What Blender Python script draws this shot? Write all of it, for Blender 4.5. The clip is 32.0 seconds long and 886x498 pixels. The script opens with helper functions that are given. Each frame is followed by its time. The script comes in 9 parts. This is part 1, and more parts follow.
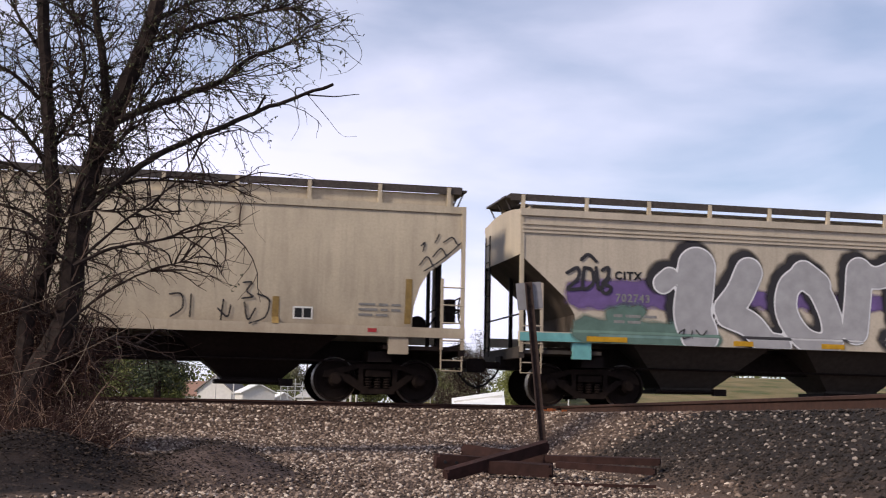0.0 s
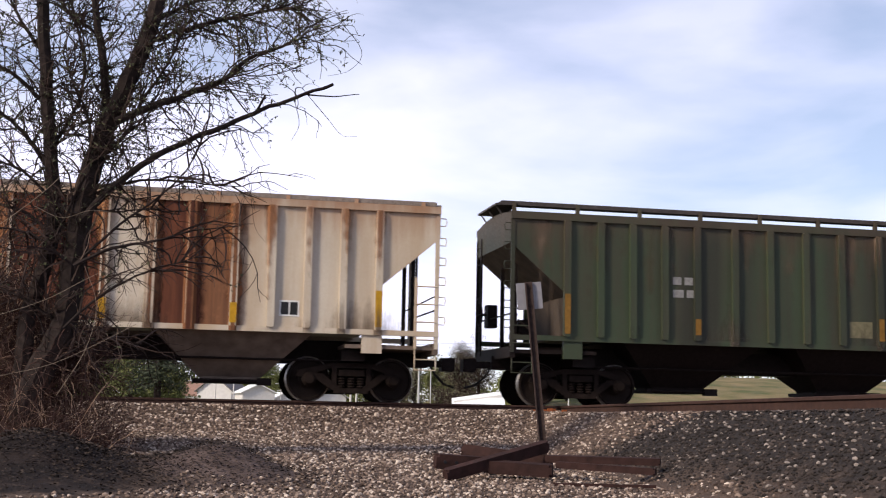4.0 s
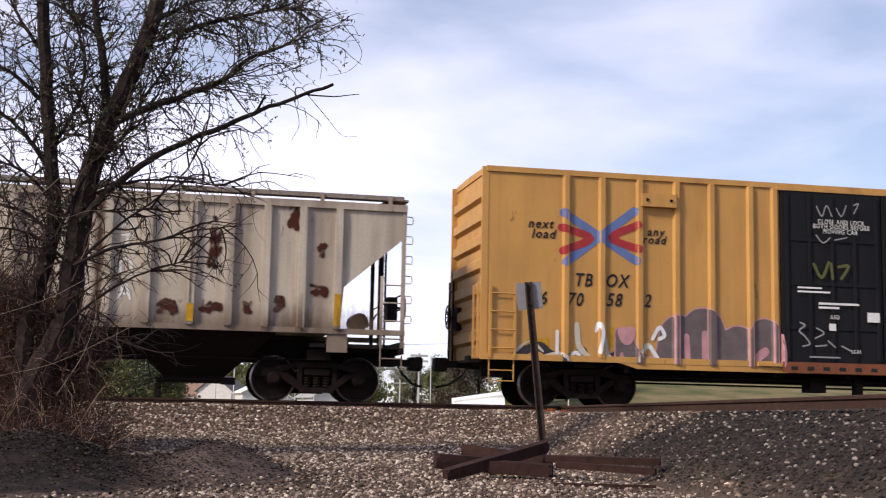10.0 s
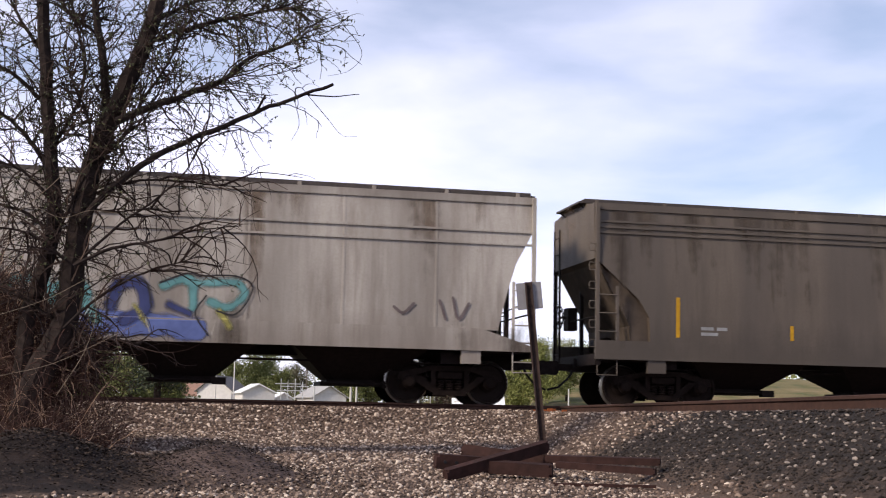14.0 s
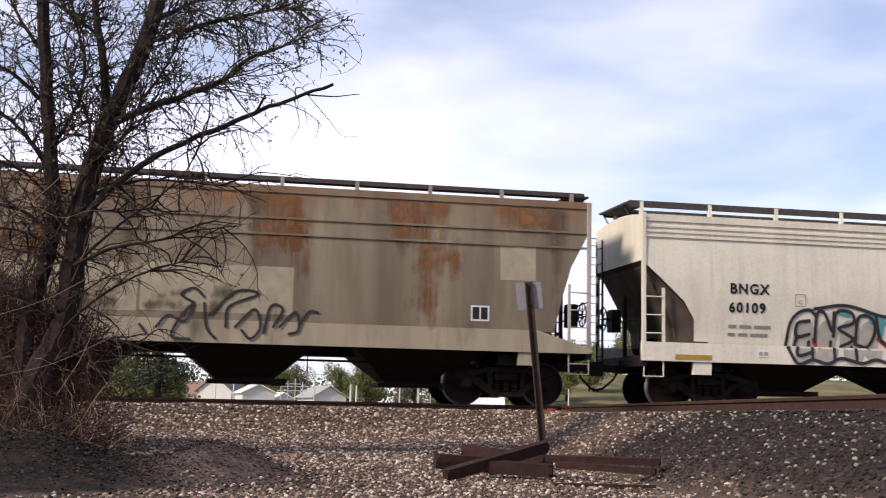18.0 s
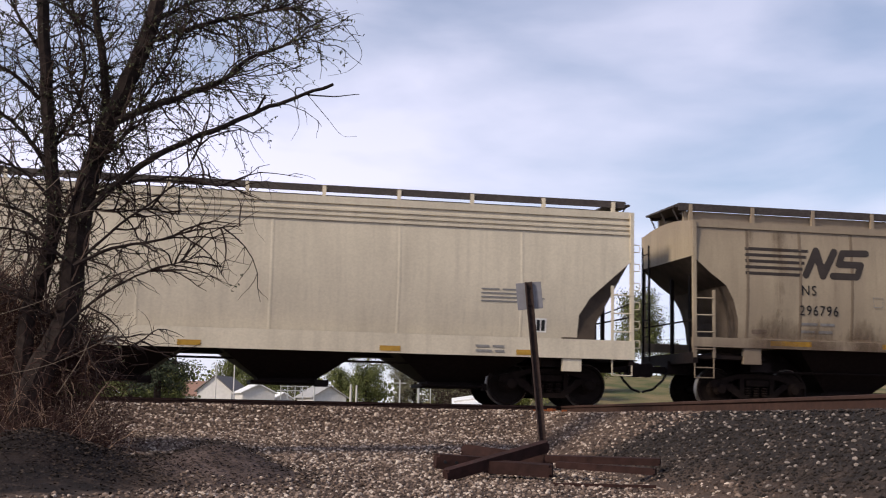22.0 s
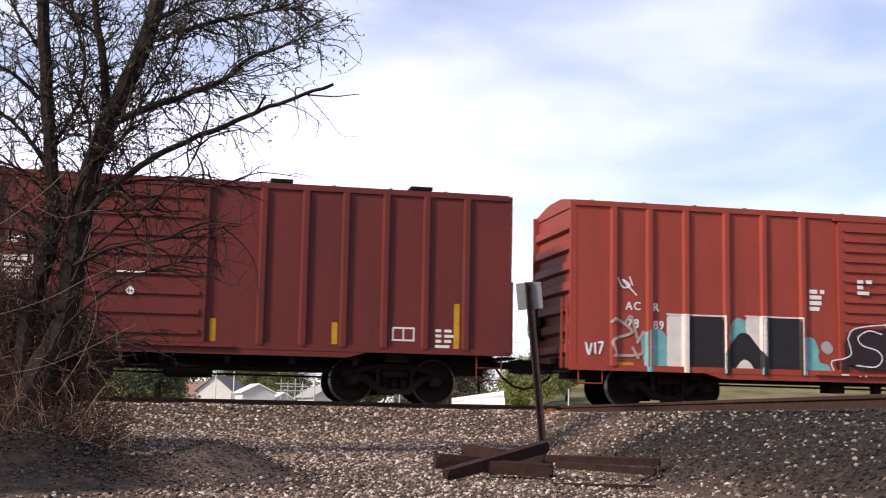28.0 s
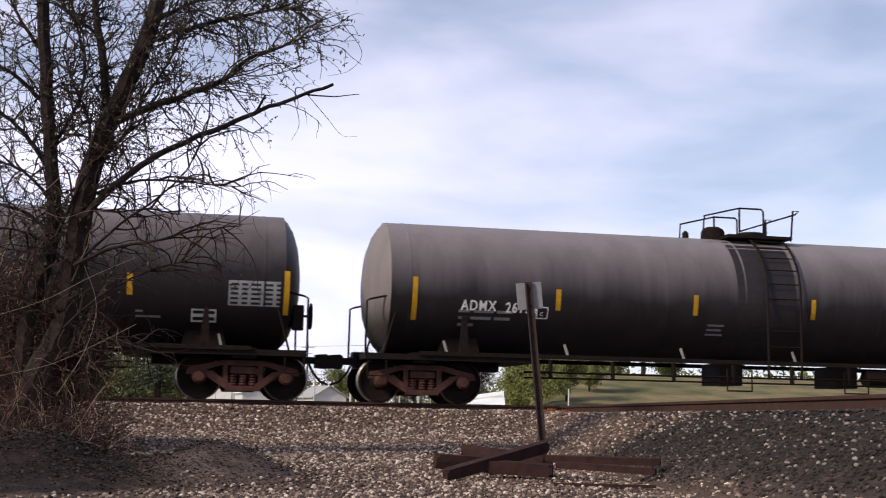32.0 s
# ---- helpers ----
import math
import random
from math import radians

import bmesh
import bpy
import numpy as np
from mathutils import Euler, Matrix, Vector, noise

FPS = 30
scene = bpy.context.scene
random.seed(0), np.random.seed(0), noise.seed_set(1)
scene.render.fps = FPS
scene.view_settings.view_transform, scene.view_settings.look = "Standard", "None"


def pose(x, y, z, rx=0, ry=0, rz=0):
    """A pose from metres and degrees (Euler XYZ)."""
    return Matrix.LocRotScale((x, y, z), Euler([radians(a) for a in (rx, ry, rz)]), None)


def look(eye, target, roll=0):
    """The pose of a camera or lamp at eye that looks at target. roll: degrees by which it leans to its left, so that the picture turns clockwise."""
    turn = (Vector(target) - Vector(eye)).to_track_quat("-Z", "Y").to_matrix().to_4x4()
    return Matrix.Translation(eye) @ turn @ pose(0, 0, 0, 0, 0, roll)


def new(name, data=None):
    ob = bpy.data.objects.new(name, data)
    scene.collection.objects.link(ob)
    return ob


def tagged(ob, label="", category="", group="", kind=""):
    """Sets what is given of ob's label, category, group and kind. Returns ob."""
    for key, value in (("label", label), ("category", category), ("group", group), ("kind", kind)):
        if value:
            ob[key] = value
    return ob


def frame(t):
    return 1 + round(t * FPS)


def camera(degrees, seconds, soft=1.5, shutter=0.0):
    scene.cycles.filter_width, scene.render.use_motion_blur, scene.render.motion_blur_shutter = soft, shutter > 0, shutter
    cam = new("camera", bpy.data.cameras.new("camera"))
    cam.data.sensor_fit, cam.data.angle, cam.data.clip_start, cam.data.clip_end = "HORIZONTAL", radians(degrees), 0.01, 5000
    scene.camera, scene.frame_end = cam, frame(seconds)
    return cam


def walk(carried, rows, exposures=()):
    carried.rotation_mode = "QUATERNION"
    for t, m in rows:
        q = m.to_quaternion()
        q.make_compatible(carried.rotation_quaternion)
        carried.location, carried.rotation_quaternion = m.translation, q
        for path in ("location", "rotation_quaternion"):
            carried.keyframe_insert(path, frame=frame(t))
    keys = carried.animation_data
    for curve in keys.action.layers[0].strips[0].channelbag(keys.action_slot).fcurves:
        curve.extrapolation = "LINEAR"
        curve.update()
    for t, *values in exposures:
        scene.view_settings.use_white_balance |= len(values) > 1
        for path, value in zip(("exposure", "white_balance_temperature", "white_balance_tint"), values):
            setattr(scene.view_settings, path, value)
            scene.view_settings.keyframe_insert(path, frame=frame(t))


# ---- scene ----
# camera: on a low tripod, still for the whole clip
cam = camera(38.74, 32.0, soft=1.1, shutter=0.1)
EYE = Vector((0.0, -27.5, -0.162))
VIEW = look(EYE, (4.119, -8.096, 2.391), 1.134)
walk(cam, [(0.0, VIEW), (32.0, VIEW)], exposures=[(0.0, -0.12), (1.0, 0.0), (3.0, 0.05), (6.0, 0.2), (7.5, 0.08), (9.0, -0.05), (11.0, 0.15), (13.0, 0.1), (15.0, 0.12), (17.0, 0.2), (18.0, 0.16), (19.5, -0.16), (22.0, -0.19), (23.0, 0.0), (24.0, 0.12), (25.0, -0.14), (28.0, 0.26), (29.0, 0.14), (30.5, 0.0), (32.0, -0.1)])

# ---- light ----
SUN_AZ, SUN_EL = radians(245), radians(34)   # clockwise from +y; the camera side of the train, towards its head
world = bpy.data.worlds.new("sky")
scene.world = world
world.use_nodes = True
wn, wl = world.node_tree.nodes, world.node_tree.links
wn.clear()
w_out = wn.new("ShaderNodeOutputWorld")
w_bg = wn.new("ShaderNodeBackground")
w_sky = wn.new("ShaderNodeTexSky")
w_sky.sky_type = "NISHITA"
w_sky.sun_disc = False
w_sky.sun_elevation, w_sky.sun_rotation = SUN_EL, SUN_AZ
w_sky.air_density, w_sky.dust_density, w_sky.ozone_density = 1.0, 0.5, 4.0
w_co = wn.new("ShaderNodeTexCoord")
w_map = wn.new("ShaderNodeMapping")
w_map.inputs["Scale"].default_value = (2.2, 2.2, 6.5)
w_map.inputs["Rotation"].default_value = (0.05, -0.16, 0.2)
w_no = wn.new("ShaderNodeTexNoise")
w_no.inputs["Scale"].default_value, w_no.inputs["Detail"].default_value = 1.7, 6.0
w_no.inputs["Roughness"].default_value, w_no.inputs["Distortion"].default_value = 0.46, 0.2
w_rmp = wn.new("ShaderNodeValToRGB")
w_rmp.color_ramp.elements[0].position, w_rmp.color_ramp.elements[1].position = 0.38, 0.62
w_rmp.color_ramp.elements[0].color, w_rmp.color_ramp.elements[1].color = (0.40,) * 3 + (1,), (1.0,) * 3 + (1,)
w_mix = wn.new("ShaderNodeMix")
w_mix.data_type = "RGBA"
w_mix.inputs["B"].default_value = (10.1, 9.8, 12.0, 1)   # thin bright cloud
wl.new(w_co.outputs["Generated"], w_map.inputs["Vector"])
wl.new(w_map.outputs["Vector"], w_no.inputs["Vector"])
wl.new(w_no.outputs["Fac"], w_rmp.inputs["Fac"])
# the veil thins out towards the zenith
w_sep = wn.new("ShaderNodeSeparateXYZ")
w_top = wn.new("ShaderNodeMapRange")
w_top.inputs["From Min"].default_value, w_top.inputs["From Max"].default_value = 0.14, 0.55
w_top.inputs["To Min"].default_value, w_top.inputs["To Max"].default_value = 1.0, 0.25
w_mul = wn.new("ShaderNodeMath")
w_mul.operation = "MULTIPLY"
wl.new(w_co.outputs["Generated"], w_sep.inputs["Vector"])
wl.new(w_sep.outputs["Z"], w_top.inputs["Value"])
wl.new(w_rmp.outputs["Color"], w_mul.inputs[0])
wl.new(w_top.outputs["Result"], w_mul.inputs[1])
# haze is thickest on the sun's side of the sky
w_dot = wn.new("ShaderNodeVectorMath")
w_dot.operation = "DOT_PRODUCT"
w_dot.inputs[1].default_value = (math.sin(SUN_AZ), math.cos(SUN_AZ), 0.0)
w_far = wn.new("ShaderNodeMapRange")
w_far.inputs["From Min"].default_value, w_far.inputs["From Max"].default_value = -0.92, -0.40
w_far.inputs["To Min"].default_value, w_far.inputs["To Max"].default_value = 0.68, 1.0
w_mul2 = wn.new("ShaderNodeMath")
w_mul2.operation = "MULTIPLY"
wl.new(w_co.outputs["Generated"], w_dot.inputs[0])
wl.new(w_dot.outputs["Value"], w_far.inputs["Value"])
wl.new(w_mul.outputs["Value"], w_mul2.inputs[0])
wl.new(w_far.outputs["Result"], w_mul2.inputs[1])
wl.new(w_mul2.outputs["Value"], w_mix.inputs["Factor"])
wl.new(w_sky.outputs["Color"], w_mix.inputs["A"])
wl.new(w_mix.outputs["Result"], w_bg.inputs["Color"])
wl.new(w_bg.outputs["Background"], w_out.inputs["Surface"])
w_bg.inputs["Strength"].default_value = 0.118

sun_data = bpy.data.lights.new("sun", "SUN")
sun_data.energy, sun_data.angle, sun_data.color = 4.2, radians(10.0), (1.0, 0.87, 0.72)
SUN_TO = Vector((math.sin(SUN_AZ) * math.cos(SUN_EL), math.cos(SUN_AZ) * math.cos(SUN_EL), math.sin(SUN_EL)))
sun = new("sun", sun_data)
sun.matrix_world = look(SUN_TO * 60, (0, 0, 0))


# ---- materials ----
def material(name, rough=0.6, metal=0.0):
    m = bpy.data.materials.new(name)
    m.use_nodes = True
    b = m.node_tree.nodes["Principled BSDF"]
    b.inputs["Roughness"].default_value, b.inputs["Metallic"].default_value = rough, metal
    b.inputs["Specular IOR Level"].default_value = 0.22
    return m, m.node_tree.nodes, m.node_tree.links, b


def rgba(c):
    return (c[0], c[1], c[2], 1)


def noise_node(n, l, co, scale, detail=4.0, stretch=(1, 1, 1), rough=0.55):
    mp = n.new("ShaderNodeMapping")
    mp.inputs["Scale"].default_value = stretch
    l.new(co, mp.inputs["Vector"])
    t = n.new("ShaderNodeTexNoise")
    t.inputs["Scale"].default_value, t.inputs["Detail"].default_value, t.inputs["Roughness"].default_value = scale, detail, rough
    l.new(mp.outputs["Vector"], t.inputs["Vector"])
    return t.outputs["Fac"]


def ramp(n, l, fac, lo, hi, a=0.0, b=1.0):
    r = n.new("ShaderNodeMapRange")
    r.inputs["From Min"].default_value, r.inputs["From Max"].default_value = lo, hi
    r.inputs["To Min"].default_value, r.inputs["To Max"].default_value = a, b
    l.new(fac, r.inputs["Value"])
    return r.outputs["Result"]


def mixed(n, l, fac, a, b):
    m = n.new("ShaderNodeMix")
    m.data_type = "RGBA"
    l.new(fac, m.inputs["Factor"])
    for key, v in (("A", a), ("B", b)):
        if isinstance(v, tuple):
            m.inputs[key].default_value = rgba(v)
        else:
            l.new(v, m.inputs[key])
    return m.outputs["Result"]


def bumped(n, l, b, height, strength=0.3, dist=0.01):
    k = n.new("ShaderNodeBump")
    k.inputs["Strength"].default_value, k.inputs["Distance"].default_value = strength, dist
    l.new(height, k.inputs["Height"])
    l.new(k.outputs["Normal"], b.inputs["Normal"])


def paint(name, base, dirt=(0.12, 0.09, 0.07), rust=(0.16, 0.055, 0.02), grime=0.5, rusty=0.0, rough=0.55, streak=1.0, seed=0.0, gloss=0.25, panels=None, zones=()):
    """Weathered painted steel: grime in drips and patches, rust where rusty > 0."""
    m, n, l, b = material(name, rough)
    b.inputs["Specular IOR Level"].default_value = gloss
    co = n.new("ShaderNodeTexCoord")
    sh = n.new("ShaderNodeMapping")
    sh.inputs["Location"].default_value = (seed * 7.3, seed * 3.1, seed * 1.7)
    l.new(co.outputs["Object"], sh.inputs["Vector"])
    v = sh.outputs["Vector"]
    drips = noise_node(n, l, v, 2.6, 5, (1.0, 1.0, 0.16 * streak))
    patch = noise_node(n, l, v, 0.7, 5)
    grain = noise_node(n, l, v, 22, 3)
    col = mixed(n, l, ramp(n, l, patch, 0.32, 0.72, 0.0, 0.5), base, tuple(c * 0.66 + d * 0.1 for c, d in zip(base, dirt)))
    thin = noise_node(n, l, v, 7.5, 5, (1.0, 1.0, 0.05 * streak), 0.65)
    col = mixed(n, l, ramp(n, l, thin, 0.5, 0.72, 0.0, 0.15 + 0.55 * grime), col, tuple(c * 0.35 + d * 0.65 for c, d in zip(base, dirt)))
    col = mixed(n, l, ramp(n, l, drips, 0.42, 0.78, 0.0, grime), col, dirt)
    col = mixed(n, l, ramp(n, l, grain, 0.35, 0.75, 0.0, 0.16), col, dirt)
    if panels:      # whole upright panels darkened: (colour, how often along the car, low, high, amount)
        shade, often, lo, hi, amount = panels
        band = noise_node(n, l, v, often, 2, (1.0, 0.0, 0.04))
        col = mixed(n, l, ramp(n, l, band, lo, hi, 0.0, amount), col, shade)
    sep = n.new("ShaderNodeSeparateXYZ")
    l.new(co.outputs["Object"], sep.inputs["Vector"])
    for shade, z_none, z_full, amount, *ragged in zones:     # weathering that starts at the eaves or the sill, ragged in drips; painted sky sheen on tanks
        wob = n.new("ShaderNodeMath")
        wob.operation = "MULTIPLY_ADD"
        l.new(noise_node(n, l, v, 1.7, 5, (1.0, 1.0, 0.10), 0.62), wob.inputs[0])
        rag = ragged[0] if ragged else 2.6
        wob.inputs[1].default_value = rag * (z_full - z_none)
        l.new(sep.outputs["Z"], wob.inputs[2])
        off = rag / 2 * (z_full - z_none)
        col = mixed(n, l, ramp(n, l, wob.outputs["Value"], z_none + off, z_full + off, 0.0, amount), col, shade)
    if rusty > 0:
        broad = noise_node(n, l, v, 0.55, 4, (1.0, 1.0, 0.35), 0.6)
        fine = noise_node(n, l, v, 4.5, 5, (1.0, 1.0, 0.3), 0.65)
        col = mixed(n, l, ramp(n, l, broad, 0.66 - 0.3 * rusty, 0.78 - 0.25 * rusty, 0.0, min(0.95, 0.4 + rusty)), col, rust)
        col = mixed(n, l, ramp(n, l, fine, 0.66 - 0.1 * rusty, 0.72, 0.0, 0.75), col, tuple(c * 0.7 for c in rust))
    l.new(col, b.inputs["Base Color"])
    l.new(ramp(n, l, grain, 0.2, 0.8, rough - 0.1, rough + 0.15), b.inputs["Roughness"])
    bumped(n, l, b, patch, 0.25, 0.03)
    return m


def plain(name, base, rough=0.6, metal=0.0, vary=0.3, scale=9.0, bump=0.2, depth=0.01, pieces=0.0):
    """One colour with grain and blotches; pieces > 0 also varies it from object to object."""
    m, n, l, b = material(name, rough, metal)
    co = n.new("ShaderNodeTexCoord").outputs["Object"]
    f1, f2 = noise_node(n, l, co, scale, 5), noise_node(n, l, co, scale * 0.13, 3)
    dark = tuple(c * (1 - vary) for c in base)
    lite = tuple(min(1, c * (1 + 0.5 * vary)) for c in base)
    col = mixed(n, l, ramp(n, l, f1, 0.3, 0.7), dark, lite)
    col = mixed(n, l, ramp(n, l, f2, 0.35, 0.7, 0.0, 0.5), col, dark)
    if pieces > 0:
        oi = n.new("ShaderNodeObjectInfo").outputs["Random"]
        col = mixed(n, l, ramp(n, l, oi, 0, 1, 0.0, pieces), col, tuple(c * 0.4 for c in base))
    l.new(col, b.inputs["Base Color"])
    if bump > 0:
        bumped(n, l, b, f1, bump, depth)
    return m


def island(name, colours, rough=0.85, bump=0.4, scale=40.0, pos=(0.0, 0.35, 0.7, 1.0)):
    """Stones, leaves and twigs: each loose piece takes its colour from a short scale."""
    m, n, l, b = material(name, rough)
    r = n.new("ShaderNodeValToRGB")
    els = r.color_ramp.elements
    while len(els) < len(colours):
        els.new(0.5)
    for e, c, p in zip(els, colours, pos):
        e.position, e.color = p, rgba(c)
    l.new(n.new("ShaderNodeNewGeometry").outputs["Random Per Island"], r.inputs["Fac"])
    co = n.new("ShaderNodeTexCoord").outputs["Object"]
    g = noise_node(n, l, co, scale, 3)
    l.new(mixed(n, l, ramp(n, l, g, 0.3, 0.75, 0.0, 0.35), r.outputs["Color"], (0.06, 0.05, 0.045)), b.inputs["Base Color"])
    if bump > 0:
        bumped(n, l, b, g, bump, 0.006)
    return m


def streaked(name, dark, lite, full=0.95, ragged=0.4, seed=0.0):
    """Rust or soot in runs down a side, thin and ragged towards its edge (the mesh's fade attribute)."""
    m, n, l, b = material(name, 0.85)
    co = n.new("ShaderNodeTexCoord")
    sh = n.new("ShaderNodeMapping")
    sh.inputs["Location"].default_value = (seed * 5.1, 0, seed * 2.3)
    l.new(co.outputs["Object"], sh.inputs["Vector"])
    v = sh.outputs["Vector"]
    wide, thin, blot = noise_node(n, l, v, 2.2, 5, (1, 1, 0.12), 0.6), noise_node(n, l, v, 9.0, 5, (1, 1, 0.06), 0.65), noise_node(n, l, v, 3.0, 6, (1, 1, 0.6), 0.65)
    col = mixed(n, l, ramp(n, l, wide, 0.35, 0.65), dark, lite)
    col = mixed(n, l, ramp(n, l, thin, 0.42, 0.66, 0.0, 0.7), col, dark)
    col = mixed(n, l, ramp(n, l, blot, 0.55, 0.72, 0.0, 0.6), col, tuple(c * 1.5 for c in lite))
    l.new(col, b.inputs["Base Color"])
    at_ = n.new("ShaderNodeAttribute")
    at_.attribute_name = "fade"
    mean = n.new("ShaderNodeMath")
    l.new(thin, mean.inputs[0])
    l.new(blot, mean.inputs[1])
    k = n.new("ShaderNodeMath")
    k.operation = "MULTIPLY_ADD"
    l.new(mean.outputs["Value"], k.inputs[0])
    k.inputs[1].default_value = ragged
    l.new(at_.outputs["Fac"], k.inputs[2])
    l.new(ramp(n, l, k.outputs["Value"], ragged + 0.10, ragged + 0.65, 0.0, full), b.inputs["Alpha"])
    return m


def faded(name, base, rough=0.6, vary=0.3, scale=5.0, full=0.9, ragged=0.5):
    """Paint or rust that thins out towards its ragged edge (the mesh's fade attribute)."""
    m = plain(name, base, rough, 0.0, vary, scale, 0.0)
    n, l = m.node_tree.nodes, m.node_tree.links
    at_ = n.new("ShaderNodeAttribute")
    at_.attribute_name = "fade"
    co = n.new("ShaderNodeTexCoord").outputs["Object"]
    g = noise_node(n, l, co, 7.0, 6, (1.0, 1.0, 0.45), 0.7)
    k = n.new("ShaderNodeMath")
    k.operation = "MULTIPLY_ADD"
    l.new(g, k.inputs[0])
    k.inputs[1].default_value = ragged * 2
    l.new(at_.outputs["Fac"], k.inputs[2])
    a = ramp(n, l, k.outputs["Value"], ragged + 0.05, ragged + 0.75, 0.0, full)
    l.new(a, n["Principled BSDF"].inputs["Alpha"])
    return m


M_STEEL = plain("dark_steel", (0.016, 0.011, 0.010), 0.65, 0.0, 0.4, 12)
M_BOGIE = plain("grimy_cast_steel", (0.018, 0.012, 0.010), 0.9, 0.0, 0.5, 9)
M_BOGIE_RED = plain("rusty_cast_steel", (0.085, 0.035, 0.028), 0.8, 0.0, 0.5, 7)
M_WHEEL = plain("wheel_steel", (0.018, 0.012, 0.010), 0.7, 0.0, 0.4, 6)
M_TREAD = plain("bright_tread", (0.35, 0.33, 0.31), 0.35, 0.9, 0.2, 20)
M_RAIL = plain("rusty_rail", (0.055, 0.028, 0.021), 0.8, 0.0, 0.4, 8)
M_RAILTOP = plain("polished_railhead", (0.42, 0.39, 0.37), 0.3, 0.9, 0.2, 14)
M_SLEEPER = plain("weathered_sleeper", (0.10, 0.075, 0.06), 0.9, 0.0, 0.5, 6, 0.6, 0.02, 0.5)
M_ROOFWALK = plain("roofwalk_grating", (0.24, 0.20, 0.17), 0.7, 0.1, 0.4, 20)
M_WALK_DARK = plain("dark_roofwalk_grating", (0.07, 0.058, 0.054), 0.7, 0.1, 0.4, 20)
M_WHITE = plain("white_marking", (0.74, 0.73, 0.70), 0.6, 0.0, 0.15, 15, 0.05)
M_BLACK = plain("black_marking", (0.018, 0.018, 0.02), 0.55, 0.0, 0.3, 15, 0.05)
M_GREYMARK = plain("grey_marking", (0.25, 0.24, 0.23), 0.6, 0.0, 0.3, 15, 0.05)
M_YELLOW = plain("yellow_reflector", (0.50, 0.27, 0.015), 0.5, 0.0, 0.25, 12, 0.05)
for m_ in (M_STEEL, M_BOGIE, M_WHEEL):     # matt with grease and dust
    m_.node_tree.nodes["Principled BSDF"].inputs["Specular IOR Level"].default_value = 0.08
M_RUBBER = plain("black_rubber", (0.015, 0.014, 0.014), 0.8, 0.0, 0.3, 20)


# ---- mesh helpers ----
def box(bm, x0, x1, y0, y1, z0, z1):
    v = [bm.verts.new(p) for p in ((x0, y0, z0), (x1, y0, z0), (x1, y1, z0), (x0, y1, z0), (x0, y0, z1), (x1, y0, z1), (x1, y1, z1), (x0, y1, z1))]
    for q in ((3, 2, 1, 0), (4, 5, 6, 7), (0, 1, 5, 4), (1, 2, 6, 5), (2, 3, 7, 6), (3, 0, 4, 7)):
        bm.faces.new([v[i] for i in q])


def prism(bm, outline, y0, y1):
    """A flat outline in x and z, given thickness along y."""
    a = [bm.verts.new((x, y0, z)) for x, z in outline]
    b = [bm.verts.new((x, y1, z)) for x, z in outline]
    k = len(a)
    bm.faces.new(a)
    bm.faces.new(b[::-1])
    for i in range(k):
        bm.faces.new((a[i], b[i], b[(i + 1) % k], a[(i + 1) % k]))


def tube(bm, path, r, sides=6, r_end=None):
    """A round bar along a path of points."""
    path = [Vector(p) for p in path]
    rings = []
    for i, p in enumerate(path):
        d = (path[min(i + 1, len(path) - 1)] - path[max(i - 1, 0)]).normalized()
        if i == 0:
            a = d.cross(Vector((0, 0, 1)) if abs(d.z) < 0.9 else Vector((1, 0, 0))).normalized()
        else:       # carried along the path, so that the bar does not twist
            a = (a - d * a.dot(d)).normalized()
        c = d.cross(a)
        rr = r if r_end is None else r + (r_end - r) * i / (len(path) - 1)
        rings.append([bm.verts.new(p + rr * (math.cos(k * math.tau / sides) * a + math.sin(k * math.tau / sides) * c)) for k in range(sides)])
    for u, w in zip(rings, rings[1:]):
        for k in range(sides):
            bm.faces.new((u[k], u[(k + 1) % sides], w[(k + 1) % sides], w[k]))
    bm.faces.new(rings[0][::-1])
    bm.faces.new(rings[-1])


def lathe(bm, profile, sides, axis="y", at=(0, 0, 0)):
    """A profile of (radius, along) turned round an axis."""
    at = Vector(at)
    rings = []
    for r, s in profile:
        ring = []
        for k in range(sides):
            c, q = r * math.cos(k * math.tau / sides), r * math.sin(k * math.tau / sides)
            ring.append(bm.verts.new(at + Vector({"y": (c, s, q), "x": (s, c, q), "z": (c, q, s)}[axis])))
        rings.append(ring)
    for u, w in zip(rings, rings[1:]):
        for k in range(sides):
            bm.faces.new((u[k], u[(k + 1) % sides], w[(k + 1) % sides], w[k]))
    bm.faces.new(rings[0])
    bm.faces.new(rings[-1][::-1])


def mesh_of(bm, name, mats, smooth=False):
    bmesh.ops.recalc_face_normals(bm, faces=bm.faces)
    me = bpy.data.meshes.new(name)
    bm.to_mesh(me)
    bm.free()
    for m in mats if isinstance(mats, (list, tuple)) else [mats]:
        me.materials.append(m)
    if smooth:
        me.shade_smooth()
        me.set_sharp_from_angle(angle=radians(35))
    return me


def part(name, bm, mats, parent, label="", smooth=False):
    ob = new(name, mesh_of(bm, name, mats, smooth))
    ob.parent = parent
    return tagged(ob, label)


def shared(name, me, parent, m=None, label=""):
    ob = new(name, me)
    ob.parent = parent
    if m is not None:
        ob.matrix_basis = m
    return tagged(ob, label)


def soup(name, verts, faces, mats, smooth=False):
    me = bpy.data.meshes.new(name)
    me.from_pydata(verts, [], faces)
    for m in mats if isinstance(mats, (list, tuple)) else [mats]:
        me.materials.append(m)
    if smooth:
        me.shade_smooth()
    return me


TEXT_MESHES = {}


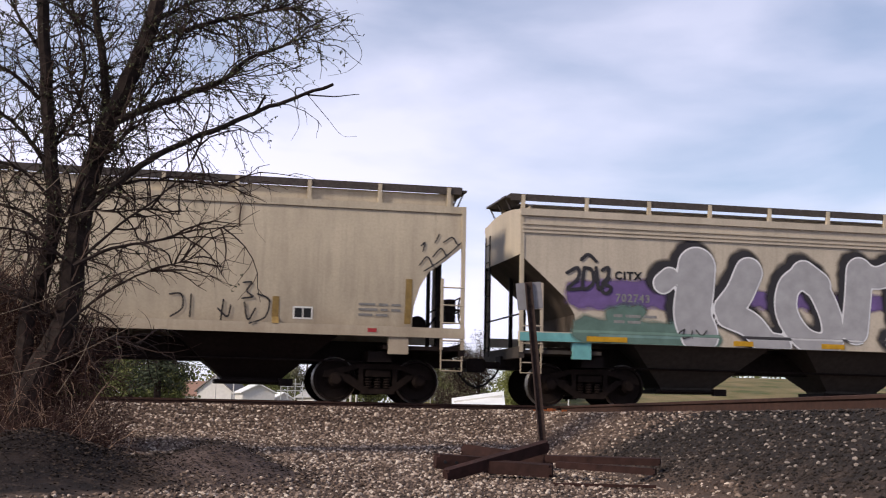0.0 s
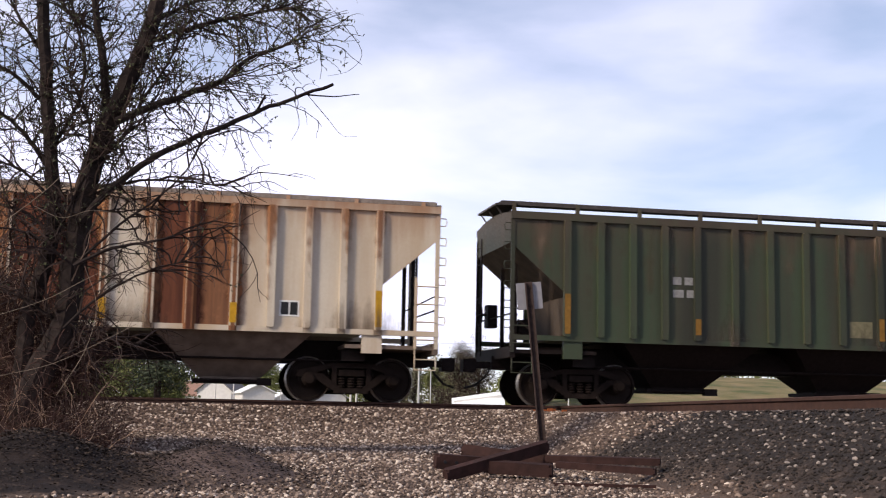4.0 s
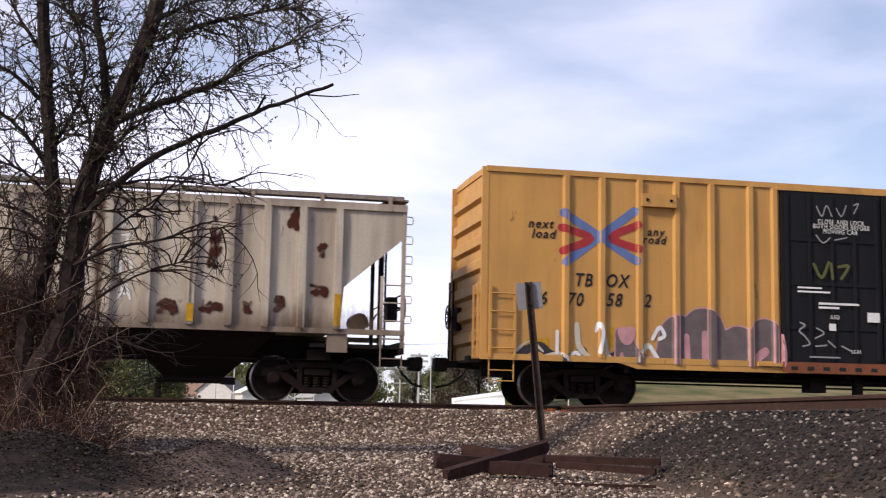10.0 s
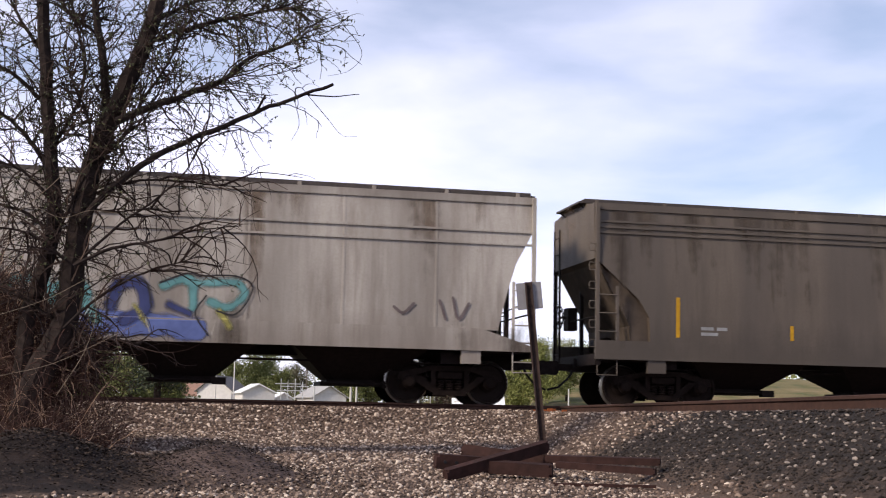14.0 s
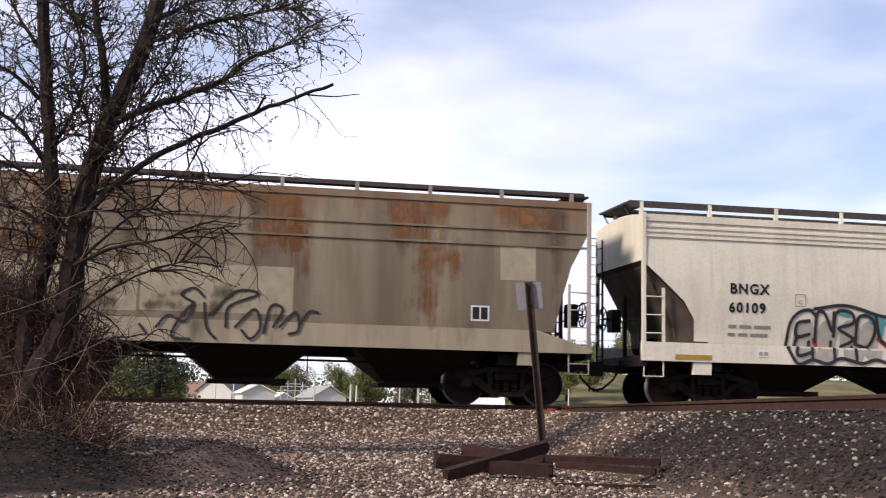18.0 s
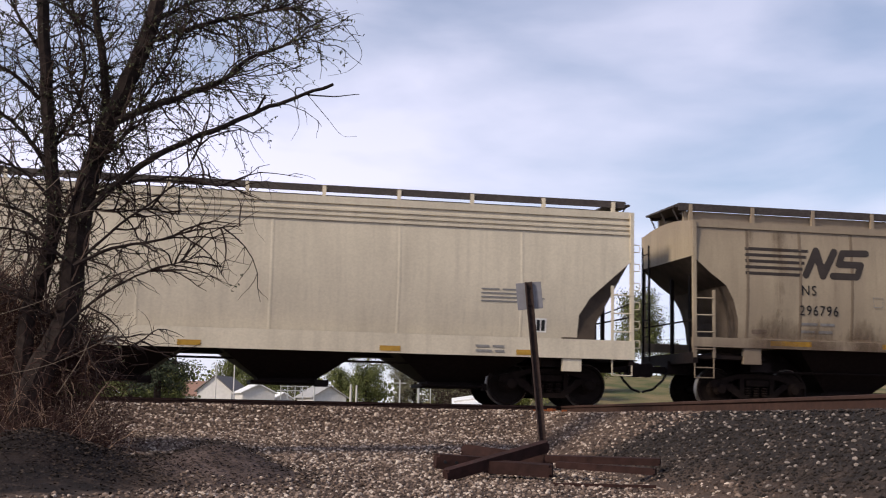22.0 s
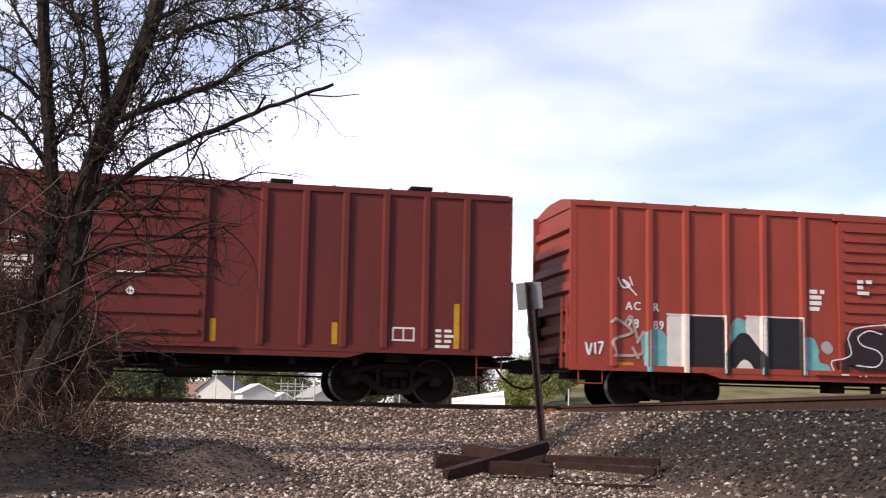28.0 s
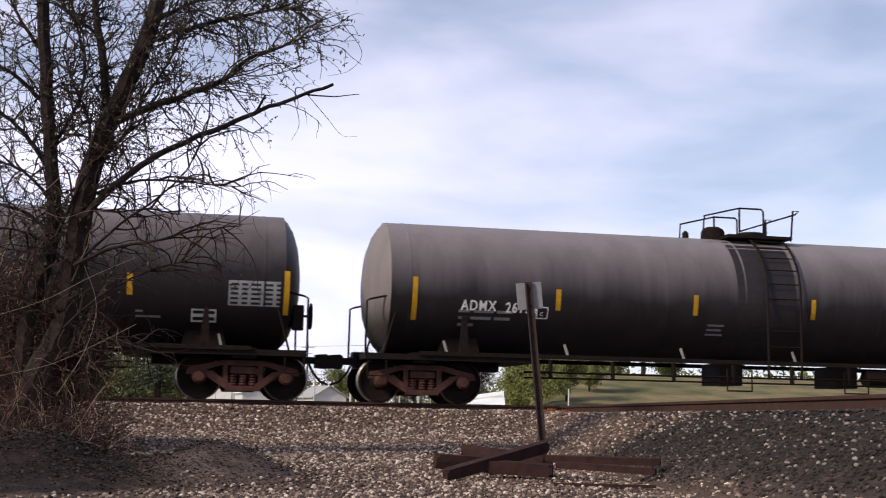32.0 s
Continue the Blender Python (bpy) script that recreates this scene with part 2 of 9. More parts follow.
def text_mesh(words, size, wide=1.0, bold=0.0, slant=0.0):
    key = (words, size, wide, bold, slant)
    if key not in TEXT_MESHES:
        cu = bpy.data.curves.new("lettering", "FONT")
        cu.body, cu.size, cu.resolution_u, cu.offset, cu.extrude = words, size, 3, bold, 0.002
        cu.space_character, cu.shear = 1.2, slant
        ob = new("lettering", cu)
        me = bpy.data.meshes.new_from_object(ob)
        me.transform(Matrix(((wide, 0, 0, 0), (0, 0, 1, 0), (0, 1, 0, 0), (0, 0, 0, 1))))
        me.transform(Matrix.Diagonal((1, -1, 1, 1)))
        me.flip_normals()
        bpy.data.objects.remove(ob)
        bpy.data.curves.remove(cu)
        TEXT_MESHES[key] = me
    return TEXT_MESHES[key]


def lettering(words, x, z, size, mat, car, y, wide=1.0, bold=0.0):
    """Stencilled words on the near side; x, z: the foot of the first letter."""
    me = text_mesh(words, size, wide, bold).copy()
    me.materials.clear()
    me.materials.append(mat)
    return shared("lettering", me, car, pose(x, y, z))


def panel(name, x0, x1, z0, z1, mat, car, y, t=0.006, label=""):
    bm = bmesh.new()
    box(bm, x0, x1, y - t, y + 0.002, z0, z1)
    return part(name, bm, mat, car, label)


def bars(x, z, widths, h, step, mat, car, y):
    """Small print that cannot be read: a row of bars a line."""
    bm = bmesh.new()
    for i, line in enumerate(widths):
        cx = x
        for w in line:
            box(bm, cx, cx + w, y - 0.005, y + 0.002, z - i * step, z - i * step + h)
            cx += w + 0.06
    return part("small_print", bm, mat, car)


# ---- ground and tracks ----
RAIL_H = 0.18


def rail_two_x(y):
    """Where the left rail of the crossing line runs."""
    return 8.4 + 0.0973 * (y + 0.75)


def lerp_table(v, table):
    for (a, p), (b, q) in zip(table, table[1:]):
        if v <= b:
            return p + (q - p) * (v - a) / (b - a) if v > a else p
    return table[-1][1]


NEAR_SLOPE = [(-60, -1.0), (-20, -0.92), (-14, -0.87), (-11, -0.80), (-7, -0.73), (-4.2, -0.60), (-2.9, -0.40), (-1.75, -0.17), (-1.5, -0.14),
              (1.5, -0.14), (2.0, -0.2), (3.6, -0.9), (9, -1.1), (60, -1.3)]


# two low heaps of soil by the tree: centre, half widths, height
HEAPS = [(-1.25, -15.0, 0.95, 1.5, 0.44), (0.50, -14.5, 0.72, 0.9, 0.34)]


def ground_z(x, y):
    z = lerp_table(y, NEAR_SLOPE)
    off = abs(x - rail_two_x(y) - 0.75)
    top = -0.19 + 0.006 * min(24.0, max(0.0, -0.75 - y))
    if -60 < y < 60:
        z = max(z, top - max(0.0, off - 1.45) * 0.55)
    # grassy bank beyond the line
    if y > 25:
        q = min(1.0, max(0.0, (x / (y + 27.5) - 0.240) / 0.075))
        b = min(1.0, (y - 25) / 50)
        z += 4.5 * q * q * (3 - 2 * q) * b * b * (3 - 2 * b)
    # low mound of soil round the tree
    for cx, cy, rx, ry, high in HEAPS:
        z += high * math.exp(-1.3 * (((x - cx) / rx) ** 2 + ((y - cy) / ry) ** 2))
    if -24 < y < 6 and abs(x) < 30:
        z += 0.025 * noise.noise(Vector((x * 0.9, y * 0.9, 3.0))) + 0.012 * noise.noise(Vector((x * 3.1, y * 3.1, 9.0)))
    return z


def ground_material():
    m, n, l, b = material("ground", 0.95)
    co = n.new("ShaderNodeTexCoord").outputs["Object"]
    sep = n.new("ShaderNodeSeparateXYZ")
    l.new(co, sep.inputs["Vector"])
    big, mid, fine = noise_node(n, l, co, 0.35, 5), noise_node(n, l, co, 3.0, 6), noise_node(n, l, co, 38, 4)
    gravel = mixed(n, l, ramp(n, l, fine, 0.35, 0.68), (0.044, 0.029, 0.022), (0.152, 0.102, 0.076))
    gravel = mixed(n, l, ramp(n, l, mid, 0.35, 0.7, 0.0, 0.5), gravel, (0.085, 0.062, 0.05))
    grass = mixed(n, l, ramp(n, l, big, 0.35, 0.65), (0.085, 0.098, 0.034), (0.25, 0.185, 0.095))
    far = ramp(n, l, sep.outputs["Y"], 4.0, 7.0)
    near = ramp(n, l, sep.outputs["Y"], -26.0, -31.0)
    col = mixed(n, l, far, gravel, grass)
    col = mixed(n, l, near, col, grass)
    # darker colour over the ballast of the crossing line
    run_ = n.new("ShaderNodeVectorMath")
    run_.operation = "DOT_PRODUCT"
    l.new(co, run_.inputs[0])
    run_.inputs[1].default_value = (1.0, -0.0973, 0.0)
    off = n.new("ShaderNodeMath")
    off.operation = "ADD"
    l.new(run_.outputs["Value"], off.inputs[0])
    l.new(ramp(n, l, mid, 0.2, 0.8, -0.4, 0.4), off.inputs[1])
    dark = mixed(n, l, ramp(n, l, fine, 0.35, 0.68), (0.012, 0.009, 0.008), (0.040, 0.032, 0.029))
    cut = n.new("ShaderNodeMath")
    cut.operation = "MULTIPLY"
    l.new(ramp(n, l, off.outputs["Value"], 6.2, 7.0), cut.inputs[0])
    l.new(ramp(n, l, sep.outputs["Y"], -9.4, -12.4), cut.inputs[1])
    col = mixed(n, l, cut.outputs["Value"], col, dark)
    # bare soil on the heaps
    for (cx, cy, rx, ry, high), dark, lite in zip(HEAPS, ((0.012, 0.008, 0.007), (0.060, 0.042, 0.037)), ((0.028, 0.018, 0.015), (0.15, 0.108, 0.095))):
        mp = n.new("ShaderNodeMapping")
        kx, ky = rx * 1.45, ry * 1.6
        mp.inputs["Location"].default_value, mp.inputs["Scale"].default_value = (-cx / kx, -cy / ky, 0), (1 / kx, 1 / ky, 0)
        l.new(co, mp.inputs["Vector"])
        ln = n.new("ShaderNodeVectorMath")
        ln.operation = "LENGTH"
        l.new(mp.outputs["Vector"], ln.inputs[0])
        add = n.new("ShaderNodeMath")
        l.new(ln.outputs["Value"], add.inputs[0])
        l.new(ramp(n, l, mid, 0.2, 0.8, -0.45, 0.45), add.inputs[1])
        soil = mixed(n, l, ramp(n, l, mid, 0.3, 0.7), dark, lite)
        col = mixed(n, l, ramp(n, l, add.outputs["Value"], 1.05, 0.75), col, soil)
    l.new(col, b.inputs["Base Color"])
    bumped(n, l, b, fine, 0.8, 0.03)
    return m


M_GROUND = ground_material()
gx = sorted({-2500.0, -900.0, -300.0, -120.0, *np.arange(-60, -30, 6.0).tolist(), *np.arange(-30, 30.01, 0.22).round(3).tolist(), *np.arange(34, 121, 4.0).tolist(), 150.0, 200.0, 300.0, 900.0, 2500.0})
gy = sorted({-2500.0, -600.0, -150.0, -60.0, -40.0, *np.arange(-30, 10.01, 0.22).round(3).tolist(), *np.arange(14, 101, 4.0).tolist(), 150.0, 500.0, 1500.0, 3000.0})
g_verts = [(x, y, ground_z(x, y)) for y in gy for x in gx]
g_faces = [(j * len(gx) + i, j * len(gx) + i + 1, (j + 1) * len(gx) + i + 1, (j + 1) * len(gx) + i) for j in range(len(gy) - 1) for i in range(len(gx) - 1)]
ground = tagged(new("ground", soup("ground", g_verts, g_faces, M_GROUND, True)), "gravel yard and grass verge running to the horizon", "ground", kind="structure")


def stone_template(seed):
    rnd = random.Random(seed)
    bm = bmesh.new()
    bmesh.ops.create_icosphere(bm, subdivisions=1, radius=0.5)
    sx, sy, sz = rnd.uniform(0.8, 1.25), rnd.uniform(0.7, 1.0), rnd.uniform(0.5, 0.8)
    vs = [tuple(c * rnd.uniform(0.72, 1.1) * s for c, s in zip(v.co, (sx, sy, sz))) for v in bm.verts]
    fs = [[v.index for v in f.verts] for f in bm.faces]
    bm.free()
    return np.array(vs), np.array(fs)


def gravel(name, spots, mat, label):
    """Loose stones: spots are (x, y, size)."""
    rnd = np.random.RandomState(5)
    kinds = [stone_template(s) for s in range(7)]
    vs, fs, base = [], [], 0
    for x, y, s in spots:
        tv, tf = kinds[rnd.randint(7)]
        a = rnd.uniform(0, math.tau)
        c, q = math.cos(a), math.sin(a)
        tilt = rnd.uniform(-0.5, 0.5)
        p = tv * s
        p = np.stack([p[:, 0] * c - p[:, 1] * q, p[:, 0] * q + p[:, 1] * c, p[:, 2] + tilt * p[:, 0] * 0.6], 1)
        vs.append(p + (x, y, ground_z(x, y) + s * 0.16))
        fs.append(tf + base)
        base += len(tv)
    me = soup(name, np.concatenate(vs).tolist(), np.concatenate(fs).tolist(), mat)
    return tagged(new(name, me), label, "gravel", kind="stuff")


M_STONE = island("ballast_stone", [(0.050, 0.033, 0.026), (0.155, 0.107, 0.083), (0.300, 0.222, 0.175), (0.72, 0.60, 0.50)], pos=(0.0, 0.36, 0.76, 1.0))
M_STONE_GREY = island("darker_ballast_tone", [(0.010, 0.008, 0.007), (0.023, 0.017, 0.015), (0.064, 0.049, 0.043), (0.38, 0.32, 0.28)], pos=(0.0, 0.45, 0.86, 1.0))


def in_view(x, y, spare=0.6):
    d = Vector((x, y, 0)) - EYE
    a, f = d.x * 0.978 - d.y * 0.208, d.x * 0.208 + d.y * 0.978
    return f > 5.5 and abs(a) < 0.352 * f + spare


def scatter(step_near, y0, y1, size, keep, seed):
    rnd = random.Random(seed)
    out, y = [], y0
    while y < y1:
        x = -10.0
        while x < 19.0:
            px, py = x + rnd.uniform(-0.6, 0.6) * step_near, y + rnd.uniform(-0.6, 0.6) * step_near
            if in_view(px, py) and keep(px, py, rnd):
                out.append((px, py, size * rnd.uniform(0.55, 1.25) ** 1.3))
            x += step_near
        y += step_near
    return out


def on_line_two(x, y):
    return abs(x - rail_two_x(y) - 0.75) < 2.7 + 0.45 * noise.noise(Vector((x, y, 0))) and y < -11.0 + 0.9 * noise.noise(Vector((x * 9, y * 9, 5))) + 2.5 * noise.noise(Vector((x * 0.7, y * 0.7, 4.0)))


def on_mound(x, y):
    return any(((x - cx) / rx) ** 2 + ((y - cy) / ry) ** 2 < (2.3 if rx > 0.9 else 1.2) + 0.5 * noise.noise(Vector((x * 3, y * 3, 1))) for cx, cy, rx, ry, high in HEAPS)


spots = scatter(0.085, -4.4, -0.8, 0.070, lambda x, y, r: not on_line_two(x, y), 1)
spots += scatter(0.074, -12, -4.4, 0.054, lambda x, y, r: not on_line_two(x, y) and r.random() < 0.85, 2)
spots += scatter(0.062, -20, -12, 0.044, lambda x, y, r: not on_line_two(x, y) and not on_mound(x, y) and r.random() < 0.75, 3)
gravel("gravel", spots, M_STONE, "pale brown crushed stone ballast and yard gravel")
spots = scatter(0.058, -20.5, -0.8, 0.044, lambda x, y, r: on_line_two(x, y) and x < rail_two_x(y) + 0.1, 4)
gravel("dark_gravel", spots, M_STONE_GREY, "crushed stone ballast of the crossing track, coloured darker than the rest")

RAIL_PROFILE = [(-0.07, 0), (0.07, 0), (0.07, 0.012), (0.012, 0.035), (0.010, 0.125), (0.036, 0.140), (0.036, 0.172), (0.028, 0.18), (-0.028, 0.18), (-0.036, 0.172),
                (-0.036, 0.140), (-0.010, 0.125), (-0.012, 0.035), (-0.07, 0.012)]


def rail(name, a, b, parent):
    """A rail between two points of its running edge's top."""
    a, b = Vector(a), Vector(b)
    d = (b - a).normalized()
    s = d.cross(Vector((0, 0, 1))).normalized()
    bm = bmesh.new()
    ends = [[bm.verts.new(p + s * u + Vector((0, 0, v - RAIL_H))) for u, v in RAIL_PROFILE] for p in (a, b)]
    k = len(RAIL_PROFILE)
    for i in range(k):
        f = bm.faces.new((ends[0][i], ends[0][(i + 1) % k], ends[1][(i + 1) % k], ends[1][i]))
        f.material_index = 1 if i in (7,) else 0
    bm.faces.new(ends[0][::-1])
    bm.faces.new(ends[1])
    return part(name, bm, [M_RAIL, M_RAILTOP], parent)


main_track = tagged(new("railway_track"), "straight main line of rusty rails on sleepers in ballast", "railway track", kind="structure")
cross_track = tagged(new("crossing_track"), "second line crossing the main line on the level, rusty rails", "railway track", kind="structure")
GAUGE = 0.753
for side in (-1, 1):
    edges = [-400, *sorted(rail_two_x(side * GAUGE) + o for o in (-0.06, 0.06, 1.44, 1.56)), 400]
    for i in (0, 2, 4):
        rail("rail", (edges[i], side * GAUGE, 0), (edges[i + 1], side * GAUGE, 0), main_track)
for off in (0.0, 1.506):
    for y0, y1 in ((-24.75, -0.80), (-0.70, 0.70), (0.80, 60)):
        lift = 0.006
        rail("rail", (rail_two_x(y0) + off, y0, lift * max(0, -0.75 - y0)), (rail_two_x(y1) + off, y1, lift * max(0, -0.75 - y1)), cross_track)
bm = bmesh.new()
box(bm, -0.11, 0.11, -1.29, 1.29, -0.33, -0.165)
bmesh.ops.bevel(bm, geom=bm.edges[:], offset=0.012, segments=1)
me_sleeper = mesh_of(bm, "sleeper", M_SLEEPER)
for i in range(-40, 75):
    x = i * 0.52
    if abs(x - 9.1) > 1.3:
        shared("sleeper", me_sleeper, main_track, pose(x, random.uniform(-0.03, 0.03), random.uniform(-0.012, 0.0), 0, 0, random.uniform(-1, 1)))
for i in range(2, 50):
    y = -0.75 - i * 0.52
    shared("sleeper", me_sleeper, cross_track, pose(rail_two_x(y) + 0.75, y, 0.006 * -y - 0.02, 0, 0, 90 - 5.5))
# castings and clamps of the level crossing of the two lines
M_ORANGE = plain("orange_rust", (0.34, 0.10, 0.035), 0.8, 0.0, 0.4, 15)
for side in (-1, 1):
    for off in (0.0, 1.506):
        bm = bmesh.new()
        x = rail_two_x(side * GAUGE) + off
        box(bm, x - 0.32, x + 0.32, side * GAUGE - 0.16, side * GAUGE + 0.16, -0.20, -0.165)
        for sx in (-1, 1):
            box(bm, x + sx * 0.22 - 0.1, x + sx * 0.22 + 0.1, side * GAUGE - 0.12, side * GAUGE - 0.05, -0.165, -0.05)
        part("crossing_casting", bm, M_RAIL, cross_track, "cast steel corner of the rail crossing")
rnd = random.Random(8)
for i in range(9):
    bm = bmesh.new()
    x, y = 7.7 + 0.12 * i + rnd.uniform(-0.03, 0.03), -1.25 + rnd.uniform(-0.12, 0.12)
    box(bm, x - 0.05, x + 0.05, y - 0.04, y + 0.04, -0.16, -0.06 + rnd.uniform(-0.04, 0.03))
    part("rail_anchor", bm, M_ORANGE, cross_track, "orange rusty rail anchor")


# ---- running gear shared by all cars ----
def truck_mesh(mat):
    bm = bmesh.new()
    for s in (-1, 1):
        y0, y1 = sorted((s * 0.94, s * 1.06))
        prism(bm, [(-1.16, 0.50), (-1.12, 0.64), (-0.85, 0.70), (-0.42, 0.80), (0.42, 0.80), (0.85, 0.70), (1.12, 0.64), (1.16, 0.50), (1.02, 0.50), (0.98, 0.58), (0.80, 0.58),
                   (0.44, 0.69), (-0.44, 0.69), (-0.80, 0.58), (-0.98, 0.58), (-1.02, 0.50)], y0, y1)
        for q in (-1, 1):
            prism(bm, [(q * 0.98, 0.59), (q * 0.72, 0.59), (q * 0.34, 0.20), (q * 0.34, 0.30), (q * 0.36, 0.34)][::q], y0, y1)
            prism(bm, [(q * 0.80, 0.56), (q * 0.30, 0.17), (q * 0.22, 0.17), (q * 0.22, 0.28), (q * 0.62, 0.58)][::q], y0, y1)
            box(bm, q * 0.36 - 0.05, q * 0.36 + 0.05, y0, y1, 0.28, 0.72)
            lathe(bm, [(0.13, 0), (0.15, 0.05), (0.15, 0.12), (0.11, 0.16), (0.10, 0.20)] if s > 0 else [(0.10, -0.20), (0.11, -0.16), (0.15, -0.12), (0.15, -0.05), (0.13, 0)],
                  12, "y", (q * 0.89, s * 0.94, 0.457))
        box(bm, -0.36, 0.36, y0, y1, 0.17, 0.28)
        for k in (-0.2, 0.0, 0.2):
            for lvl in range(4):
                lathe(bm, [(0.07, -0.022), (0.085, 0), (0.07, 0.022)], 8, "z", (k, s * 1.0, 0.31 + lvl * 0.055))
        box(bm, -0.27, 0.27, min(s * 0.8, s * 1.09), max(s * 0.8, s * 1.09), 0.53, 0.66)
    box(bm, -0.22, 0.22, -0.95, 0.95, 0.50, 0.70)
    box(bm, -0.30, 0.30, -0.72, 0.72, 0.24, 0.50)
    lathe(bm, [(0.3, 0.0), (0.3, 0.1)], 12, "z", (0, 0, 0.70))
    for q in (-1, 1):
        box(bm, q * 0.41 - 0.04, q * 0.41 + 0.04, -0.8, 0.8, 0.38, 0.50)
        box(bm, q * 0.41 - 0.05 - (0.04 if q < 0 else -0.0), q * 0.41 + 0.09, -0.80, -0.66, 0.28, 0.56)
    return mesh_of(bm, "truck", mat)


def wheelset_mesh():
    bm = bmesh.new()
    for s in (-1, 1):
        prof = [(0.05, 0.66), (0.11, 0.64), (0.13, 0.68), (0.33, 0.72), (0.40, 0.68), (0.485, 0.685), (0.485, 0.71), (0.457, 0.725), (0.452, 0.81), (0.405, 0.815), (0.385, 0.775),
                (0.20, 0.75), (0.12, 0.80), (0.08, 0.81)]
        lathe(bm, [(r, s * (y - 0.0)) for r, y in (prof if s > 0 else prof[::-1])], 28, "y")
    lathe(bm, [(0.075, -1.0), (0.085, -0.6), (0.075, 0.0), (0.085, 0.6), (0.075, 1.0)], 12, "y")
    me = mesh_of(bm, "wheelset", [M_WHEEL, M_TREAD], True)
    for p in me.polygons:
        r = math.hypot(p.center.x, p.center.z)
        if r > 0.446 and 0.715 < abs(p.center.y) < 0.82:
            p.material_index = 1
    return me


ME_TRUCK, ME_TRUCK_RED, ME_WHEELSET = truck_mesh(M_BOGIE), truck_mesh(M_BOGIE_RED), wheelset_mesh()
WHEELS = []   # (wheelset, place in its truck, train coordinate of its car)


def running_gear(car, u, half, inset, red=False, stick=0.62):
    """Trucks, stub sills, couplers and air hoses at both ends; half: the body's half length."""
    for s in (-1, 1):
        tx = s * (half - inset)
        truck = shared("truck", ME_TRUCK_RED if red else ME_TRUCK, car, pose(tx, 0, 0), "reddish rusty cast steel truck" if red else "")
        for q in (-1, 1):
            w = shared("wheelset", ME_WHEELSET, truck, pose(q * 0.89, 0, 0.457))
            WHEELS.append((w, q * 0.89, u))
        bm = bmesh.new()
        a, b = sorted((s * (half - inset - 0.4), s * (half + 0.05)))
        box(bm, a, b, -0.22, 0.22, 0.78, 1.08)
        box(bm, tx - 0.25, tx + 0.25, -1.25, 1.25, 0.84, 1.06)
        part("stub_sill", bm, M_STEEL, car)
        bm = bmesh.new()
        a, b = sorted((s * (half + 0.05), s * (half + stick)))
        box(bm, a, b, -0.09, 0.09, 0.80, 0.95)
        c0, c1 = sorted((s * (half + stick - 0.24), s * (half + stick + 0.06)))
        prism(bm, [(c0, 0.72), (c1 - 0.05, 0.70), (c1, 0.76), (c1, 0.98), (c1 - 0.06, 1.02), (c0, 1.0)], -0.15, 0.17)
        part("coupler", bm, M_STEEL, car)
        bm = bmesh.new()
        x0, x1 = s * (half + 0.1), s * (half + stick + 0.03)
        tube(bm, [(x0, -0.3, 0.80), (x0 + (x1 - x0) * 0.2, -0.29, 0.62), (x0 + (x1 - x0) * 0.6, -0.24, 0.42), (x1, -0.15, 0.36)], 0.028, 6)
        part("air_hose", bm, M_RUBBER, car)


def ladder(car, x0, x1, y, z0, z1, mat, step=0.38, name="ladder", r=0.016):
    bm = bmesh.new()
    for x in (x0, x1):
        box(bm, x - 0.03, x + 0.03, y - 0.012, y + 0.03, z0, z1)
    k = max(1, round((z1 - z0) / step))
    for i in range(k):
        z = z0 + (i + 0.5) * (z1 - z0) / k
        tube(bm, [(x0, y - 0.01, z), (x1, y - 0.01, z)], r, 5)
    return part(name, bm, mat, car)


def end_ladder(car, x, y0, y1, z0, z1, mat, step=0.38):
    bm = bmesh.new()
    for y in (y0, y1):
        box(bm, x - 0.02, x + 0.02, y - 0.03, y + 0.03, z0, z1)
    k = max(1, round((z1 - z0) / step))
    for i in range(k):
        z = z0 + (i + 0.5) * (z1 - z0) / k
        tube(bm, [(x, y0, z), (x, y1, z)], 0.014, 5)
    return part("end_ladder", bm, mat, car)


def grab_irons(car, x, s, y, zs, mat):
    """Bent hand holds standing out from a corner post, past the end."""
    for z in zs:
        bm = bmesh.new()
        tube(bm, [(x, y, z + 0.07), (x + s * 0.12, y, z + 0.07), (x + s * 0.14, y, z), (x + s * 0.12, y, z - 0.09), (x, y, z - 0.09)], 0.012, 5)
        part("grab_iron", bm, mat, car)


def brake_wheel(car, x, s, y, z, mat=None):
    bm = bmesh.new()
    ring = [(x + s * 0.16, y + 0.27 * math.cos(a), z + 0.27 * math.sin(a)) for a in [k * math.tau / 18 for k in range(19)]]
    tube(bm, ring, 0.018, 5)
    for k in range(4):
        a = k * math.tau / 8
        tube(bm, [(x + s * 0.16, y - 0.26 * math.cos(a), z - 0.26 * math.sin(a)), (x + s * 0.16, y + 0.26 * math.cos(a), z + 0.26 * math.sin(a))], 0.013, 4)
    tube(bm, [(x, y, z), (x + s * 0.17, y, z)], 0.03, 6)
    wheel = part("brake_wheel", bm, mat or M_STEEL, car)
    bm = bmesh.new()
    a, b = sorted((x - s * 0.22, x))
    box(bm, a, b, y - 0.18, y + 0.18, z - 0.30, z + 0.22)
    bmesh.ops.bevel(bm, geom=bm.edges[:], offset=0.04, segments=1)
    part("brake_gear_box", bm, mat or M_STEEL, car)


def stirrup(car, x0, x1, y, z0, z1, mat):
    bm = bmesh.new()
    tube(bm, [(x0, y, z1), (x0, y, z0), (x1, y, z0), (x1, y, z1)], 0.018, 5)
    if z1 - z0 > 0.4:
        tube(bm, [(x0, y, (z0 + z1) / 2), (x1, y, (z0 + z1) / 2)], 0.015, 5)
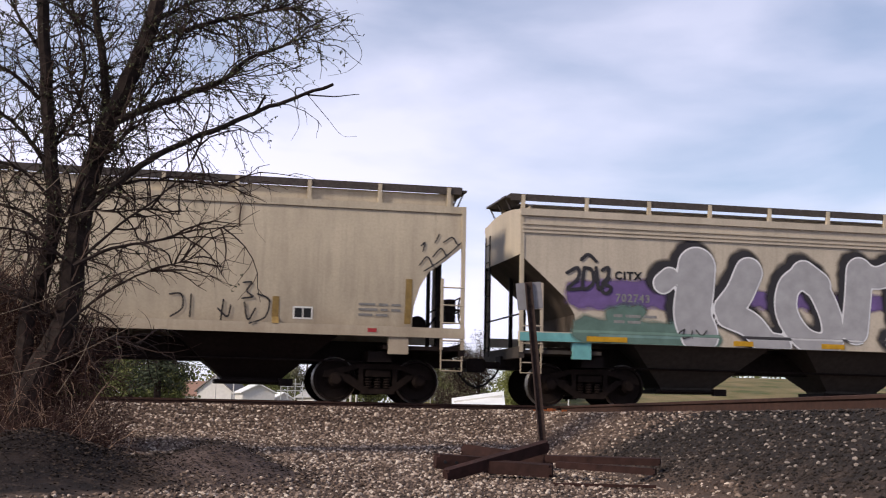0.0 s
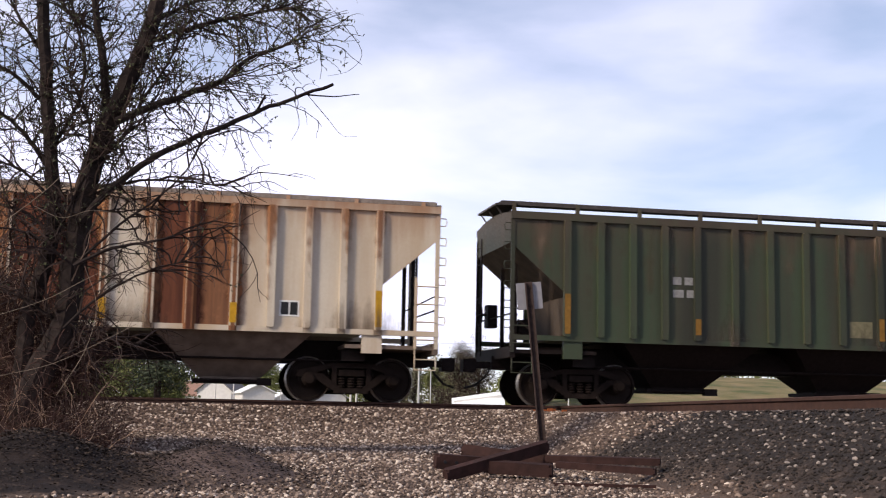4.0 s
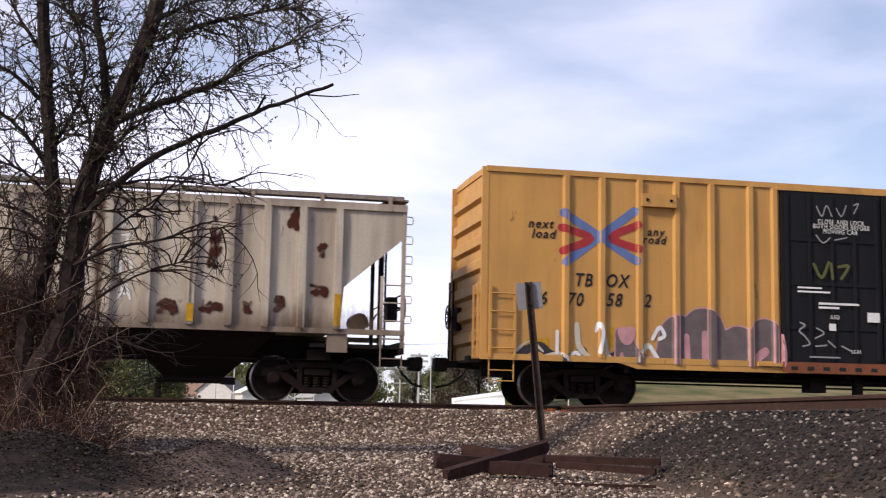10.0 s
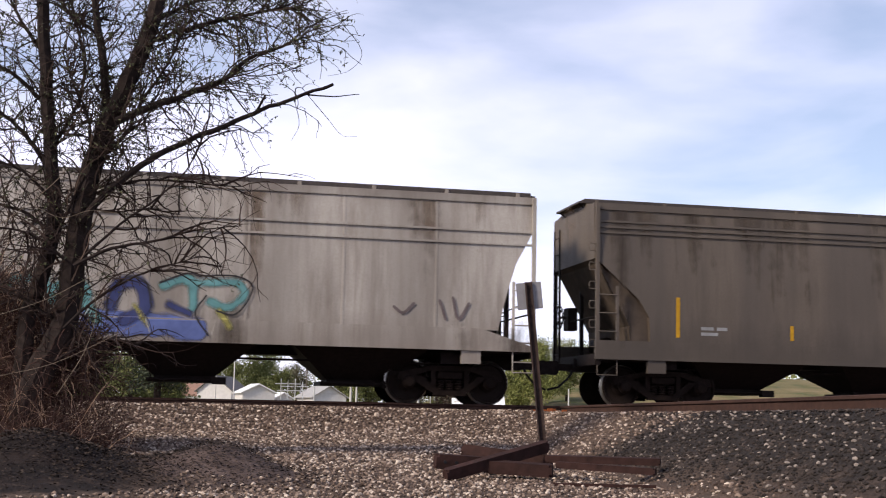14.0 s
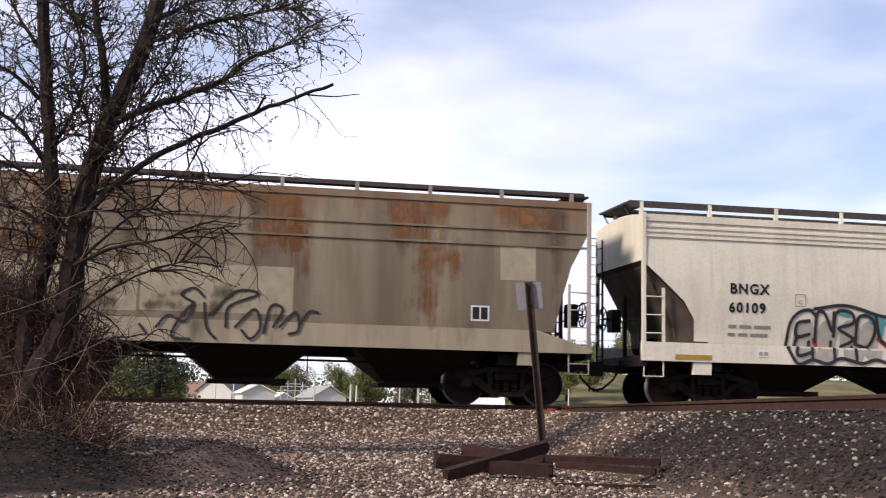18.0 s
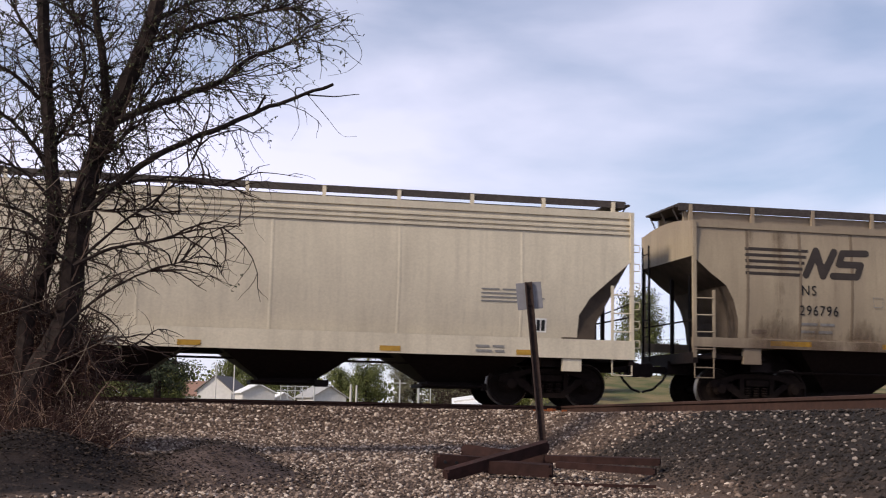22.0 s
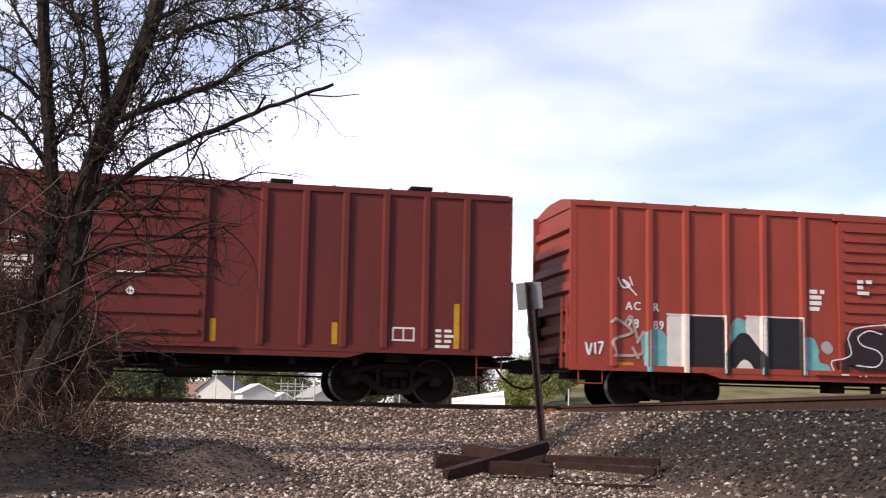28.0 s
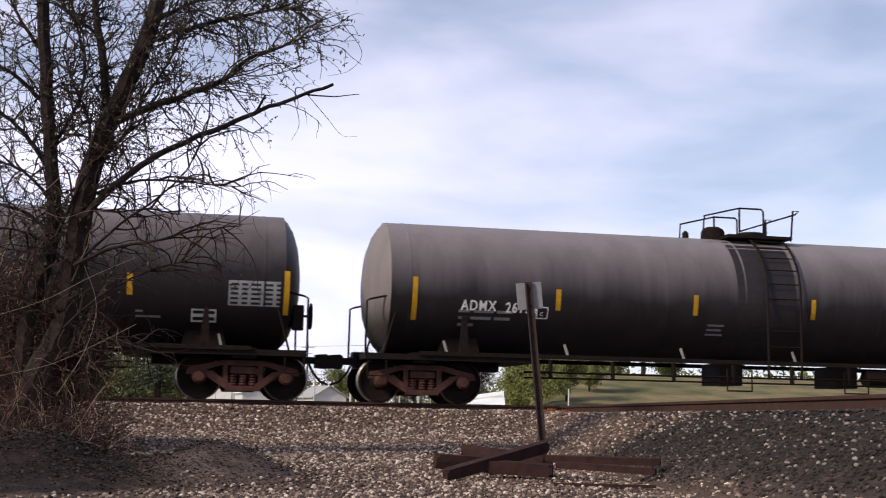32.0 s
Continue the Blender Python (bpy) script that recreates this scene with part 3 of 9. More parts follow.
    part("step", bm, mat, car)


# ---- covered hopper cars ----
# shade under the car ends put into a dark slope colour
M_SLOPE = plain("shaded_slope_sheet", (0.085, 0.064, 0.050), 0.85, 0.0, 0.4, 3)
CUT_LINE = [(0.0, 3.47), (1.30, 2.36), (1.36, 1.52)]
CUT_ROUND = [(0.0, 3.37), (0.46, 2.98), (0.80, 2.74), (0.98, 2.42), (1.10, 2.0), (1.12, 1.56)]
CUT_BEND = [(0.0, 3.22), (0.42, 2.86), (1.0, 2.34), (1.24, 1.96), (1.26, 1.55)]
CUT_STEEP = [(0.06, 3.72), (0.45, 3.0), (0.66, 2.3), (0.82, 1.62)]
CUT_CRADLE = [(0.62, 3.45), (1.5, 2.5), (2.6, 1.38)]


def widths(shape, z, eave, hw):
    if shape == "flat":
        return hw
    if shape == "flow":     # sides that curve in above and below
        up, low = (z - 2.9) / (eave - 2.9), (2.9 - z) / 1.5
        return hw * (1 - 0.05 * max(0, up) ** 2 - 0.10 * max(0, low) ** 2)
    if shape == "drum":     # rounded flanks
        k = (z - 2.35) / (eave - 2.35)
        return hw * (1 - 0.30 * max(0, k) ** 2.2 - 0.05 * max(0, -k) ** 2)
    k = (z - 2.5) / (eave - 2.5)
    return hw * (1 - 0.10 * max(0, k) ** 2 - 0.02 * max(0, -k))


def cut_at(cut, z):
    if z >= cut[0][1]:
        return cut[0][0]
    for (a, p), (b, q) in zip(cut, cut[1:]):
        if z >= q:
            return a + (b - a) * (p - z) / (p - q)
    return cut[-1][0]


def hopper(u0, u1, label, skin, trim, eave=4.15, cut_l=CUT_LINE, cut_r=None, hw=1.55, shape="flat", ribs=(), rib_mat=None, sill=(1.14, 1.50), bays=3, seams=0, ridges=(), walk_mat=None, seam_mat=None,
           posts=12, sill_mat=None, under=None, brake="l", caged=False, irons=False, taper_sill=False, inset=1.75, walk_up=0.0, slope=False, edge=0.095, coaming=0.0):
    """A covered hopper; u0, u1: train coordinates of its two end posts."""
    half, u = (u1 - u0) / 2, (u0 + u1) / 2
    cut_r = cut_r or cut_l
    car = tagged(new("covered_hopper_car"), label, "freight car", "cars of the freight train")
    CARS.append((car, u))
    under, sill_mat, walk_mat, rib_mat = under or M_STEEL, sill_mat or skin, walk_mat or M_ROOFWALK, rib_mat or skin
    zb = sill[1]
    deck = min(sill[0], 1.12)
    # body: flanks, end walls and slope sheets as one closed shell
    zs = sorted({zb, eave, *[z for _, z in cut_l], *[z for _, z in cut_r], *np.linspace(zb, eave, 13).round(3).tolist()})
    zs = [z for z in zs if zb - 1e-6 <= z <= eave + 1e-6]
    nx = 24
    bm = bmesh.new()
    rows = {}
    for s in (-1, 1):
        for z in zs:
            a, b = -half + cut_at(cut_l, z), half - cut_at(cut_r, z)
            w = widths(shape, z, eave, hw)
            rows[s, z] = [bm.verts.new((a + (b - a) * i / nx, s * w, z)) for i in range(nx + 1)]
    for s in (-1, 1):
        for z0, z1 in zip(zs, zs[1:]):
            for i in range(nx):
                bm.faces.new((rows[s, z0][i], rows[s, z0][i + 1], rows[s, z1][i + 1], rows[s, z1][i]))
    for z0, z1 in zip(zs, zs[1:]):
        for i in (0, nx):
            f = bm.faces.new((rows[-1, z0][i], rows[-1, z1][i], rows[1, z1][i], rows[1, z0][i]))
            # faces below the cut take the painted shade tone, those above the skin
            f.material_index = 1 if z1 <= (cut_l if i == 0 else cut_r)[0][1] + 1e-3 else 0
    for i in range(nx):
        bm.faces.new((rows[-1, zs[0]][i], rows[-1, zs[0]][i + 1], rows[1, zs[0]][i + 1], rows[1, zs[0]][i]))
    # cambered roof
    top = []
    w = widths(shape, eave, eave, hw)
    for k in range(1, 6):
        y = -w + 2 * w * k / 6
        top.append([bm.verts.new((rows[-1, zs[-1]][i].co.x, y, eave + 0.13 * (1 - (y / w) ** 2))) for i in (0, nx)])
    line = [[rows[-1, zs[-1]][0], rows[-1, zs[-1]][nx]], *top, [rows[1, zs[-1]][0], rows[1, zs[-1]][nx]]]
    edge_n, edge_f = rows[-1, zs[-1]], rows[1, zs[-1]]
    bm.faces.new((*edge_n, line[1][1], line[1][0]))
    for a, b in zip(line[1:5], line[2:6]):
        bm.faces.new((a[0], a[1], b[1], b[0]))
    bm.faces.new((line[5][0], line[5][1], *edge_f[::-1]))
    for i in (0, 1):
        bm.faces.new([p[i] for p in line])
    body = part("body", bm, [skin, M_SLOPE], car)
    body.data.shade_smooth()
    body.data.set_sharp_from_angle(angle=radians(24))
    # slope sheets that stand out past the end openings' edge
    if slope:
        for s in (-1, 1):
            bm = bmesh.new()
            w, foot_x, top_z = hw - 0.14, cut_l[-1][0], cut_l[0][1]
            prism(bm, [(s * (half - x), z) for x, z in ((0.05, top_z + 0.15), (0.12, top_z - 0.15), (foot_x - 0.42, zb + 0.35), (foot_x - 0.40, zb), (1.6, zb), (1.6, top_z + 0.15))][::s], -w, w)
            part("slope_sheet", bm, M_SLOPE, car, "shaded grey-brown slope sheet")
    # eave chords
    for s in (-1, 1):
        bm = bmesh.new()
        w = widths(shape, eave, eave, hw)
        y0, y1 = sorted((s * (w - 0.02), s * (w + 0.055)))
        box(bm, -half + cut_l[0][0], half - cut_r[0][0], y0, y1, eave - 0.13, eave + 0.02)
        part("top_chord", bm, skin, car)
        # side sill
        bm = bmesh.new()
        ys0, ys1 = sorted((s * (hw - 0.08), s * (hw + 0.035)))
        if taper_sill:
            prism(bm, [(-half - 0.05, sill[0] + 0.06), (-half + 0.1, sill[0]), (half - 0.1, sill[0]), (half + 0.05, sill[0] + 0.06), (half - 0.15, sill[0] + 0.14), (half - 1.2, sill[1] + 0.03),
                       (-half + 1.2, sill[1] + 0.03), (-half + 0.15, sill[0] + 0.14)], ys0, ys1)
        else:
            box(bm, -half, half, ys0, ys1, sill[0], sill[1] + 0.01)
        part("side_sill", bm, sill_mat, car)
    if ribs:
        for s in (-1, 1):
            for x in ribs:
                bm = bmesh.new()
                z0 = zb
                box(bm, x - 0.075, x + 0.075, *sorted((s * (hw - 0.01), s * (hw + 0.085))), z0, eave - 0.13)
                bmesh.ops.bevel(bm, geom=[e for e in bm.edges if abs(e.verts[0].co.z - e.verts[1].co.z) > 1 and abs(e.verts[0].co.y) > hw + 0.05], offset=0.03, segments=1)
                part("side_rib", bm, rib_mat, car)
    for s in (-1, 1):
        for x in (seams if isinstance(seams, list) else [-half + 1.2 + (2 * half - 2.4) * (k + 0.5) / seams for k in range(seams)]):
            bm = bmesh.new()
            prev = None
            for z in np.linspace(zb + 0.02, eave - 0.14, 8):
                w = widths(shape, z, eave, hw)
                cur = [bm.verts.new((x + o, s * (w + h), z)) for o, h in ((-0.05, -0.003), (-0.02, 0.006), (0.02, 0.006), (0.05, -0.003))]
                if prev:
                    for i in range(3):
                        bm.faces.new((prev[i], prev[i + 1], cur[i + 1], cur[i]))
                prev = cur
            part("seam", bm, seam_mat or skin, car)
        for z in ridges:
            w = widths(shape, z, eave, hw)
            bm = bmesh.new()
            y0, y1 = sorted((s * (w - 0.02), s * (w + 0.035)))
            box(bm, -half + cut_l[0][0] + 0.05, half - cut_r[0][0] - 0.05, y0, y1, z - 0.022, z + 0.022)
            part("ridge", bm, skin, car)
    # roofwalk on posts, hatch trough
    wy = 0.86
    for s in (-1, 1):
        bm = bmesh.new()
        y0, y1 = sorted((s * (wy - 0.52), s * wy))
        box(bm, -half - 0.06, half + 0.06, y0, y1, eave + 0.27 + walk_up, eave + 0.305 + walk_up)
        box(bm, -half - 0.04, half + 0.04, s * wy - 0.02, s * wy + 0.02, eave + 0.32 + walk_up - edge, eave + 0.32 + walk_up)
        part("roofwalk", bm, walk_mat, car)
        if coaming:
            bm = bmesh.new()
            y0, y1 = sorted((s * (wy - 0.16), s * (wy - 0.08)))
            box(bm, -half + 0.12, half - 0.12, y0, y1, eave - 0.01, eave + coaming)
            part("roof_coaming", bm, trim, car)
        for i in range(posts):
            x = -half + 0.25 + (2 * half - 0.5) * i / (posts - 1)
            bm = bmesh.new()
            box(bm, x - 0.04, x + 0.04, s * wy - 0.05, s * wy + 0.03, eave + 0.02, eave + 0.30 + walk_up)
            part("roofwalk_post", bm, trim, car)
    bm = bmesh.new()
    box(bm, -half + 0.6, half - 0.6, -0.33, 0.33, eave + 0.08, eave + 0.21 + 0.7 * walk_up)
    bmesh.ops.bevel(bm, geom=bm.edges[:], offset=0.05, segments=1)
    part("hatch_trough", bm, skin, car)
    for s, cut in ((-1, cut_l), (1, cut_r)):
        bm = bmesh.new()
        a, b = sorted((s * (half - 0.35), s * (half + 0.16)))
        box(bm, a, b, -0.86, 0.86, eave + 0.22 + walk_up, eave + 0.262 + walk_up)
        for y in (-0.7, 0.0, 0.7):      # brackets down to the end sheet
            tube(bm, [(s * (half + 0.12), y, eave + 0.22 + walk_up), (s * (half - 0.1), y, eave - 0.05)], 0.018, 5)
        part("end_platform", bm, walk_mat, car)
    # outlet bays
    reach = half - (1.9 if bays > 3 else 2.2)
    wide = 2 * reach / bays
    for k in range(bays):
        x = -reach + wide * (k + 0.5)
        bm = bmesh.new()
        rows2 = []
        for z, hx, hy in ((sill[0] + 0.06, wide * 0.41, hw - 0.12), (0.47, 0.64, 0.50), (0.40, 0.62, 0.48)):
            rows2.append([bm.verts.new((x + a * hx, b * hy, z)) for a, b in ((-1, -1), (1, -1), (1, 1), (-1, 1))])
        for p, q in zip(rows2, rows2[1:]):
            for i in range(4):
                bm.faces.new((p[i], p[(i + 1) % 4], q[(i + 1) % 4], q[i]))
        bm.faces.new(rows2[-1])
        bm.faces.new(rows2[0][::-1])
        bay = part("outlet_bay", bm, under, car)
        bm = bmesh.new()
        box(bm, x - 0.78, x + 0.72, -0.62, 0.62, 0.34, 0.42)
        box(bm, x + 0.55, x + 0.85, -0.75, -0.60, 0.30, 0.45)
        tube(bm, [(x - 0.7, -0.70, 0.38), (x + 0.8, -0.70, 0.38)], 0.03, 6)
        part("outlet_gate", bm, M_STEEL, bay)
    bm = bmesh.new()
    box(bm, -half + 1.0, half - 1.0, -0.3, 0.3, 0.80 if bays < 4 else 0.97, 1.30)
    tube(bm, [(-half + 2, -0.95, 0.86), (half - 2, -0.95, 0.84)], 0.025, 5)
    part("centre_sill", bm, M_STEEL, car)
    for s, cut in ((-1, cut_l), (1, cut_r)):
        # end deck, corner posts, cage
        bm = bmesh.new()
        a, b = sorted((s * (half - cut[-1][0] - 0.6), s * half))
        box(bm, a, b, -hw + 0.05, hw - 0.05, deck - 0.02, deck + 0.06)
        c0, c1 = sorted((s * (half - 0.12), s * half))
        box(bm, c0, c1, -hw, hw, deck - 0.12, deck + 0.12)
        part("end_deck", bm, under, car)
        for y in (-hw + 0.02, hw - 0.02):
            bm = bmesh.new()
            box(bm, *sorted((s * (half - 0.09), s * (half - 0.01))), y - 0.04, y + 0.04, deck, eave)
            part("corner_post", bm, trim, car)
        for y in (-0.55, 0.55):
            bm = bmesh.new()
            box(bm, *sorted((s * (half - 0.42), s * (half - 0.34))), y - 0.04, y + 0.04, deck, min(eave, 3.35))
            part("end_strut", bm, M_STEEL if not caged else trim, car)
        bm = bmesh.new()
        tube(bm, [(s * (half - 0.06), -hw + 0.05, 1.95), (s * (half - 0.06), hw - 0.05, 1.95)], 0.02, 5)
        tube(bm, [(s * (half - 0.06), -hw + 0.05, 2.25), (s * (half - 0.5), -0.3, 2.0)], 0.016, 5)
        part("end_rail", bm, M_STEEL if not caged else trim, car)
        x1 = s * (half - 0.05)
        x0 = s * (half - 0.50)
        ladder(car, min(x0, x1), max(x0, x1), -hw - 0.01, deck, 2.62 if not caged else eave + 0.1, trim, 0.36)
        end_ladder(car, s * (half + 0.0), 1.05, 1.46, deck, eave - 0.25, M_STEEL if not caged else trim)
        stirrup(car, min(x0, x1), max(x0, x1), -hw + 0.02, 0.68, deck, trim)
        if irons and s > 0 or irons == 2:
            grab_irons(car, s * half, s, -hw + 0.02, [sill[0] + 0.35 + 0.42 * i for i in range(6)], trim)
        # side bracket over the truck
        bm = bmesh.new()
        box(bm, *sorted((s * (half - 1.20), s * (half - 1.62))), -hw + 0.0, -hw + 0.12, min(sill[0] - 0.28, 1.0), sill[0] + 0.01)
        part("jacking_pad", bm, sill_mat, car)
    s = -1 if brake == "l" else 1
    brake_wheel(car, s * (half + 0.0), s, 0.55 if s < 0 else -0.45, 2.05, M_STEEL)
    # valve and brake rigging that show through the end openings
    bm = bmesh.new()
    lathe(bm, [(0.18, -0.4), (0.2, -0.36), (0.2, 0.36), (0.18, 0.4)], 12, "y", (s * (half - 0.75), 0.2, sill[0] + 0.36))
    tube(bm, [(s * (half - 0.7), -0.9, sill[0] + 0.2), (s * (half - 0.45), -0.6, sill[0] + 0.5), (s * (half - 0.5), 0.0, sill[0] + 0.3)], 0.02, 5)
    part("air_reservoir", bm, M_STEEL, car)
    running_gear(car, u, half, inset)
    return car, half


# ---- boxcars and tank cars ----
def boxcar(u0, u1, label, skin, roof_z, floor_z, ribs, doors, hw=1.47, end_mat=None, sill_drop=0.12, roof_mat=None, ladder_mat=None, vents=(), flat_top=False, slats=9, rungs=True, inset=2.3):
    """ribs: places of the side ribs; doors: list of (x0, x1, material, kind)."""
    half, u = (u1 - u0) / 2, (u0 + u1) / 2
    car = tagged(new("boxcar"), label, "freight car", "cars of the freight train")
    CARS.append((car, u))
    end_mat, roof_mat, ladder_mat = end_mat or skin, roof_mat or skin, ladder_mat or skin
    bm = bmesh.new()
    box(bm, -half, half, -hw, hw, floor_z + 0.05, roof_z - 0.05)
    part("body", bm, skin, car)
    bm = bmesh.new()
    rise = 0.03 if flat_top else 0.17
    ys = [(-hw - 0.04, roof_z - 0.12), (-hw - 0.04, roof_z), (-0.5, roof_z + rise), (0.5, roof_z + rise), (hw + 0.04, roof_z), (hw + 0.04, roof_z - 0.12)]
    va = [[bm.verts.new((x, y, z)) for y, z in ys] for x in (-half - 0.03, half + 0.03)]
    for i in range(6):
        bm.faces.new((va[0][i], va[0][(i + 1) % 6], va[1][(i + 1) % 6], va[1][i]))
    bm.faces.new(va[0][::-1])
    bm.faces.new(va[1])
    part("roof", bm, roof_mat, car)
    for i in range(int(2 * half // 1.25)):
        bm = bmesh.new()
        x = -half + 0.7 + i * 1.25
        prism(bm, [(x - 0.03, roof_z + rise - 0.02), (x + 0.03, roof_z + rise - 0.02), (x + 0.03, roof_z + rise + 0.03), (x - 0.03, roof_z + rise + 0.03)], -0.5, 0.5)
        part("roof_seam", bm, roof_mat, car)
    for x in vents:
        bm = bmesh.new()
        box(bm, x - 0.24, x + 0.24, -0.7, -0.3, roof_z + 0.17, roof_z + 0.24)
        box(bm, x - 0.2, x + 0.2, -0.66, -0.34, roof_z + 0.08, roof_z + 0.18)
        part("roof_vent", bm, M_STEEL, car, "dark roof vent plate")
    for s in (-1, 1):
        for x in ribs:
            bm = bmesh.new()
            prism(bm, [(x - 0.09, 0), (x - 0.05, 1), (x + 0.05, 1), (x + 0.09, 0)], 0, 1)
            for v in bm.verts:
                y = v.co.y
                e = v.co.z
                v.co = Vector((v.co.x, s * (hw + 0.075 * e), floor_z + 0.10 if y < 0.5 else roof_z - 0.12))
            part("side_rib", bm, skin, car)
        bm = bmesh.new()
        y0, y1 = sorted((s * (hw - 0.03), s * (hw + 0.05)))
        box(bm, -half, half, y0, y1, floor_z, floor_z + 0.13)
        prism(bm, [(-half + 2.9, floor_z + 0.02), (-half + 3.4, floor_z - sill_drop), (half - 3.4, floor_z - sill_drop), (half - 2.9, floor_z + 0.02)], *sorted((s * (hw - 0.05), s * (hw + 0.04))))
        part("side_sill", bm, skin, car)
        for x0, x1, mat, kind in doors:
            bm = bmesh.new()
            y0, y1 = sorted((s * (hw + 0.0), s * (hw + 0.09)))
            box(bm, x0, x1, y0, y1, floor_z + 0.10, roof_z - 0.16)
            door = part("door", bm, mat, car)
            if kind == "plug":
                nb = slats
                for k in range(nb):
                    z = floor_z + 0.32 + (roof_z - floor_z - 0.7) * k / (nb - 1)
                    bm = bmesh.new()
                    for v0, v1 in ((x0 + 0.12, x1 - 0.12),):
                        box(bm, v0, v1, *sorted((s * (hw + 0.09), s * (hw + 0.13))), z - 0.45 / nb, z + 0.45 / nb)
                        bmesh.ops.bevel(bm, geom=[e for e in bm.edges if abs(e.verts[0].co.x - e.verts[1].co.x) > 1], offset=0.03, segments=1)
                    part("corrugation", bm, mat, door)
            else:
                for k in range(5):
                    x = x0 + 0.12 + (x1 - x0 - 0.24) * k / 4
                    bm = bmesh.new()
                    box(bm, x - 0.035, x + 0.035, *sorted((s * (hw + 0.09), s * (hw + 0.13))), floor_z + 0.2, roof_z - 0.25)
                    part("lock_rod", bm, mat, door)
                for z in (floor_z + 0.9, floor_z + 1.9, floor_z + 2.9):
                    bm = bmesh.new()
                    box(bm, x0 + 0.05, x1 - 0.05, *sorted((s * (hw + 0.09), s * (hw + 0.115))), z - 0.04, z + 0.04)
                    part("cross_bar", bm, mat, door)
            for a, b, c, d in ((x0 - 0.6, x1 + 0.6, floor_z + 0.02, floor_z + 0.09), (x0 - 0.1, x1 + 0.1, roof_z - 0.17, roof_z - 0.10)):
                bm = bmesh.new()
                box(bm, a, b, *sorted((s * hw, s * (hw + 0.11))), c, d)
                part("door_track", bm, skin, car)
    for s in (-1, 1):
        # corrugated end
        k = 7
        for i in range(k):
            z = floor_z + 0.25 + (roof_z - floor_z - 0.55) * (i + 0.5) / k
            bm = bmesh.new()
            h = (roof_z - floor_z - 0.55) / k * 0.33
            prism(bm, [(s * (half - 0.01), z - h), (s * (half + 0.10), z - h * 0.55), (s * (half + 0.10), z + h * 0.55), (s * (half - 0.01), z + h)][::s], -hw + 0.12, hw - 0.12)
            part("end_corrugation", bm, end_mat, car)
        for y in (-hw + 0.04, hw - 0.04):
            bm = bmesh.new()
            box(bm, *sorted((s * (half - 0.02), s * (half + 0.12))), y - 0.05, y + 0.05, floor_z, roof_z - 0.02)
            part("corner_post", bm, end_mat, car)
        xa, xb = sorted((s * (half - 0.08), s * (half - 0.62)))
        if rungs:
            ladder(car, xa, xb, -hw - 0.06, floor_z + 0.05, floor_z + 1.6, ladder_mat, 0.42)
        stirrup(car, xa, xb, -hw + 0.02, 0.50, floor_z, ladder_mat)
        end_ladder(car, s * (half + 0.16), -hw + 0.1, -hw + 0.5, floor_z + 0.05, floor_z + 1.6, ladder_mat, 0.42)
        end_ladder(car, s * (half + 0.16), hw - 0.5, hw - 0.1, floor_z + 0.05, floor_z + 1.9, M_STEEL, 0.42)
        bm = bmesh.new()
        box(bm, *sorted((s * (half + 0.0), s * (half + 0.3))), -1.2, 1.2, floor_z - 0.05, floor_z + 0.0)
        part("crossover_step", bm, M_STEEL, car)
    brake_wheel(car, -half - 0.12, -1, 1.0, floor_z + 1.05)
    # underframe and brake rigging
    bm = bmesh.new()
    box(bm, -half + 0.2, half - 0.2, -0.35, 0.35, 0.62, floor_z + 0.1)
    for x in np.linspace(-half + 3.2, half - 3.2, 8):
        box(bm, x - 0.06, x + 0.06, -hw + 0.1, hw - 0.1, 0.75, floor_z + 0.08)
    tube(bm, [(-half + 2.6, -0.8, 0.55), (half - 2.6, -0.75, 0.5)], 0.022, 5)
    tube(bm, [(-half + 2.6, -1.0, 0.68), (half - 2.6, -1.0, 0.66)], 0.03, 5)
    lathe(bm, [(0.16, -0.5), (0.19, -0.45), (0.19, 0.45), (0.16, 0.5)], 12, "x", (1.2, -0.8, 0.62))
    box(bm, -1.6, -1.2, -1.0, -0.6, 0.42, 0.75)
    box(bm, -0.5, -0.3, -1.05, -0.9, 0.36, 0.75)
    part("underframe", bm, M_STEEL, car)
    running_gear(car, u, half, inset, stick=0.75)
    return car, half


def tank_car(u0, u1, label, skin, x_dome, marks_mat, head_mat=None):
    """u0, u1: train coordinates of the platform handrails at its two ends."""
    half, u = (u1 - u0) / 2, (u0 + u1) / 2
    car = tagged(new("tank_car"), label, "freight car", "cars of the freight train")
    CARS.append((car, u))
    R, zc = 1.45, 2.52
    hl = half - 0.55
    bm = bmesh.new()
    lathe(bm, [(R, x) for x in np.linspace(-hl, hl, 10)], 48, "x", (0, 0, zc))
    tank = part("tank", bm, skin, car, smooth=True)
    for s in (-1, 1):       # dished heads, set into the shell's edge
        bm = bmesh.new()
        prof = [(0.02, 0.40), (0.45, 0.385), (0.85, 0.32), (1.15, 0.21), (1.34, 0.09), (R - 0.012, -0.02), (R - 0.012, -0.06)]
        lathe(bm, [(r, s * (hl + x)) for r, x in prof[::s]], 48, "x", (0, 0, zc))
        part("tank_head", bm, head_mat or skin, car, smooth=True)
    for x in (-hl + 0.42, hl - 0.42, x_dome - 0.75, x_dome + 0.75, x_dome - 2.6, x_dome + 2.6):
        bm = bmesh.new()
        lathe(bm, [(R - 0.01, -0.025), (R + 0.008, -0.02), (R + 0.008, 0.02), (R - 0.01, 0.025)], 48, "x", (x, 0, zc))
        part("jacket_band", bm, skin, car, smooth=True)
    # fittings on top
    bm = bmesh.new()
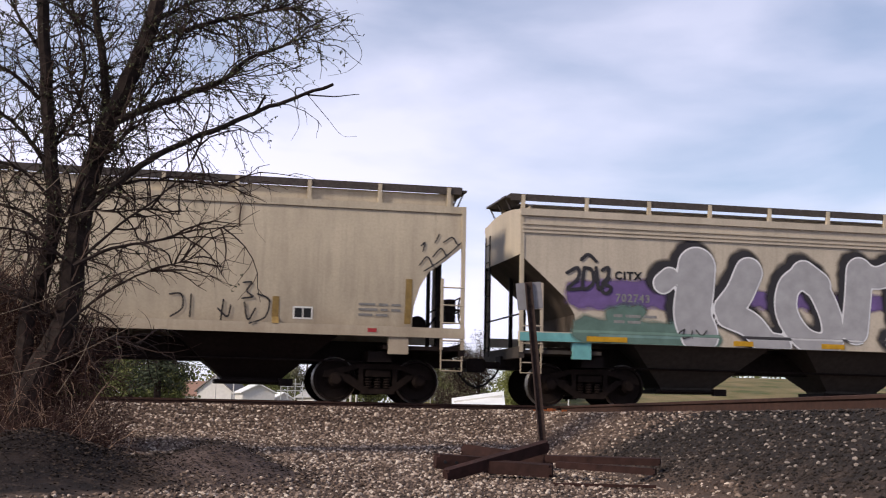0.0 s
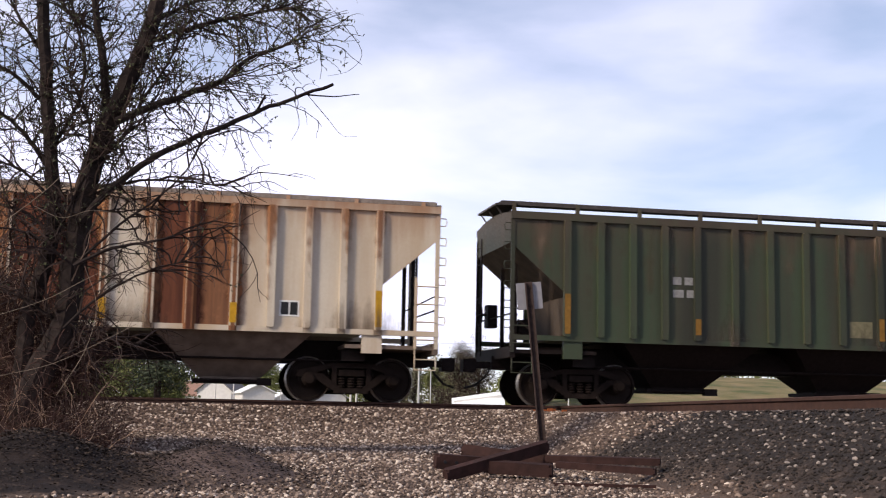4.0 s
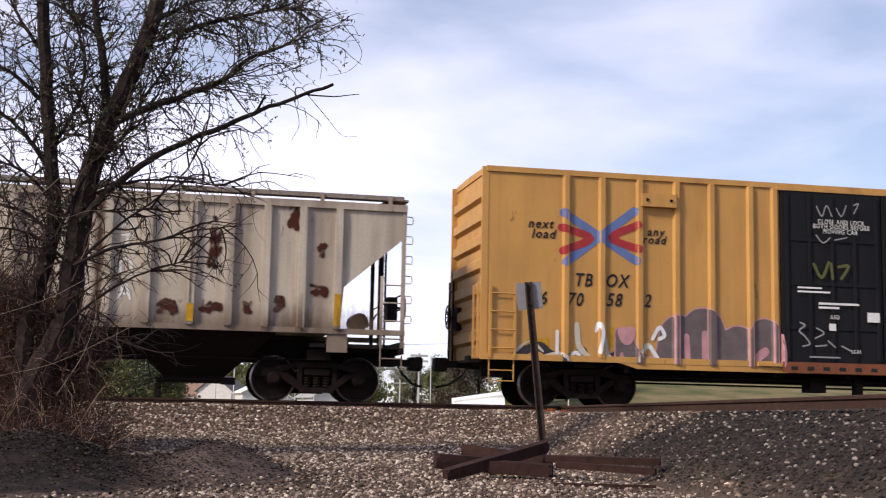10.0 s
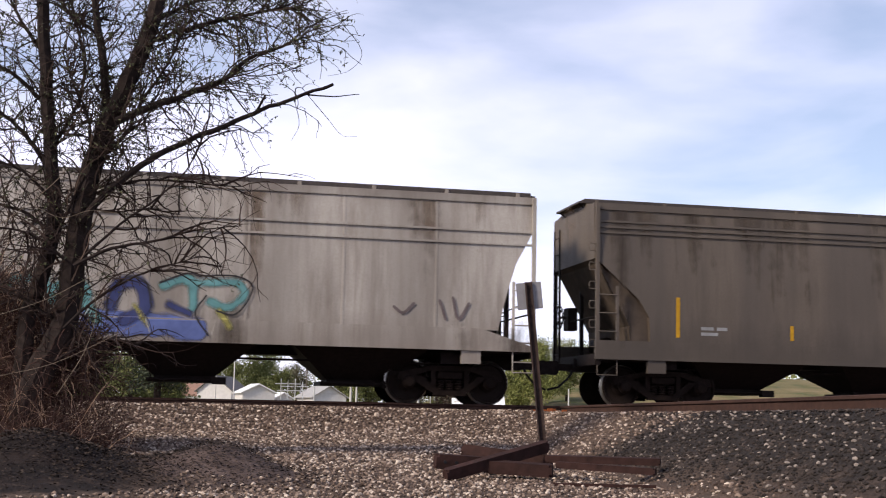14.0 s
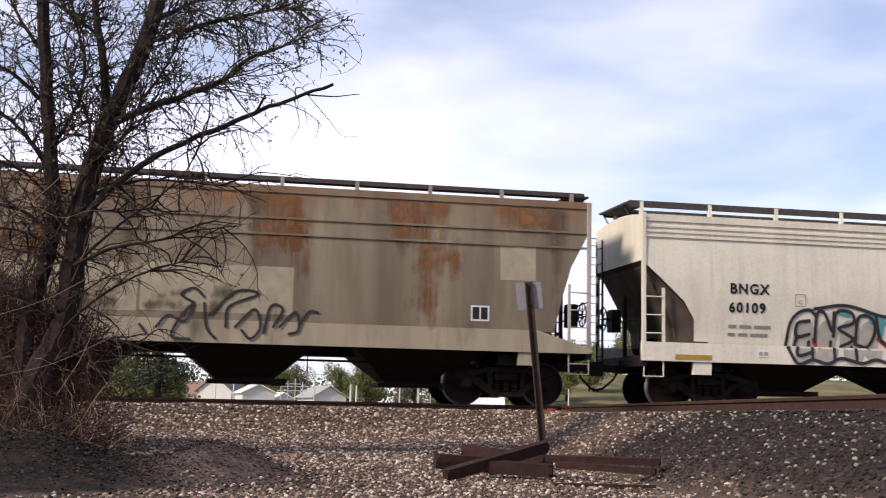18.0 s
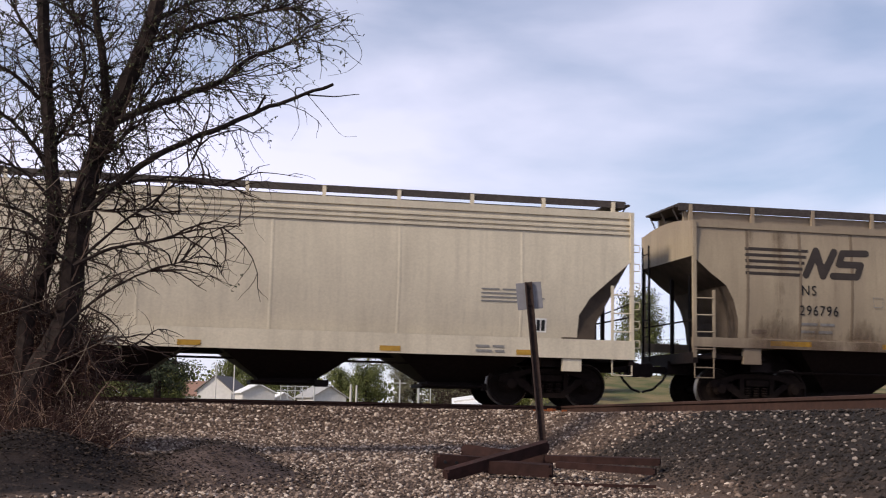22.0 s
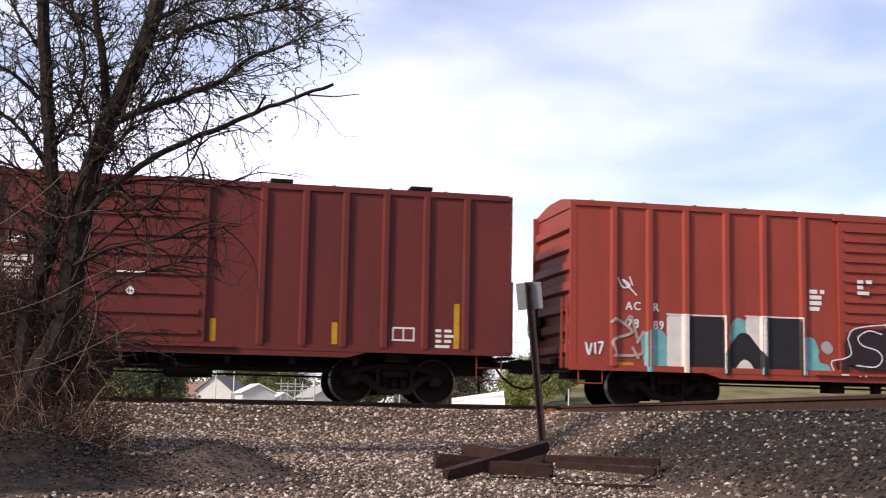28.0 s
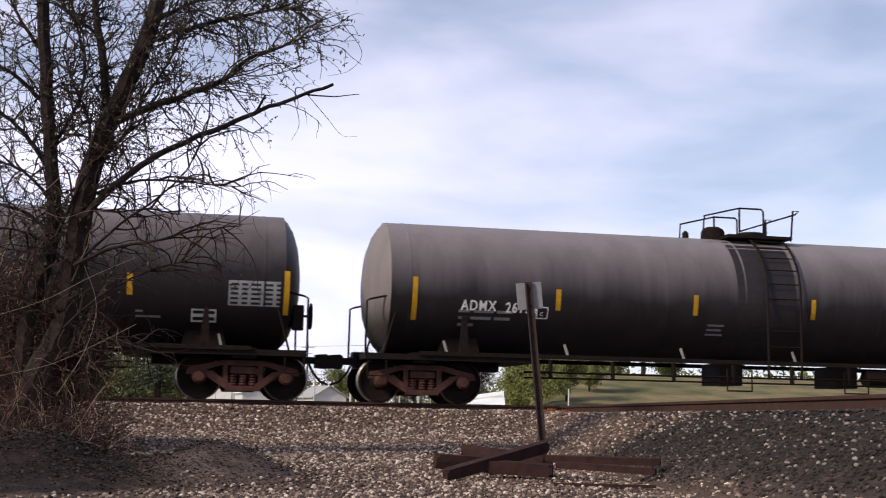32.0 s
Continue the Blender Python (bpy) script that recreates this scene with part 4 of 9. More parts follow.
    box(bm, x_dome - 0.85, x_dome + 0.75, -0.75, 0.75, zc + R - 0.02, zc + R + 0.05)
    part("top_platform", bm, M_STEEL, car, "dark steel platform grating")
    bm = bmesh.new()
    lathe(bm, [(0.28, 0), (0.28, 0.2), (0.25, 0.27), (0.15, 0.33), (0.03, 0.34)], 16, "z", (x_dome - 0.9, 0, zc + R - 0.03))
    part("valve_housing", bm, M_BOGIE, car, smooth=True)
    bm = bmesh.new()
    lathe(bm, [(0.36, 0), (0.36, 0.16), (0.3, 0.2), (0.05, 0.22)], 16, "z", (x_dome + 0.05, 0, zc + R))
    part("manway", bm, M_STEEL, car, smooth=True)
    bm = bmesh.new()
    lathe(bm, [(0.08, 0), (0.08, 0.2), (0.03, 0.26)], 10, "z", (x_dome - 1.55, 0.1, zc + R - 0.06))
    part("vent_valve", bm, M_STEEL, car)
    for y in (-0.7, 0.7):
        bm = bmesh.new()
        zt, z0 = zc + R + 0.67, zc + R - 0.05
        tube(bm, [(x_dome - 1.45, y, z0), (x_dome - 1.42, y, zt - 0.22), (x_dome - 0.55, y, zt), (x_dome + 0.0, y, zt), (x_dome + 0.05, y, zt - 0.06), (x_dome + 0.05, y, z0)], 0.022, 6)
        tube(bm, [(x_dome - 0.55, y, zt), (x_dome - 0.55, y, z0)], 0.022, 6)
        tube(bm, [(x_dome + 0.12, y, z0), (x_dome + 0.12, y, zt - 0.32), (x_dome + 0.85, y, zt - 0.08), (x_dome + 0.95, y, zt), (x_dome + 0.80, y, zt), (x_dome + 0.74, y, z0)], 0.022, 6)
        part("handrail", bm, M_STEEL, car, "dark pipe handrail")
    # straps with rungs beside the platform
    for x in (x_dome - 0.28, x_dome + 0.52):
        bm = bmesh.new()
        pts = [(x, -(R + 0.10) * math.sin(a), zc + (R + 0.10) * math.cos(a)) for a in np.linspace(0.35, 1.62, 8)] + [(x, -R - 0.10, 1.0), (x, -R - 0.08, 0.72)]
        tube(bm, pts, 0.03, 6)
        part("ladder_stile", bm, M_STEEL, car)
    bm = bmesh.new()
    for a in np.linspace(0.5, 1.6, 6):
        tube(bm, [(x_dome - 0.28, -(R + 0.10) * math.sin(a), zc + (R + 0.10) * math.cos(a)), (x_dome + 0.52, -(R + 0.10) * math.sin(a), zc + (R + 0.10) * math.cos(a))], 0.014, 5)
    for z in (1.75, 1.4, 0.75):
        tube(bm, [(x_dome - 0.28, -R - 0.10, z), (x_dome + 0.52, -R - 0.10, z)], 0.016, 5)
    part("ladder", bm, M_STEEL, car)
    # side rail, brackets, saddles
    for s in (-1, 1):
        bm = bmesh.new()
        box(bm, -half + 1.2, half - 1.2, *sorted((s * 1.28, s * 1.40)), 1.00, 1.09)
        part("side_rail", bm, marks_mat, car)
        for x in np.linspace(-half + 1.8, half - 1.8, 6):
            bm = bmesh.new()
            tube(bm, [(x, s * 1.34, 1.05), (x - 0.07, s * 1.28, 1.32)], 0.03, 5)
            part("rail_bracket", bm, M_GREYMARK, car)
    for s in (-1, 1):
        bm = bmesh.new()
        x = s * (half - 2.15)
        prism(bm, [(x - 0.10, 1.05), (x + 0.10, 1.05), (x + 0.06, 1.85), (x - 0.04, 1.85)], -1.40, -1.30)
        prism(bm, [(x - 0.5, 0.95), (x + 0.5, 0.95), (x + 0.35, 1.5), (x - 0.35, 1.5)], -0.92, 0.92)
        part("saddle", bm, M_STEEL if s < 0 else M_BOGIE, car)
        bm = bmesh.new()
        box(bm, *sorted((s * (half - 3.8), s * (half - 0.05))), -1.35, 1.35, 0.90, 1.02)
        box(bm, *sorted((s * (half - 3.2), s * (half - 0.0))), -0.3, 0.3, 0.72, 1.0)
        part("end_platform", bm, M_STEEL, car)
        for y in (-1.3, 1.3):
            bm = bmesh.new()
            tube(bm, [(s * (half - 0.05), y, 1.0), (s * (half - 0.06), y, 2.12), (s * (half - 0.14), y, 2.16), (s * (half - 0.75), y, 2.30), (s * (half - 1.25), y * 0.95, 2.34)], 0.025, 6)
            tube(bm, [(s * (half - 0.42), y, 1.0), (s * (half - 0.78), y, 2.28)], 0.025, 6)
            part("end_handrail", bm, M_STEEL, car)
        stirrup(car, *sorted((s * (half - 0.1), s * (half - 0.5))), -1.32, 0.55, 0.95, M_STEEL)
    brake_wheel(car, half - 0.1, 1, -0.75, 1.78)
    bm = bmesh.new()
    for z, r in ((0.72, 0.025), (0.60, 0.02)):
        tube(bm, [(-half + 3.6, -0.95, z), (half - 3.6, -0.95, z)], r, 5)
    for x in np.linspace(-half + 4.2, half - 4.2, 7):
        box(bm, x - 0.03, x + 0.03, -1.0, -0.9, 0.58, 1.0)
    lathe(bm, [(0.17, -0.45), (0.2, -0.4), (0.2, 0.4), (0.17, 0.45)], 12, "x", (half - 4.6, -0.6, 0.78))
    for x in (x_dome - 0.7, x_dome + 2.2):
        box(bm, x - 0.28, x + 0.28, -0.5, 0.5, 0.55, 1.05)
        tube(bm, [(x - 0.3, -0.95, 0.9), (x - 0.3, -0.95, 0.42), (x + 0.3, -0.95, 0.42), (x + 0.3, -0.95, 0.9)], 0.022, 5)
    part("bottom_fittings", bm, M_STEEL, car)
    running_gear(car, u, half, 1.33, red=True, stick=0.5)
    return car, half


# ---- the train, car by car, as it passes ----
CARS = []
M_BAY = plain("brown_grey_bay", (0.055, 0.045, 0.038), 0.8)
M_BAY_PALE = plain("rusty_grey_bay", (0.20, 0.15, 0.12), 0.8, 0, 0.5, 3)
P_A = paint("cream_paint", (0.52, 0.44, 0.33), grime=0.30, zones=[((0.24, 0.18, 0.13), 1.8, 1.4, 0.4)], seed=1)
P_B = paint("cream_paint_clean", (0.56, 0.48, 0.38), grime=0.22, seed=2)
P_C = paint("rust_streaked_paint", (0.60, 0.53, 0.43), dirt=(0.36, 0.24, 0.14), grime=0.45, rusty=0.0, panels=((0.42, 0.29, 0.17), 0.9, 0.40, 0.66, 0.6), seed=3, zones=[((0.28, 0.13, 0.06), 3.3, 4.2, 0.75)])
P_D = paint("green_paint", (0.042, 0.060, 0.032), dirt=(0.055, 0.040, 0.028), grime=0.75, panels=((0.022, 0.020, 0.016), 0.9, 0.42, 0.6, 0.6), zones=[((0.075, 0.05, 0.034), 3.5, 4.15, 0.6)], seed=4)
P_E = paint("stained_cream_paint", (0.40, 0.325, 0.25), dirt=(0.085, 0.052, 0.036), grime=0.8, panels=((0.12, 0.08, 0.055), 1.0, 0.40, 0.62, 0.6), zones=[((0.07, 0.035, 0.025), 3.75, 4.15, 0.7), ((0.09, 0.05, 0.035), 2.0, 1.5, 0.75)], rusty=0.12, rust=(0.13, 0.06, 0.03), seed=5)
P_E_RIB = paint("dirty_rib_paint", (0.33, 0.265, 0.205), dirt=(0.09, 0.055, 0.04), grime=0.8, rusty=0.1, seed=35)
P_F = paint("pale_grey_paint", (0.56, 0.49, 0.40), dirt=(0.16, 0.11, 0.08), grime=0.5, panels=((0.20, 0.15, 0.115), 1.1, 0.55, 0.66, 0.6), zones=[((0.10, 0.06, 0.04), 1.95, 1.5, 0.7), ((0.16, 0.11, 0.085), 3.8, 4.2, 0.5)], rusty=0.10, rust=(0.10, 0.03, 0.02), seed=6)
P_G = paint("ochre_paint", (0.56, 0.30, 0.085), dirt=(0.24, 0.12, 0.05), grime=0.30, rusty=0.06, seed=7)
P_G_RUST = paint("rusted_ochre_sill", (0.22, 0.075, 0.035), dirt=(0.10, 0.035, 0.02), grime=0.7, rough=0.8, seed=38)
P_G_DOOR = paint("black_door_paint", (0.011, 0.011, 0.013), dirt=(0.022, 0.021, 0.021), grime=0.3, seed=8, gloss=0.12, rough=0.6)
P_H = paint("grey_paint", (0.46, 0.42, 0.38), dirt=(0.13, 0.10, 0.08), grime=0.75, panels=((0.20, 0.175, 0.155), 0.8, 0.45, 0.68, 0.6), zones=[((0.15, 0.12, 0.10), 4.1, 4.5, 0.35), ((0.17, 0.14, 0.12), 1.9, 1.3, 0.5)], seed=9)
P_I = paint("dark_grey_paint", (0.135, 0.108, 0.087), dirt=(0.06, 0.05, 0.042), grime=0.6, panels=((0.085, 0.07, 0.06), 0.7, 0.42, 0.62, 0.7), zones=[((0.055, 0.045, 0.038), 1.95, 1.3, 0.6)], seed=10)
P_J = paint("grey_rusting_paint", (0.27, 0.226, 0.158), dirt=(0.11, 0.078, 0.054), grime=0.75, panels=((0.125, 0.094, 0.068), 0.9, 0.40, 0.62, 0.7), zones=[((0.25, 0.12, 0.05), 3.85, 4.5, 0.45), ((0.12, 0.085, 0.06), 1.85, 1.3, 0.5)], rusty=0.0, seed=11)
P_J_SILL = paint("pale_tan_sill_paint", (0.37, 0.312, 0.225), dirt=(0.13, 0.095, 0.07), grime=0.45, seed=39)
P_K = paint("pale_cream_paint", (0.76, 0.70, 0.58), grime=0.12, seed=12)
P_L = paint("warm_cream_paint", (0.68, 0.60, 0.465), grime=0.18, seed=13)
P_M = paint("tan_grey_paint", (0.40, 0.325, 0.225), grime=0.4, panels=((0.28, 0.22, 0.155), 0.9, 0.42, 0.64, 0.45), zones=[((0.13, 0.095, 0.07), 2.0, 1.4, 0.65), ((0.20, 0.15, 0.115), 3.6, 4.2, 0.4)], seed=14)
P_M_SEAM = paint("dirty_seam", (0.20, 0.15, 0.10), grime=0.5, seed=34)
P_N = paint("tan_rusty_paint", (0.62, 0.38, 0.15), dirt=(0.36, 0.16, 0.05), grime=0.55, panels=((0.40, 0.19, 0.065), 0.8, 0.45, 0.66, 0.65), zones=[((0.34, 0.12, 0.035), 3.2, 4.1, 0.95), ((0.30, 0.12, 0.035), 2.9, 2.1, 0.7, 0.8), ((0.12, 0.042, 0.016), 2.35, 1.5, 0.95, 0.9)], rusty=0.12, rust=(0.28, 0.09, 0.03), seed=15)
P_N_SILL = paint("orange_tan_paint", (0.42, 0.18, 0.06), dirt=(0.30, 0.12, 0.04), grime=0.5, seed=36)
P_N2 = paint("pale_yellow_paint", (0.62, 0.52, 0.32), grime=0.2, rusty=0.08, seed=16)
P_O = paint("brown_red_paint", (0.140, 0.024, 0.020), dirt=(0.06, 0.018, 0.016), grime=0.45, seed=17)
P_P = paint("orange_red_paint", (0.32, 0.052, 0.034), dirt=(0.13, 0.035, 0.025), grime=0.4, seed=18)
# grey over the upper tank: sky sheen put into the colour, some dust
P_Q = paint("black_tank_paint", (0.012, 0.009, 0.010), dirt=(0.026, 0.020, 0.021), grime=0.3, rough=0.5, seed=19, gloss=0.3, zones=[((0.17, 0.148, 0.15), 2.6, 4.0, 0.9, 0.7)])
# ends painted paler for the sun on them, some dust; darker towards the foot
P_R_HEAD = paint("dusty_sunlit_head_paint", (0.20, 0.175, 0.175), dirt=(0.10, 0.085, 0.085), grime=0.4, seed=37, zones=[((0.03, 0.025, 0.025), 2.2, 1.6, 0.9, 0.6)])
# top half greyed: painted sky sheen along with dust
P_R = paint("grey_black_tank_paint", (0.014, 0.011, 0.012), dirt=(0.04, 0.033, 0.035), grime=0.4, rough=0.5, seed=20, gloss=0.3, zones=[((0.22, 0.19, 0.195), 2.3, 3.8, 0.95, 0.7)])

RIBS_E = [-7.0, -6.24, -5.5, -4.76, -4.0, -3.1, -2.25, -1.38, -0.5, 0.45, 1.38, 2.3, 3.08, 3.96, 4.72, 5.46, 6.2, 6.95]
RIBS_C = [x + 0.08 for x in RIBS_E]
RIBS_D = [x - 0.06 for x in RIBS_E]
RIBS_F = RIBS_E
car_a, ha = hopper(-11.3, 6.01, "weathered cream covered hopper with rounded end openings and faint tags", P_A, P_A, 4.16, CUT_ROUND, shape="flow", seams=0, bays=3, brake="r", sill=(1.36, 1.56), walk_up=0.24, edge=0.16, coaming=0.40, walk_mat=M_WALK_DARK)
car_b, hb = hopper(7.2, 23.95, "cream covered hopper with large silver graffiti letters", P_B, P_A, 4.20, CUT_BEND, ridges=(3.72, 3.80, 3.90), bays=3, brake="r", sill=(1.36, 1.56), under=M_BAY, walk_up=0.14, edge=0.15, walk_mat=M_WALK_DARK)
car_c, hc = hopper(25.25, 41.91, "cream ribbed covered hopper with heavy brown rust streaks", P_C, P_C, 4.12, CUT_LINE, ribs=RIBS_C, irons=2, brake="l", sill=(1.38, 1.48), under=M_BAY_PALE, walk_up=-0.08)
car_d, hd = hopper(43.46, 60.1, "dark green ribbed covered hopper, faded and dirty", P_D, P_D, 4.12, CUT_LINE, ribs=RIBS_D, walk_up=0.05, irons=2, brake="l", sill=(1.38, 1.48), walk_mat=M_WALK_DARK)
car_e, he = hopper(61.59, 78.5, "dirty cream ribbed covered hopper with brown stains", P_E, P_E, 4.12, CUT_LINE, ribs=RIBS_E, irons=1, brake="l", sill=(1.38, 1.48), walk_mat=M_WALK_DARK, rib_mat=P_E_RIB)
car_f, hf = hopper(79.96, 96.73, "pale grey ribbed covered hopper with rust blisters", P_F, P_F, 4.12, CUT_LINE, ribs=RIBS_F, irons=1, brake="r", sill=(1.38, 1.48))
RIBS_G = [-7.60, -6.78, -5.91, -5.05, -4.22, -3.29, -2.70, 3.41, 4.34, 5.20, 6.02, 6.91, 7.74, 8.65]
RIBS_O = [-2.69, -3.53, -4.41, -5.33, 2.60, 3.47, 4.31, 5.17, 6.04, 6.92]
RIBS_P = [-6.95, -6.12, -5.27, -4.31, -3.41, -2.46, 2.63, 3.55, 4.47, 5.34, 6.29, 7.19]
car_g, hg = boxcar(98.49, 117.22, "tall ochre yellow boxcar with black double doors and graffiti", P_G, 5.12, 0.95, RIBS_G, [(-2.57, -0.10, P_G_DOOR, "rod"), (-0.06, 2.44, P_G_DOOR, "rod")], hw=1.52, flat_top=True)
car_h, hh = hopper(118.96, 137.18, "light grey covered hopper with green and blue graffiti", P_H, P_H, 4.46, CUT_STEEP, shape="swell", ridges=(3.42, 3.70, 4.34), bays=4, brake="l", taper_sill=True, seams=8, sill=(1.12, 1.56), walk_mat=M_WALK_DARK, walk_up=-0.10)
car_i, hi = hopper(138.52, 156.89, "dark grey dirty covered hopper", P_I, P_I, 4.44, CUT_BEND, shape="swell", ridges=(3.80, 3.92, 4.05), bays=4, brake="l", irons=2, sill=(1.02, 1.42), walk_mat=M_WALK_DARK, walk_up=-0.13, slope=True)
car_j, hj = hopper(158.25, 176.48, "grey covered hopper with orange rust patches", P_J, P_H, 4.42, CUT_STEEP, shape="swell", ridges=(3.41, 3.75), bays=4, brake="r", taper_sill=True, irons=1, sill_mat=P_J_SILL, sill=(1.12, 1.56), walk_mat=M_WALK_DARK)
car_k, hk = hopper(177.64, 196.28, "clean pale cream covered hopper with outlined graffiti", P_K, P_K, 4.24, CUT_BEND, shape="flow", ridges=(3.77, 3.88, 3.99), bays=4, seams=0, brake="l", sill=(1.02, 1.42), walk_up=0.10, walk_mat=M_WALK_DARK, slope=True, edge=0.15)
car_l, hl_ = hopper(197.52, 215.97, "warm cream covered hopper, nearly unmarked", P_L, P_L, 4.24, CUT_BEND, shape="flow", ridges=(3.77, 3.88, 3.99), bays=4, seams=6, irons=1, brake="l", sill=(1.02, 1.42), walk_up=0.05, slope=True, edge=0.15, walk_mat=M_WALK_DARK)
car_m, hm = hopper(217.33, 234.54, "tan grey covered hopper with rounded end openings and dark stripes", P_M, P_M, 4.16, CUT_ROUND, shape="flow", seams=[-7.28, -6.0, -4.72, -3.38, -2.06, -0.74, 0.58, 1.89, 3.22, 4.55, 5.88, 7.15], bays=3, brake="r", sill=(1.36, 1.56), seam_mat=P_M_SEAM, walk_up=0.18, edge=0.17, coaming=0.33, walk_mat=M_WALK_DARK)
car_n, hn = hopper(235.87, 254.43, "tan drum-sided covered hopper streaked with orange rust", P_N, P_N2, 4.18, CUT_CRADLE, hw=1.58, shape="drum", bays=4, brake="l", caged=True, sill=(1.10, 1.38), sill_mat=P_N_SILL, walk_up=0.12, walk_mat=M_WALK_DARK)
for s in (-1, 1):       # gusset plates that carry the drum's ends
    for y in (-1, 1):
        bm = bmesh.new()
        outline = [(s * (hn - 0.66), 3.52), (s * (hn - 0.66), 1.16), (s * (hn - 2.75), 1.16), (s * (hn - 2.62), 1.42)]
        prism(bm, outline, *sorted((y * 1.44, y * 1.47)))
        part("gusset_plate", bm, P_N2, car_n, "pale yellow triangular gusset plate")
car_o, ho = boxcar(256.12, 271.71, "brown-red ribbed boxcar with a plug door", P_O, 4.48, 1.02, RIBS_O, [(-1.87, 1.47, P_O, "plug")], slats=8, rungs=False, vents=(-3.12, 3.00, 6.06))
car_p, hp = boxcar(273.27, 288.91, "orange-red ribbed boxcar with large black and white graffiti", P_P, 4.49, 0.78, RIBS_P, [(-1.6, 1.5, P_P, "plug")], slats=14, rungs=False)
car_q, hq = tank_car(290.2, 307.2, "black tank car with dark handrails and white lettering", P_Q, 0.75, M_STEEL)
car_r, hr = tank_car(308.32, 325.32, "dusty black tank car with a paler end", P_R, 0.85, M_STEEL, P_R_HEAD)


# ---- foreground: tree, brush, sign, timbers ----
M_BARK = plain("brown_bark", (0.030, 0.020, 0.017), 0.9, 0.0, 0.55, 14, 0.8, 0.02)
M_TWIG = island("twig_bark", [(0.015, 0.008, 0.007), (0.028, 0.015, 0.012), (0.050, 0.029, 0.023), (0.12, 0.08, 0.06)], bump=0, pos=(0.0, 0.5, 0.9, 1.0))
M_BRUSH = island("dry_brush", [(0.022, 0.008, 0.006), (0.042, 0.016, 0.011), (0.076, 0.033, 0.024), (0.40, 0.27, 0.19)], bump=0, pos=(0.0, 0.45, 0.80, 1.0))
M_YOUNG = island("young_leaf", [(0.022, 0.024, 0.012), (0.038, 0.042, 0.018), (0.065, 0.072, 0.030), (0.13, 0.14, 0.06)], bump=0, rough=0.6)
M_LITTER = island("leaf_litter", [(0.010, 0.007, 0.006), (0.020, 0.013, 0.011), (0.036, 0.024, 0.018), (0.08, 0.056, 0.042)], bump=0)


class Soup:
    """Collects thin tubes and leaves as plain lists."""

    def __init__(self):
        self.v, self.f = [], []

    def tube(self, pts, r0, r1, sides=3):
        base, k = len(self.v), len(pts)
        for i, p in enumerate(pts):
            d = (pts[min(i + 1, k - 1)] - pts[max(i - 1, 0)]).normalized()
            a = d.cross(Vector((0.3, 0.2, 1)) if abs(d.z) < 0.95 else Vector((1, 0, 0))).normalized()
            c = d.cross(a)
            r = r0 + (r1 - r0) * i / (k - 1)
            self.v += [tuple(p + r * (math.cos(q * math.tau / sides) * a + math.sin(q * math.tau / sides) * c)) for q in range(sides)]
        for i in range(k - 1):
            for q in range(sides):
                b, e = base + i * sides, (q + 1) % sides
                self.f.append((b + q, b + e, b + sides + e, b + sides + q))
        self.f.append(tuple(base + q for q in range(sides))[::-1])
        self.f.append(tuple(base + (k - 1) * sides + q for q in range(sides)))

    def leaf(self, p, d, n, length, wide):
        s = d.cross(n).normalized() * wide
        b = len(self.v)
        m = p + d * length * 0.5 + n * length * 0.08
        self.v += [tuple(p), tuple(m - s), tuple(p + d * length), tuple(m + s)]
        self.f.append((b, b + 1, b + 2, b + 3))


def smooth_path(ctrl, n):
    """Catmull-Rom through control points."""
    c = [Vector(p) for p in ctrl]
    c = [c[0] * 2 - c[1], *c, c[-1] * 2 - c[-2]]
    out = []
    for i in range(len(c) - 3):
        for k in range(n):
            t = k / n
            p0, p1, p2, p3 = c[i:i + 4]
            out.append(0.5 * (2 * p1 + (p2 - p0) * t + (2 * p0 - 5 * p1 + 4 * p2 - p3) * t * t + (3 * p1 - p0 - 3 * p2 + p3) * t ** 3))
    return out + [c[-2]]


def unit(rnd):
    while True:
        v = Vector((rnd.uniform(-1, 1), rnd.uniform(-1, 1), rnd.uniform(-1, 1)))
        if 0.05 < v.length < 1:
            return v.normalized()


def wander(p, d, length, n, bend, droop, rnd):
    """A crooked twig's points."""
    pts = [p]
    for _ in range(n):
        d = (d + unit(rnd) * bend + Vector((0, 0, -droop))).normalized()
        pts.append(pts[-1] + d * length / n)
    return pts


tree = tagged(new("tree"), "brown crooked tree with fine bare twigs and small young leaves", "tree")
